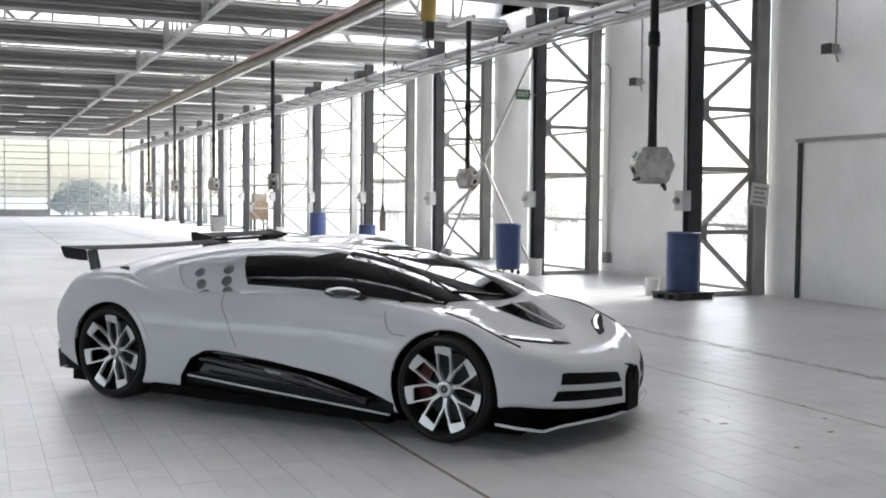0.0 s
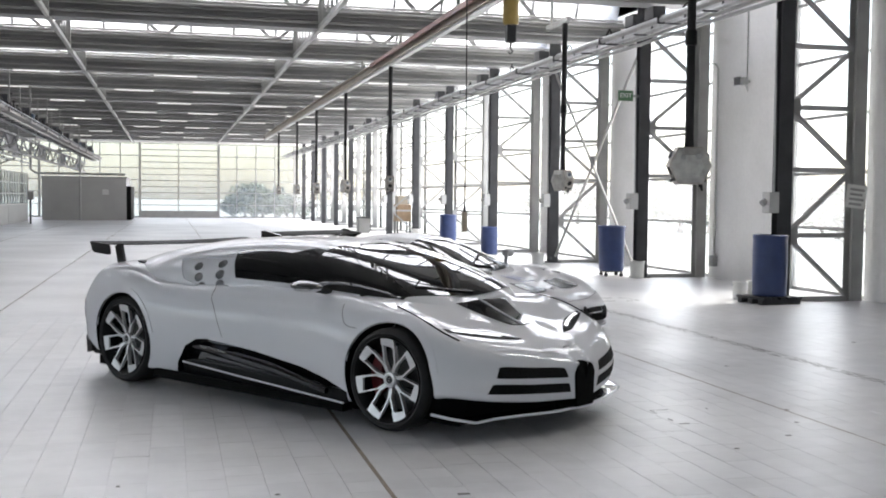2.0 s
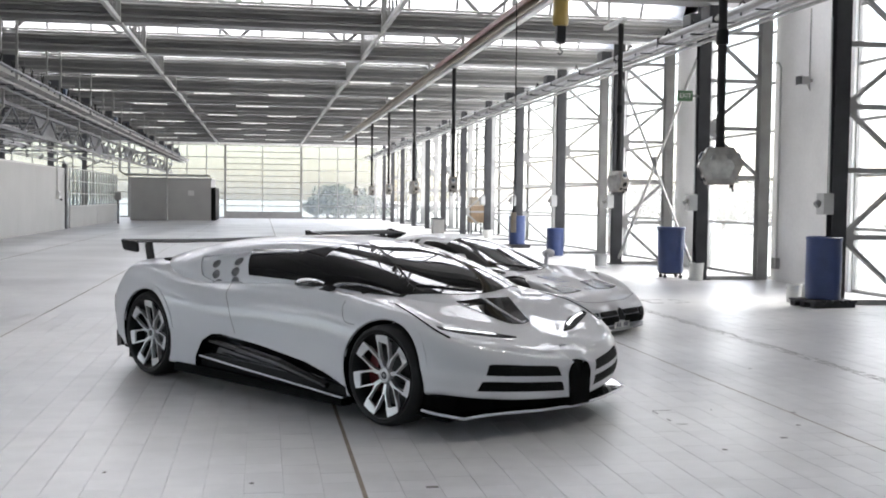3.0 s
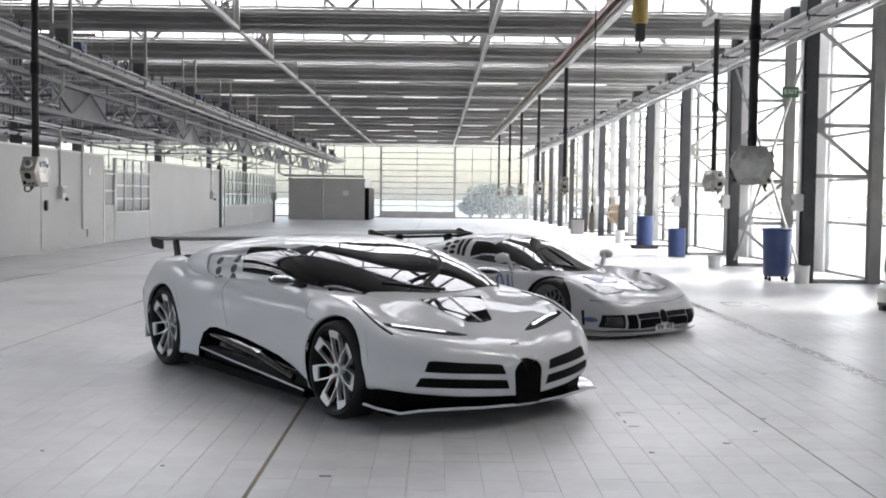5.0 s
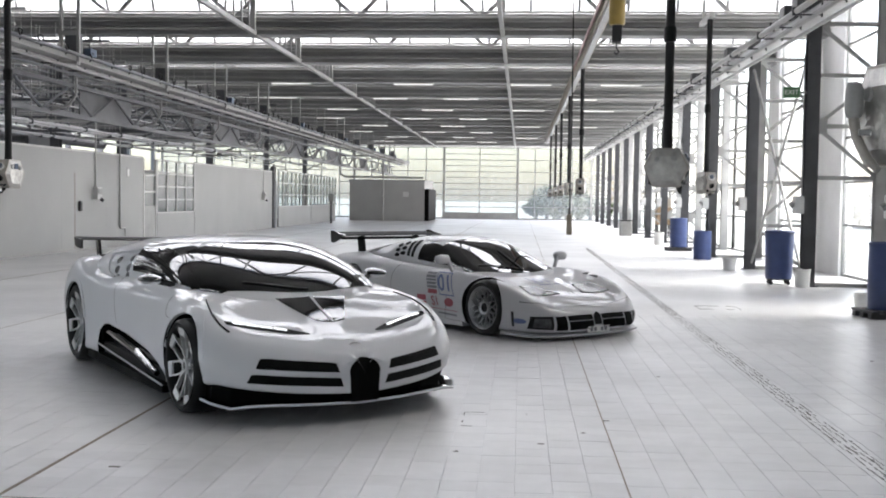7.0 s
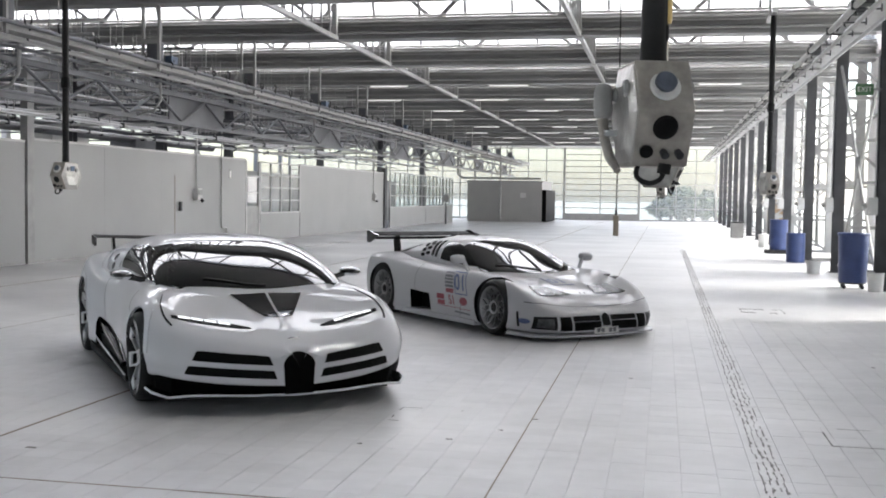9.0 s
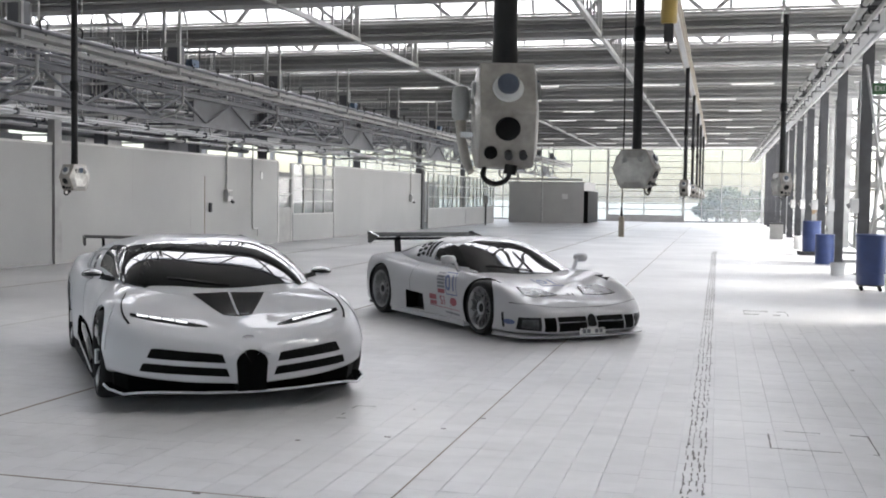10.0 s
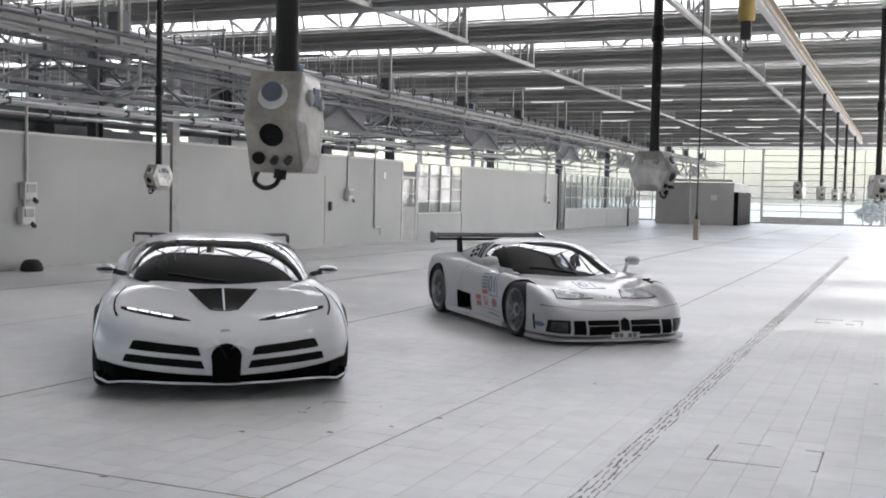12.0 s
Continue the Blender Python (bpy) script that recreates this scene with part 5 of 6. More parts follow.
for k in range(-4, 12):
    y = Y0 + k * PITCH
    for dx in (-0.16, 0.16):
        part("hanger", boxed(-7.1 + dx - 0.025, -7.1 + dx + 0.025, y - 0.03, y + 0.03, 3.73, 5.05), "grey", tray2)
    part("cross_piece", boxed(-7.285, -6.915, y - 0.04, y - 0.032, 4.25, 4.33), "grey", tray2)
    part("fuse_box", boxed(-7.22, -6.98, y + 0.05, y + 0.28, 3.96, 4.30, 0.012), "dim", tray2)
    part("drop_pipe", tube(bmesh.new(), [(-7.45, y + 1.1, 3.75), (-7.45, y + 1.1, 3.3), (-7.6, y + 1.1, 3.1), (-7.95, y + 1.1, 3.02)], 0.028, 8), "grey", tray2, "", 40)
    if k % 2:
        part("junction_box", boxed(-7.02, -6.88, y + 0.4, y + 0.68, 3.94, 4.08, 0.01), "bluebox", tray2)

def cable_loops(root, x, z, y0, y1, step):
    rg = random.Random(int(y0 * 10 + x))
    y = y0
    while y < y1:
        h, l = rg.uniform(0.08, 0.2), rg.uniform(0.12, 0.3)
        part("cable_loop", tube(bmesh.new(), [spline([(x, y, z), (x - 0.05, y + l * 0.2, z + h), (x - 0.03, y + l * 0.8, z + h * 0.9), (x - 0.1, y + l, z - 0.05)], k / 8) for k in range(9)], 0.014, 6), "rubber", root, "", 40)
        y += step * rg.uniform(0.6, 1.4)
cable_loops(tray2, -6.85, 3.9, 10.0, 50.0, 0.8)
cable_loops(tray2, -7.42, 3.86, 11.0, 40.0, 2.2)
cable_loops(tray, 5.2, 4.36, 8.0, 45.0, 1.8)

def girder(x, z0, z1, label, end=YF - 0.5):
    g = thing("lattice_girder", pose(x, 0, 0), label, "lattice girder", "lattice girders", "structure")
    part("chord", boxed(-0.05, 0.05, YB, end, z0, z0 + 0.08), "dim", g)
    part("chord", boxed(-0.05, 0.05, YB, end, z1 - 0.08, z1), "dim", g)
    for k in range(2, 13 if end > 60 else 4, 2):
        part("sheet_panel", boxed(-0.10, -0.085, Y0 + k * PITCH - 2.0, Y0 + k * PITCH + 0.9, z0 + 0.1, z1 - 0.02), "dim", g)
    step = PITCH / 4
    d = (finish("lattice_bar", tube(bmesh.new(), [(0, 0, z0 + 0.08), (0, step, z1 - 0.08)], 0.03, 6), "dim"), finish("lattice_bar", tube(bmesh.new(), [(0, 0, z1 - 0.08), (0, step, z0 + 0.08)], 0.03, 6), "dim"))
    n = int((end - 0.5 - YB) / step)
    for i in range(n):
        o = new("lattice_bar", d[i % 2])
        o.parent, o.location = g, (0, YB + i * step, 0)
    return g
girder(-8.0, 2.95, 3.62, "grey lattice girder under the cable tray")
girder(-11.6, 3.7, 4.5, "grey lattice girder over the cabins")
girder(-15.5, 3.4, 4.1, "far grey lattice girder", 33.0)
for x in (-11.6, -18.0):
    for k in (0, 1, 2, 3, 4, 6, 8, 10) if x > -12 else (0, 2, 4):
        c = thing("steel_column", pose(x, Y0 + k * PITCH, 0), "grey steel column rising behind the cabin walls", "steel column", "inner columns", "structure")
        bm = boxed(-0.12, 0.12, -0.12, -0.095, 0, 5.05)
        box(bm, -0.12, 0.12, 0.095, 0.12, 0, 5.05)
        box(bm, -0.015, 0.015, -0.095, 0.095, 0, 5.05)
        part("post", bm, "dim", c)
        for z in (3.4, 4.3):
            part("knee_brace", bar(bmesh.new(), (0.12, 0, z - 0.4), (1.1, 0, z), 0.06, 0.06), "dim", c)
for k in range(0, 5):
    t = thing("cross_tie", pose(0, Y0 + k * PITCH + 2.1, 0), "light grey pipe crossing between girders", "pipe", "cross pipes", "structure")
    part("pipe", tube(bmesh.new(), [(-20, 0, 3.30), (-8.0, 0, 3.30)], 0.03, 8), "dim", t, "", 40)
    part("pipe", tube(bmesh.new(), [(-20, 0.6, 4.12), (-7.1, 0.6, 4.12)], 0.03, 8), "grey", t, "", 40)

# pipes, ducts and old plant over the cabins
for x, z, r in ((-9.6, 3.30, 0.05), (-12.4, 2.95, 0.09), (-13.3, 3.25, 0.06), (-14.2, 4.55, 0.07), (-9.2, 4.45, 0.045), (-17.0, 3.6, 0.12)):
    p = thing("overhead_pipe", pose(x, 0, 0), "dull grey pipe running along the hall over the cabins", "pipe", "overhead pipes", "structure")
    end = 62.0 if z > 4 else 33.0
    part("pipe", tube(bmesh.new(), [(0, 12.0, z), (0, end, z)], r, 10), "dim", p, "", 40)
    for k in range(11 if z > 4 else 4):
        y = 13.4 + k * 4.77 + 1.2
        part("hanger", boxed(-0.015, 0.015, y, y + 0.03, z + r, 5.05), "dim", p)
prng = random.Random(21)
for i in range(13):
    x, z = -8.3 - i * 0.33 + prng.uniform(-0.1, 0.1), prng.choice((2.85, 3.05, 3.42, 3.68, 3.98, 4.28, 4.62))
    y0, y1 = prng.uniform(9, 16), prng.uniform(30, 52)
    p = thing("service_pipe", pose(x, 0, z), "thin grey service pipe hung over the cabins", "pipe", "service pipes", "structure")
    part("pipe", tube(bmesh.new(), [(0, y0, 0), (0, y1, 0)], prng.uniform(0.014, 0.032), 8), prng.choice(("grey", "galv", "dim", "galv")), p, "", 40)
    y = y0 + 0.8
    while y < y1 - 0.5:
        part("clip", boxed(-0.045, 0.045, y - 0.02, y + 0.02, -0.045, 0.06), "dim", p)
        part("hanger", boxed(-0.009, 0.009, y - 0.009, y + 0.009, 0.06, min(5.1, z + 3) - z), "grey", p)
        y += prng.uniform(1.9, 3.4)
for i in range(26):
    y = 10.5 + i * 1.19
    z = (2.92, 3.64, 4.40)[i % 3]
    c = thing("cross_angle", pose(-8.0, y, z), "light steel angle crossing between the girders", "steel angle", "cross angles", "structure")
    bm = boxed(-3.6, 0.9 if z > 4 else 0.0, -0.025, 0.025, 0, 0.006)
    box(bm, -3.6, 0.9 if z > 4 else 0.0, 0.019, 0.025, 0.006, 0.05)
    part("angle", bm, "lightpaint" if i % 4 else "dim", c)
    part("hanger", boxed(-1.62, -1.60, -0.012, 0.012, 0.006, 5.1 - z), "grey", c)
for i in range(6):
    y = 15.5 + i * 3.1 + prng.uniform(-0.6, 0.6)
    u = thing("plant_unit", pose(prng.uniform(-14.5, -12.2), y, 0), "dull grey ventilation unit on a frame behind the cabin wall", "ventilation unit", "old plant")
    l, h = prng.uniform(0.5, 1.1), prng.uniform(0.35, 0.7)
    part("casing", boxed(-0.4, 0.4, -l, l, 2.45, 2.45 + h, 0.02), "dim" if i % 3 else "lightpaint", u)
    part("outlet", tube(bmesh.new(), [(0.2, l * 0.5, 2.44 + h), (0.2, l * 0.5, 2.75 + h), (0.2, l * 1.2, 2.95 + h)], 0.11, 12), "grey", u, "", 40)
    for sx in (-0.36, 0.36):
        for sy in (-l + 0.05, l - 0.05):
            part("leg", boxed(sx - 0.03, sx + 0.03, sy - 0.03, sy + 0.03, -0.004, 2.45), "dim", u)

# ---- strip lamps under the far beams ----
def strip_lamp():
    s = thing("strip_lamp", pose(0, 0, 0), "lit fluorescent strip lamp under a roof beam", "ceiling lamp", "strip lamps")
    part("tube", boxed(-0.6, 0.6, -0.02, 0.02, 4.905, 4.93), "tube", s)
    part("housing", boxed(-0.63, 0.63, -0.05, 0.05, 4.93, 4.96), "lightpaint", s)
    return s
lamp = strip_lamp()
lamp.location = (3.9, Y0 + 4 * PITCH - 0.1, 0)
for k in range(4, 12):
    for x in (-7.6, -3.7, -1.2, 2.9) if k % 2 else (-6.2, -2.4, 1.2, 3.9):
        if (k, x) != (4, 3.9):
            copy_thing(lamp, pose(x, Y0 + k * PITCH - 0.1, 0))

# ---- cabin walls on the west side ----
XC = -10.2
def cabin(name, y0, y1, z1, label, panels):
    w = thing(name, pose(XC, 0, 0), label, "wall", "", "structure")
    n = max(1, round((y1 - y0) / panels))
    step = (y1 - y0) / n
    for i in range(n):
        part("panel", boxed(-0.08, 0.0, y0 + i * step + 0.0008, y0 + (i + 1) * step - 0.0008, 0.06, z1), "cab", w)
    part("base_rail", boxed(-0.09, 0.01, y0, y1, -0.004, 0.058), "grey", w)
    part("top_rail", boxed(-0.09, 0.012, y0, y1, z1 + 0.002, z1 + 0.05), "lightpaint", w)
    return w
cabin("wall_cabin_1", 10.5, 18.9, 2.44, "plain pale grey cabin wall of tall panels", 3.0)
w2 = cabin("wall_cabin_2", 19.2, 30.5, 2.5, "plain pale grey cabin wall with a flush door", 2.83)
cabin("wall_cabin_3", 35.55, 47.0, 2.5, "plain pale grey cabin wall of tall panels", 2.9)
structure("column_cabin_1", boxed(XC - 0.12, XC + 0.04, 18.93, 19.17, -0.004, 3.9), "grey", "grey post between the cabin walls", "post")
structure("column_cabin_2", boxed(XC - 0.12, XC + 0.05, 47.1, 47.5, -0.004, 2.75), "steel", "dark post at the end of the cabin wall", "post")
part("door_gap", boxed(0.001, 0.006, 25.62, 25.65, 0.06, 1.95), "joint", w2)
part("door_handle", boxed(0.006, 0.07, 25.85, 25.95, 1.0, 1.25, 0.01), "steel", w2)

def cabin_glazing(i, y0, y1, z0, z1, cols, rows, label):
    g = thing("window_%d" % i, pose(XC, 0, 0), label, "window", "cabin windows", "structure")
    part("lower_panel", boxed(-0.07, 0, y0, y1, 0, z0), "cab", g)
    bm = bmesh.new()
    for c in range(cols + 1):
        y = y0 + (y1 - y0) * c / cols
        box(bm, -0.05, 0.01, y - 0.03, y + 0.03, z0, z1)
    for r in range(rows + 1):
        z = z0 + (z1 - z0) * r / rows
        box(bm, -0.04, 0.005, y0, y1, z - 0.02, z + 0.02)
    part("window_frame", bm, "lightpaint", g)
    for c in range(cols):
        part("pane", boxed(-0.022, -0.018, y0 + (y1 - y0) * c / cols + 0.03, y0 + (y1 - y0) * (c + 1) / cols - 0.03, z0 + 0.02, z1 - 0.02), "clear", g)
cabin_glazing(30, 31.75, 35.5, 0.88, 2.5, 4, 4, "steel-framed glazed cabin front over a pale panel")
cabin_glazing(31, 48.3, 56, 0.95, 2.6, 8, 3, "long steel-framed cabin glazing over a pale panel")
cabin_glazing(32, 56.05, 63.5, 0.95, 2.6, 8, 3, "long steel-framed cabin glazing over a pale panel")
d = thing("door_2", pose(XC, 31.1, 0), "grey steel cabin door with a glazed upper half", "door", "", "structure")
part("door_leaf", boxed(-0.06, -0.01, -0.5, 0.5, 0, 1.1), "grey", d)
bm = boxed(-0.06, 0.01, -0.58, -0.5, 0, 2.5)
box(bm, -0.06, 0.01, 0.5, 0.58, 0, 2.5)
box(bm, -0.05, 0.0, -0.5, 0.5, 2.0, 2.06)
box(bm, -0.05, 0.0, -0.5, 0.5, 1.5, 1.54)
part("door_frame", bm, "lightpaint", d)
part("pane", boxed(-0.035, -0.03, -0.5, 0.5, 1.1, 2.0), "clear", d)
structure("wall_cabin_back", boxed(-14.0, -13.9, 19, 64, -0.004, 2.4), "cab", "pale inner wall of the cabins", "wall")

def switch_box(x, y, z, top, label="grey switch box with a conduit on the cabin wall"):
    s = thing("switch_box", pose(x, y, z), label, "switch box", "switch boxes")
    b = part("box", boxed(0, 0.14, -0.15, 0.15, -0.16, 0.16, 0.015), "lightpaint", s)
    part("cover", boxed(0.14, 0.16, -0.11, 0.11, -0.02, 0.12, 0.006), "grey", b)
    part("socket", tube(bmesh.new(), [(0.10, 0.08, -0.12), (0.20, 0.08, -0.20)], 0.04, 10), "steel", b)
    part("conduit", tube(bmesh.new(), [(0.03, 0.0, 0.15), (0.03, 0.0, top - z)], 0.025, 8), "lightpaint", s)
switch_box(XC + 0.001, 26.9, 1.45, 4.2)
switch_box(XC + 0.001, 45.2, 1.42, 4.2)
switch_box(XC + 0.001, 14.75, 1.42, 4.2)
switch_box(XC + 0.001, 14.7, 0.98, 1.28, "small grey socket box low on the cabin wall")
p = thing("wall_pipe", pose(XC, 28.6, 0), "thin grey pipe with a bend on the cabin wall", "pipe")
part("pipe", tube(bmesh.new(), [(0.03, 0, 3.6), (0.03, 0, 0.55), (0.03, 0.05, 0.48), (0.03, 0.35, 0.48), (0.03, 0.4, 0.4), (0.03, 0.4, 0.25)], 0.022, 8), "lightpaint", p, "", 40)
s = thing("wall_sign", pose(XC, 29.3, 2.05), "small white paper notice on the cabin wall", "sign")
part("sheet", boxed(0.001, 0.006, -0.09, 0.09, -0.13, 0.13), "grey", s)
part("print", boxed(0.0062, 0.008, -0.07, 0.07, -0.10, 0.10), "white", s)
b = thing("floor_bag", pose(-9.85, 14.55, -0.004), "black slumped rubber bag on the floor", "bag")
part("bag", lathe(bmesh.new(), [(0.19, 0.0), (0.20, 0.05), (0.17, 0.14), (0.12, 0.20), (0.05, 0.215)], 24), "rubber", b, "", 50)
g = thing("machine_cabinet", pose(-13.2, 15.5, 0), "tall dark green machine cabinet behind the cabin wall", "cabinet")
part("body", boxed(-0.7, 0.7, -3.2, 3.2, -0.004, 3.35, 0.02), "greencab", g)
for y in (-1.1, 1.1):
    part("door", boxed(0.705, 0.72, y - 1.0, y + 1.0, 0.2, 3.2, 0.005), "greencab", g)

# grey service block at the far end, with its duct
h = thing("service_block", pose(-7.4, 69, 0), "low grey clad service block at the far end", "cabin")
part("wall", boxed(-2.35, 2.35, -3, 3, -0.004, 2.45), "house", h)
part("roof", boxed(-2.4, 2.4, -3.05, 3.05, 2.452, 2.55), "grey", h)
part("end_louvre", boxed(2.352, 2.62, -3.0, 2.6, 0.0, 2.0, 0.01), "deep", h, "dark louvred unit at the end")
part("notice", boxed(1.0, 1.35, -3.02, -3.003, 1.5, 1.8), "lightpaint", h)
dct = thing("air_duct", pose(-7.4, 65.6, 0), "grey round duct over the service block", "duct")
part("duct", tube(bmesh.new(), [(-2.9, 0, 4.4), (-2.9, 0, 2.9), (-2.6, 0, 2.7), (2.3, 0, 2.68)], 0.07, 10), "grey", dct, "", 40)
part("duct", tube(bmesh.new(), [(-2.9, 0, 4.0), (-0.4, 0, 4.0), (-0.2, 0, 3.85), (-0.2, 0, -0.004)], 0.06, 10), "grey", dct, "", 40)
po = thing("floor_post", pose(-9.3, 57.0, 0), "dark floor post with a control box", "post")
part("post", tube(bmesh.new(), [(0, 0, -0.004), (0, 0, 1.45)], 0.05, 10), "steel", po)
part("box", boxed(-0.15, 0.15, -0.08, 0.08, 1.2, 1.6, 0.01), "grey", po)

# ---- hanging supply boxes ----
M["socket"] = mat("blue_grey_socket", (0.10, 0.12, 0.16), 0.4, vary=0.25, scale=20)
M["beige"] = mat("worn_beige_box", (0.37, 0.345, 0.31), 0.45, vary=0.35, scale=13, bump=0.25, fine=45)
M["foil"] = mat("crumpled_foil", (0.42, 0.41, 0.39), 0.34, 0.7, vary=0.3, scale=11, bump=0.8, fine=30)
def supply_box():
    r = thing("supply_box", pose(0, 0, 0), "worn beige six-sided supply box hanging on a thick black hose", "supply box", "hanging supply boxes")
    t = 0.094
    ring = [(-0.12, -0.18), (-0.205, 0.0), (-0.12, 0.175), (0.12, 0.175), (0.205, 0.0), (0.12, -0.18)]
    bm = bmesh.new()
    f1 = [bm.verts.new((t, y, z)) for y, z in ring]
    f2 = [bm.verts.new((-t, y, z)) for y, z in ring]
    for k in range(6):
        bm.faces.new((f1[k], f1[(k + 1) % 6], f2[(k + 1) % 6], f2[k]))
    bm.faces.new(f1)
    bm.faces.new(f2)
    bmesh.ops.recalc_face_normals(bm, faces=bm.faces)
    bmesh.ops.bevel(bm, geom=bm.edges[:], offset=0.004, segments=1, affect="EDGES")
    box_ = part("housing", bm, "beige", r, "", 18)
    for s in (-1, 1):
        bm = bmesh.new()
        outer = [bm.verts.new((s * (t + 0.002), y * 0.93, z * 0.93)) for y, z in ring]
        inner = [bm.verts.new((s * (t + 0.016), y * 0.62, z * 0.62 - 0.01)) for y, z in ring]
        mid = bm.verts.new((s * (t + 0.004), 0.0, -0.01))
        for k in range(6):
            bm.faces.new((outer[k], outer[(k + 1) % 6], inner[(k + 1) % 6], inner[k]))
            bm.faces.new((inner[k], inner[(k + 1) % 6], mid))
        part("side_cover", bm, "foil", box_, "crumpled shiny side cover")
        for y, z, r0, m in ((-0.075, 0.085, 0.030, "grey"), (0.078, 0.075, 0.026, "grey")):
            g = lathe(bmesh.new(), [(r0, 0.0), (r0, 0.016), (r0 * 0.8, 0.022), (0.004, 0.020)], 18)
            bmesh.ops.transform(g, matrix=Matrix.Translation((s * (t + 0.004), y, z)) @ Matrix.Rotation(s * math.pi / 2, 4, "Y"), verts=g.verts)
            part("knob", g, m, box_, "", 40)
        if s > 0:
            part("label", boxed(min(s * 0.112, s * 0.118), max(s * 0.112, s * 0.118), -0.045, 0.03, 0.06, 0.125), "bluebox", box_, "light blue label")
        def face(z, pieces, name, material, label=""):
            """A fitting on the bent front face, at height z of it."""
            y = 0.205 - 0.486 * abs(z) if z > 0 else 0.205 - 0.472 * abs(z)
            lean = 25.9 if z > 0 else -25.3
            for x, prof in pieces:
                g = lathe(bmesh.new(), prof, 22)
                bmesh.ops.transform(g, matrix=Matrix.Translation((x, s * y, z)) @ Matrix.Rotation(radians(-s * (90 - lean)), 4, "X"), verts=g.verts)
                part(name, g, material, box_, label, 40)
        face(0.082, [(0.0, [(0.05, -0.004), (0.053, 0.006), (0.05, 0.012), (0.03, 0.012)])], "socket_ring", "white")
        face(0.090, [(0.0, [(0.036, 0.0), (0.037, 0.026), (0.03, 0.032), (0.005, 0.032)])], "socket", "socket", "blue-grey round socket")
        face(-0.052, [(0.0, [(0.042, -0.004), (0.043, 0.004), (0.038, 0.008), (0.03, 0.003), (0.005, 0.002)])], "socket", "satin", "black round opening")
        face(-0.130, [(-0.055, [(0.022, -0.004), (0.023, 0.010), (0.015, 0.012)])], "coupling", "satin")
        face(-0.133, [(0.005, [(0.013, -0.004), (0.014, 0.03), (0.008, 0.036)]), (0.055, [(0.013, -0.004), (0.014, 0.03), (0.008, 0.036)])], "coupling", "steel")
    part("cable_loop", tube(bmesh.new(), [spline([(-0.07, -0.10, -0.175), (-0.078, -0.115, -0.215), (-0.04, -0.125, -0.238), (0.0, -0.125, -0.225), (0.015, -0.12, -0.195)], k / 16) for k in range(17)], 0.009, 8), "rubber", r, "", 40)
    part("plug", tube(bmesh.new(), [(0.013, -0.12, -0.205), (0.018, -0.12, -0.172)], 0.022, 12), "rubber", r, "", 40)
    part("hose", tube(bmesh.new(), [(0, 0, 0.165), (0, 0, 0.30), (0, 0, 1.5), (0, 0, 2.68)], [0.046, 0.042, 0.042, 0.046], 16), "rubber", r, "thick black hanging hose", 40)
    part("collar", lathe(bmesh.new(), [(0.055, 1.15), (0.058, 1.17), (0.058, 1.27), (0.055, 1.29)], 18), "satin", r, "", 40)
    return r
for x, y0, y1, z in ((4.0, 17.3, 18.35, 4.46), (-5.4, 12.2, 13.55, 4.37)):
    r = thing("hose_rail", pose(x, 0, 0), "short grey rail that carries a hanging hose", "rail", "hose rails", "structure")
    part("rail", boxed(-0.04, 0.04, y0, y1, z, z + 0.07), "lightpaint", r)
    for y in (Y0 + PITCH,) if x > 0 else (Y0,):
        part("hanger", boxed(-0.02, 0.02, y - 0.02, y + 0.02, z + 0.07, 5.05), "lightpaint", r)
first = supply_box()
first.matrix_basis = pose(2.30, 9.55, 1.765, 0, 0, 75)
for x, y, a in ((2.295, 3.32, 15.7), (4.0, 17.5, 20), (2.3, 24.1, -8), (2.3, 30.5, 12), (2.3, 36.8, 0), (2.3, 42.6, 5), (2.3, 50.0, 0), (-5.4, 12.4, -8)):
    copy_thing(first, pose(x, y, 1.765 if x > 0 else 1.68, 0, 0, a))
wl_ = thing("work_lamp", pose(2.295, 3.32, 1.765, 0, 0, 15.7), "grey caged work lamp with a beige handle on the supply box", "work lamp")
part("bulb_cage", lathe(bmesh.new(), [(0.006, 0.115), (0.024, 0.108), (0.031, 0.085), (0.033, 0.03), (0.03, 0.0), (0.022, -0.012), (0.006, -0.014)], 24), "grey", wl_, "", 50).location = (-0.150, 0.10, 0.005)
part("handle", tube(bmesh.new(), [(-0.150, 0.10, -0.01), (-0.146, 0.085, -0.08), (-0.132, 0.045, -0.15), (-0.115, 0.0, -0.195)], [0.02, 0.017, 0.018, 0.012], 12), "beige", wl_, "", 50)
part("bracket", boxed(-0.15, -0.095, 0.06, 0.08, -0.07, -0.05), "alloy", wl_)

hoist = thing("hoist", pose(2.29, 15.2, 0), "yellow hoist cylinder under the crane beam", "hoist")
part("cylinder", lathe(bmesh.new(), [(0.10, 3.98), (0.115, 4.0), (0.115, 4.38), (0.10, 4.42)], 24), "yellow", hoist, "", 40)
part("hook_block", boxed(-0.07, 0.07, -0.06, 0.06, 3.72, 3.975, 0.015), "steel", hoist)
part("hook", tube(bmesh.new(), [(0, 0, 3.72), (0, 0, 3.64), (0.04, 0, 3.60), (0.0, 0, 3.56), (-0.035, 0, 3.59)], 0.014, 8), "steel", hoist, "", 40)
pend = thing("control_pendant", pose(1.67, 15.38, 0), "orange-brown control pendant on a long thin cable", "control pendant")
part("handset", boxed(-0.04, 0.04, -0.035, 0.035, 0.94, 1.24, 0.012), "tan", pend)
part("cable", tube(bmesh.new(), [(0, 0, 1.26), (0.01, 0, 2.6), (0.0, 0, 4.53)], 0.010, 8), "rubber", pend)
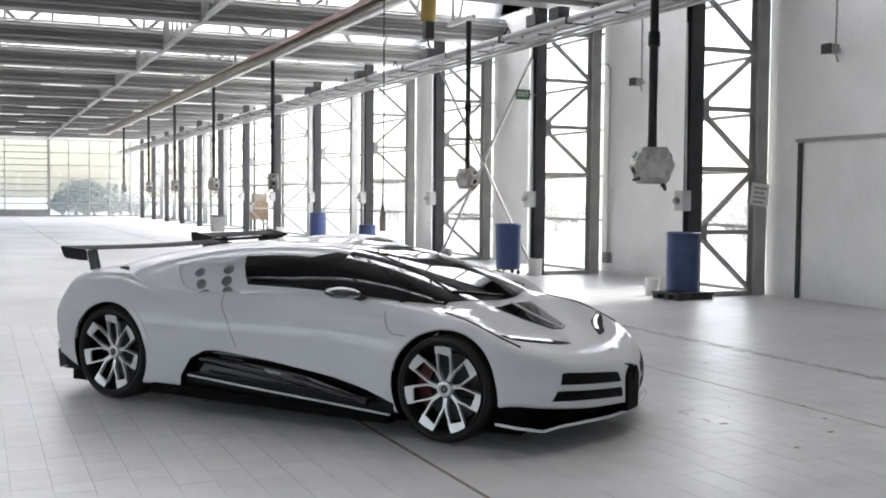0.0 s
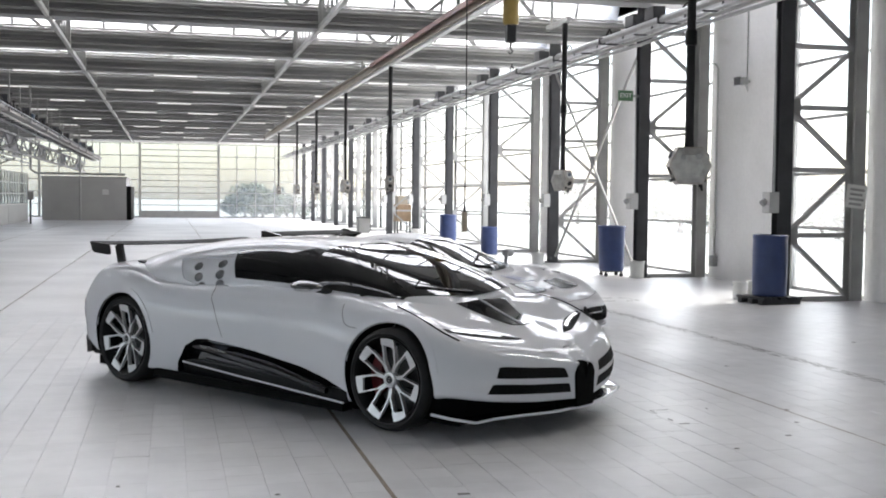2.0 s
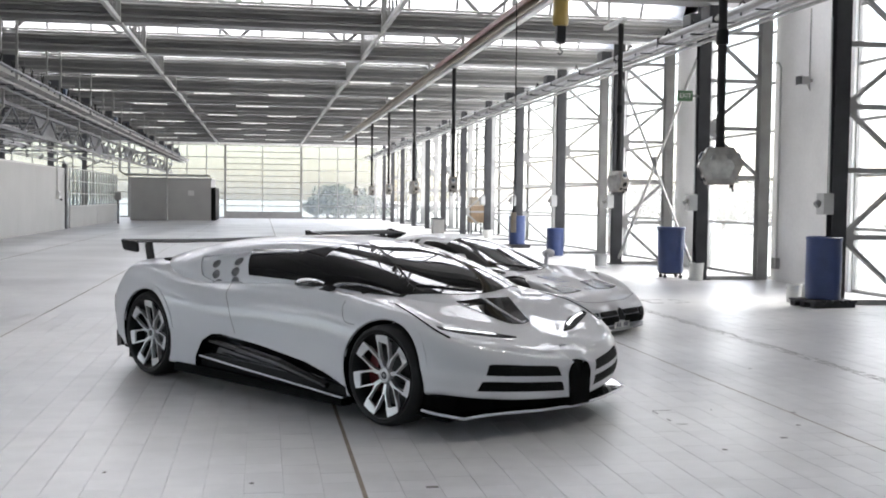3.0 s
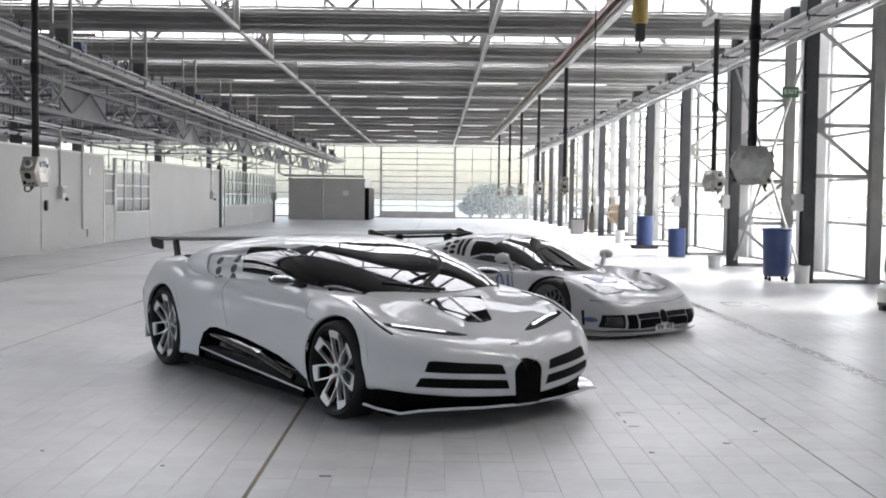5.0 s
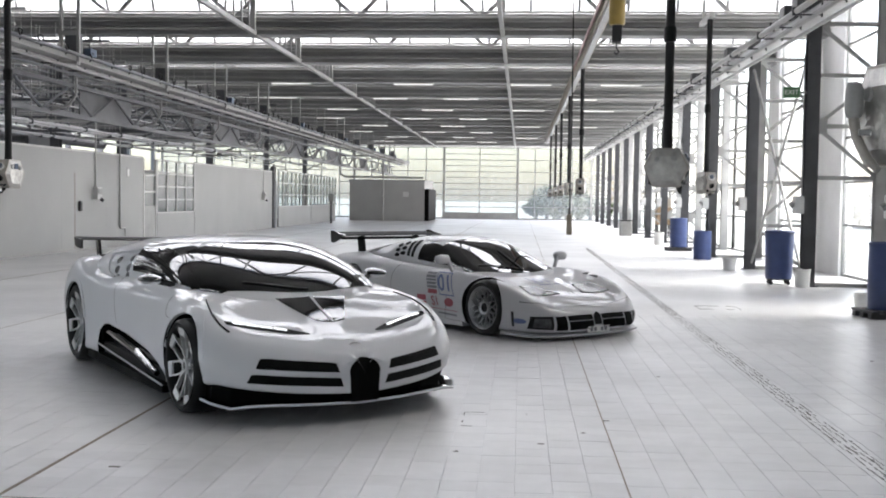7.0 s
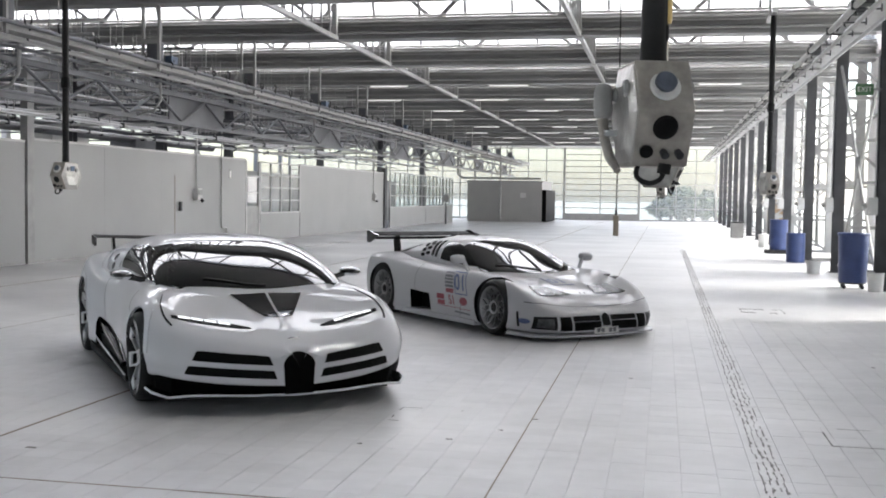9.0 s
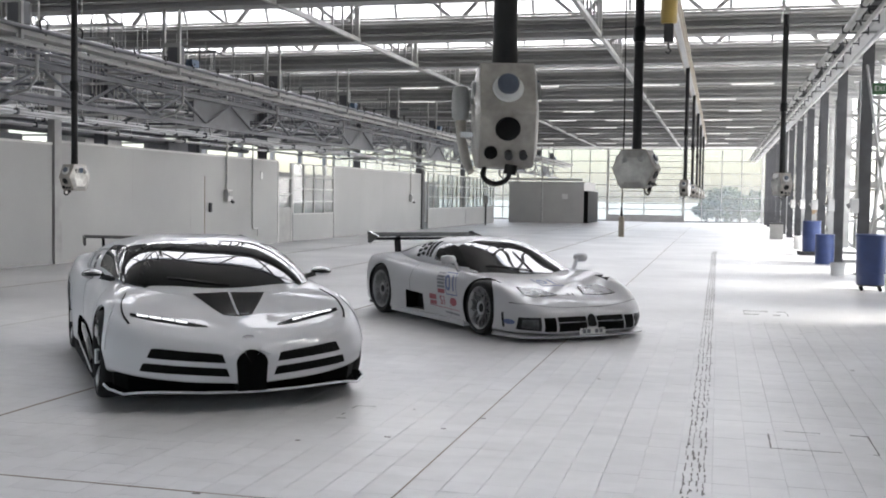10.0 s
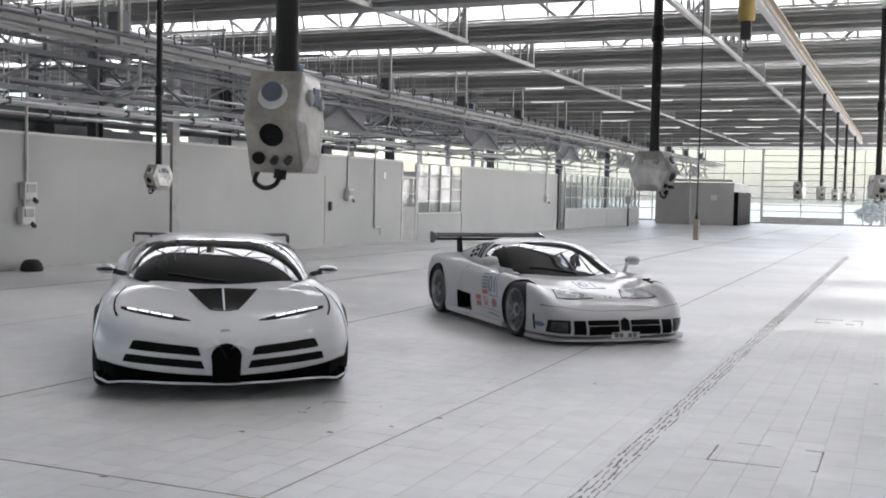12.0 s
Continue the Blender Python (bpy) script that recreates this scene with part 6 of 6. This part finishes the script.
part("arm", boxed(-0.03, 0.52, -0.03, 0.03, 4.52, 4.58), "grey", pend)
part("strain_relief", tube(bmesh.new(), [(0, 0, 1.235), (0, 0, 1.34)], [0.025, 0.012], 10), "rubber", pend)

# ---- drums, buckets and bins ----
def drum(x, y, a, base, wide=1.0, tall=1.0):
    d = thing("barrel", pose(x, y, -0.004, 0, 0, a) @ Matrix.Diagonal((wide, wide, tall, 1)), "blue plastic drum standing on " + {"dolly": "a wheeled dolly", "pallet": "a low dark pallet", "floor": "the bare floor"}[base], "barrel", "blue drums")
    z = 0.0 if base == "floor" else 0.11
    prof = [(0.10, z), (0.25, z), (0.262, z + 0.03), (0.255, z + 0.06), (0.262, z + 0.28), (0.265, z + 0.30), (0.262, z + 0.32), (0.262, z + 0.56), (0.265, z + 0.58), (0.262, z + 0.60), (0.258, z + 0.80), (0.266, z + 0.82), (0.266, z + 0.85), (0.25, z + 0.86), (0.245, z + 0.83), (0.05, z + 0.83)]
    if base == "dolly":
        prof = [(0.10, z), (0.225, z), (0.232, z + 0.02), (0.252, z + 0.80), (0.266, z + 0.81), (0.268, z + 0.835), (0.258, z + 0.85), (0.24, z + 0.845), (0.23, z + 0.75), (0.05, z + 0.74)]
    part("body", lathe(bmesh.new(), prof, 40), "blue", d, "", 35)
    if base == "dolly":
        part("dolly", lathe(bmesh.new(), [(0.05, 0.075), (0.22, 0.085), (0.22, 0.108), (0.05, 0.108)], 32), "steel", d, "", 35)
        for k in range(4):
            c, s = 0.21 * math.cos(k * math.pi / 2 + 0.7), 0.21 * math.sin(k * math.pi / 2 + 0.7)
            wheel_ = bmesh.new()
            lathe(wheel_, [(0.01, -0.012), (0.035, -0.012), (0.035, 0.012), (0.01, 0.012)], 16, "y")
            box(wheel_, -0.014, 0.014, -0.016, 0.016, 0.02, 0.052)
            bmesh.ops.translate(wheel_, verts=wheel_.verts, vec=(c, s, 0.036))
            part("caster", wheel_, "rubber", d)
    elif base == "pallet":
        for k in (-0.24, 0.0, 0.24):
            part("skid", boxed(-0.36, 0.36, k - 0.05, k + 0.05, 0.0, 0.07), "steel", d)
        for k in range(5):
            part("board", boxed(-0.36 + k * 0.155, -0.26 + k * 0.155, -0.33, 0.33, 0.072, 0.105), "steel", d)
    return d
drum(5.68, 13.63, 8, "pallet", 0.92)
drum(5.57, 19.0, 0, "dolly")
drum(5.55, 27.0, 20, "floor", 0.85, 0.84)
drum(5.6, 31.5, 5, "pallet", 0.95)
def bucket(x, y, r, h, material, label):
    b = thing("bucket", pose(x, y, -0.004), label, "bucket", "buckets")
    part("body", lathe(bmesh.new(), [(r * 0.1, 0), (r * 0.86, 0), (r * 0.95, h * 0.9), (r, h * 0.92), (r, h), (r * 0.93, h), (r * 0.84, 0.02), (r * 0.1, 0.02)], 28), material, b, "", 35)
    part("handle", tube(bmesh.new(), [(r, 0, h * 0.9), (r * 0.8, r * 0.6, h * 0.75), (0, r * 1.05, h * 0.62), (-r * 0.8, r * 0.6, h * 0.75), (-r, 0, h * 0.9)], 0.005, 6), "alloy", b)
bucket(5.56, 14.22, 0.115, 0.26, "white", "white plastic bucket on the floor beside a blue drum")
bucket(5.80, 14.25, 0.115, 0.27, "white", "white plastic bucket on the floor behind a blue drum")
bucket(5.84, 18.42, 0.14, 0.32, "white", "white plastic bucket beside a steel column")
bucket(5.42, 22.75, 0.15, 0.26, "lightpaint", "grey plastic bucket beside a steel column")
bucket(5.53, 35.4, 0.17, 0.42, "white", "white plastic bucket beside a steel column")
bn = thing("waste_bin", pose(5.3, 44.5, -0.004), "grey square waste bin by the windows", "bin")
part("bin", boxed(-0.25, 0.25, -0.25, 0.25, 0, 0.6, 0.03), "grey", bn)
part("lid", boxed(-0.27, 0.27, -0.27, 0.27, 0.602, 0.66, 0.02), "steel", bn)
cb = thing("tool_stand", pose(6.65, 43.0, -0.004) @ Matrix.Scale(1.15, 4), "brown wooden tool stand by the windows", "tool stand")
part("cabinet", boxed(-0.26, 0.26, -0.3, 0.3, 0.45, 1.05, 0.015), "wood", cb)
part("shelf", boxed(-0.22, 0.22, -0.25, 0.25, 1.054, 1.35, 0.02), "tan", cb)
for x in (-0.22, 0.22):
    for y in (-0.25, 0.25):
        part("leg", boxed(x - 0.025, x + 0.025, y - 0.025, y + 0.025, 0, 0.45), "steel", cb)

# ---- fittings on the columns and the east wall ----
def column_box(y, z):
    b = thing("socket_box", pose(5.84, y, z), "grey socket box bolted to a steel column", "socket box", "column socket boxes")
    q = part("box", boxed(-0.16, 0.0, -0.10, 0.10, -0.15, 0.15, 0.015), "lightpaint", b)
    part("cap", tube(bmesh.new(), [(-0.16, 0, 0.02), (-0.22, 0, -0.02)], 0.05, 12), "grey", q)
    part("conduit", tube(bmesh.new(), [(-0.03, 0, 0.14), (-0.03, 0, 0.5), (-0.03, 0.03, 2.6)], 0.016, 8), "galv", b)
for k in range(7):
    column_box(YC + k * PC - 0.02, 1.42)
ex = thing("exit_sign", pose(5.58, 18.5, 3.36), "green exit sign with white letters on a bracket", "sign")
sgn = part("plate", boxed(-0.145, 0.145, -0.015, 0.015, -0.095, 0.095, 0.005), "green", ex)
letters(sgn, "EXIT", 0.115, pose(0, -0.017, 0, 90, 0, 0), "white", "lettering", "white letters EXIT")
part("bracket", boxed(0.145, 0.262, -0.01, 0.01, -0.02, 0.02), "grey", ex)
def flood(y, z):
    f = thing("flood_lamp", pose(XW, y, z) @ Matrix.Scale(0.78, 4), "grey wall flood lamp with a looped cable", "wall lamp", "wall lamps")
    hd = part("head", boxed(-0.30, -0.10, -0.11, 0.11, -0.08, 0.08, 0.02), "grey", f)
    part("visor", boxed(-0.33, -0.30, -0.12, 0.12, -0.09, 0.09, 0.004), "steel", hd)
    part("arm", boxed(-0.10, 0.0, -0.03, 0.03, -0.03, 0.03), "grey", f)
    part("cable", tube(bmesh.new(), [(-0.02, 0.08, 1.6), (-0.02, 0.08, -0.05), (-0.03, 0.04, -0.20), (-0.05, -0.02, -0.22), (-0.12, -0.02, -0.08)], 0.012, 8), "grey", f, "", 40)
flood(12.4, 3.55)
flood(17.2, 3.55)
pn = thing("paper_notice", pose(7.10, 13.692, 1.52, 0, 6, 0), "torn white paper notice taped to a post", "notice")
part("sheet", boxed(-0.17, 0.17, 0, 0.006, -0.17, 0.17), "white", pn)
for i in range(4):
    part("print_bar", boxed(-0.12, 0.12 - 0.03 * (i % 2), -0.003, -0.0005, 0.08 - i * 0.07, 0.115 - i * 0.07), "grey", pn)
cd = thing("wall_conduit", pose(XW, 18.28, 0), "grey conduit with a socket on the wall", "conduit")
part("pipe", tube(bmesh.new(), [(-0.03, 0, 0.35), (-0.03, 0, 3.9), (-0.03, 0.1, 4.0), (-0.03, 0.6, 4.05)], 0.018, 8), "lightpaint", cd, "", 40)
part("box", boxed(-0.09, -0.002, -0.09, 0.09, 0.22, 0.42, 0.01), "grey", cd)
xb = thing("cross_brace", pose(5.95, 0, 0), "crossed steel rods bracing two columns", "brace", "", "structure")
ya, yb = YC + PC + 0.14, YC + 2 * PC - 0.14
part("rod", tube(bmesh.new(), [(0.02, ya, 4.3), (0.02, yb, 0.15)], 0.028, 8), "grey", xb)
part("rod", tube(bmesh.new(), [(-0.04, ya, 0.15), (-0.04, yb, 4.3)], 0.028, 8), "grey", xb)
part("joint_plate", boxed(-0.02, -0.005, (ya + yb) / 2 - 0.12, (ya + yb) / 2 + 0.12, 2.1, 2.35), "grey", xb)

# ---- marks in the floor ----
def marks(name, label, quads, material):
    bm = bmesh.new()
    for x0, x1, y0, y1 in quads:
        box(bm, x0, x1, y0, y1, -0.003, 0.0012)
    return tagged(part(name, bm, material), label, "floor mark", "", "structure")
for x, w in ((-1.52, 0.011), (1.52, 0.004), (-4.56, 0.004), (-7.6, 0.004)):
    marks("floor_seam", "dark expansion joint in the tiled floor", [(x - w, x + w, YB, YF - 0.2)], "joint")
marks("floor_seam", "dark expansion joint across the tiled floor", [(-9, 7.2, 4.37, 4.38), ], "joint")
rng = random.Random(4)
dash = []
y = 1.5
while y < 32:
    l = rng.uniform(0.06, 0.17)
    for dx in (-0.060, -0.024, 0.012, 0.044):
        if rng.random() < 0.9:
            x = 2.95 + dx + rng.uniform(-0.007, 0.007)
            w = rng.uniform(0.004, 0.010)
            a = y + rng.uniform(-0.03, 0.03)
            dash.append((x, x + w, a, a + l * rng.uniform(0.6, 1.0)))
            if rng.random() < 0.3:
                dash.append((x + 0.5 * w, x + 1.9 * w, a + 0.2 * l, a + 0.5 * l))
    y += l + rng.uniform(0.0, 0.015)
tagged(marks("worn_track", "line of worn dark dashes in the floor", dash, "worn"), kind="stuff")
def outline(x0, x1, y0, y1, keep):
    q = []
    for a, b, horizontal, c in ((x0, x1, True, y0), (x0, x1, True, y1), (y0, y1, False, x0), (y0, y1, False, x1)):
        t = a
        while t < b:
            l = rng.uniform(0.03, 0.10)
            if rng.random() < keep:
                w = rng.uniform(0.002, 0.006)
                q.append((t, min(t + l, b), c - w, c + w) if horizontal else (c - w, c + w, t, min(t + l, b)))
            t += l + 0.01
    return q
marks("floor_hatch", "dark outline of a small hatch in the floor", outline(3.38, 3.99, 6.26, 6.78, 0.62), "worn")
marks("floor_hatch", "dark outline of a small hatch in the floor", outline(3.40, 3.95, 14.2, 14.65, 0.65), "worn")
marks("floor_hatch", "broken dark outline of a small hatch in the floor", outline(0.60, 1.02, 6.28, 6.72, 0.5), "worn")
marks("floor_spot", "dark chip in a floor tile", [(-1.21, -1.15, 4.98, 5.01)], "worn")
marks("floor_spot", "dark chip in a floor tile", [(1.08, 1.12, 5.82, 5.845)], "worn")
marks("floor_spot", "dark chip in a floor tile", [(1.52, 1.56, 6.55, 6.575)], "worn")

for x, y, l in ((0.552, 4.34, 0.045), (1.355, 6.157, 0.03), (0.594, 5.571, 0.03), (-2.302, 8.209, 0.05), (-2.534, 8.638, 0.03), (-2.806, 5.46, 0.02), (-2.066, 5.158, 0.025), (2.1, 8.4, 0.03), (4.2, 9.6, 0.04), (3.6, 4.9, 0.025)):
    marks("floor_spot", "small dark chip in a floor tile", [(x, x + l, y, y + 0.018), (x + l * 0.3, x + l * 0.8, y + 0.018, y + 0.027)], "worn")

# ---- outside ----
bm = bmesh.new()
v = [bm.verts.new(p) for p in ((-900, -900, -0.26), (900, -900, -0.26), (900, 900, -0.26), (-900, 900, -0.26))]
bm.faces.new(v)
structure("ground", bm, "apron", "pale paved ground round the building", "ground")
def tree(x, y, h, seed, wide=0.36):
    rg = random.Random(seed)
    t = thing("tree", pose(x, y, -0.26), "leafy tree outside the windows in hazy light" if wide < 0.5 else "broad leafy bush outside the windows in hazy light", "tree" if wide < 0.5 else "bush", "trees outside" if wide < 0.5 else "bushes outside")
    bm = tube(bmesh.new(), [(0, 0, 0), (0.05, 0, h * 0.3), (0, 0.1, h * 0.6)], [0.16, 0.11, 0.05], 8)
    for k in range(5):
        a = k * 1.3 + rg.random()
        tube(bm, [(0.02, 0.02, h * (0.28 + 0.06 * k)), (math.cos(a) * h * 0.22, math.sin(a) * h * 0.22, h * (0.5 + 0.07 * k))], [0.06, 0.02], 6)
    part("trunk", bm, "bark", t)
    vs, fs = [], []
    for i in range(1500):
        d = Vector((rg.gauss(0, 1), rg.gauss(0, 1), rg.gauss(0, 1))).normalized()
        f = rg.random() ** 0.4
        lump = 0.75 + 0.35 * math.sin(3 * d.x + seed) * math.sin(2.5 * d.z + 4 * d.y)
        c = Vector((d.x * h * wide, d.y * h * wide, h * 0.58 + d.z * h * 0.42)) * 1.0
        c = Vector((c.x * f * lump, c.y * f * lump, h * 0.58 + (c.z - h * 0.58) * f * lump))
        u, w = Vector((rg.gauss(0, 1), rg.gauss(0, 1), rg.gauss(0, 1))).normalized(), Vector((rg.gauss(0, 1), rg.gauss(0, 1), rg.gauss(0, 1))).normalized()
        s = rg.uniform(0.12, 0.3)
        n = len(vs)
        vs += [c - u * s, c + w * s * 0.6, c + u * s, c - w * s * 0.6]
        fs.append((n, n + 1, n + 2, n + 3))
    me = bpy.data.meshes.new("crown")
    me.from_pydata(vs, [], fs)
    me.materials.append(M["leaf"])
    o = new("crown", me)
    o.parent = t
rg = random.Random(9)
for i in range(2, 11):
    tree(0.9 + i * 0.62 + rg.uniform(-0.2, 0.2), 84 + rg.uniform(-1.5, 4), rg.uniform(1.7, 2.5) if i != 4 else 3.0, i, 0.6)
for i in range(20):
    tree(27 + rg.uniform(-2.5, 2.5), 24 + i * 3.4 + rg.uniform(-0.8, 0.8), rg.uniform(1.9, 3.3), 20 + i, 0.85)

# ---- floor tiles near the cars ----
TS = 0.19
def tile_mesh():
    bm = bmesh.new()
    ax, cx, ay, cy = TS / 2 - 0.0005, TS / 2 - 0.0013, TS / 2 - 0.0001, TS / 2 - 0.0006
    lo = [bm.verts.new((x * ax, y * ay, -0.0035)) for x, y in ((-1, -1), (1, -1), (1, 1), (-1, 1))]
    hi = [bm.verts.new((x * cx, y * cy, 0.0)) for x, y in ((-1, -1), (1, -1), (1, 1), (-1, 1))]
    bm.faces.new(hi)
    for k in range(4):
        bm.faces.new((lo[k], lo[(k + 1) % 4], hi[(k + 1) % 4], hi[k]))
    return bm
tm = finish("tile", tile_mesh(), "tile")
floor = bpy.data.objects["floor"]
vs, fs = [], []
rt = random.Random(11)
base = [tuple(v.co) for v in tm.vertices]
faces = [tuple(p.vertices) for p in tm.polygons]
for i in range(-26, 36):
    for j in range(8, 70):
        x, y = (i + 0.5) * TS, (j + 0.5) * TS + (0.05 if (i // 2) % 3 == 0 else 0.0)
        dz = rt.uniform(-0.0007, 0.0002)
        x, y = x + rt.uniform(-0.0006, 0.0006), y + rt.uniform(-0.0006, 0.0006)
        if -1 <= i < 14 and 21 <= j < 41:
            o = new("tile", tm)
            o.parent, o.location = floor, (x, y, dz)
        else:
            n = len(vs)
            vs += [(x + p[0], y + p[1], p[2] + dz) for p in base]
            fs += [tuple(n + k for k in f) for f in faces]
me = bpy.data.meshes.new("floor_tiles")
me.from_pydata(vs, [], fs)
me.materials.append(M["tiles"])
tagged(new("floor_tiles", me), "pale grey square floor tiles with thin dark joints", "tiles", "", "stuff")
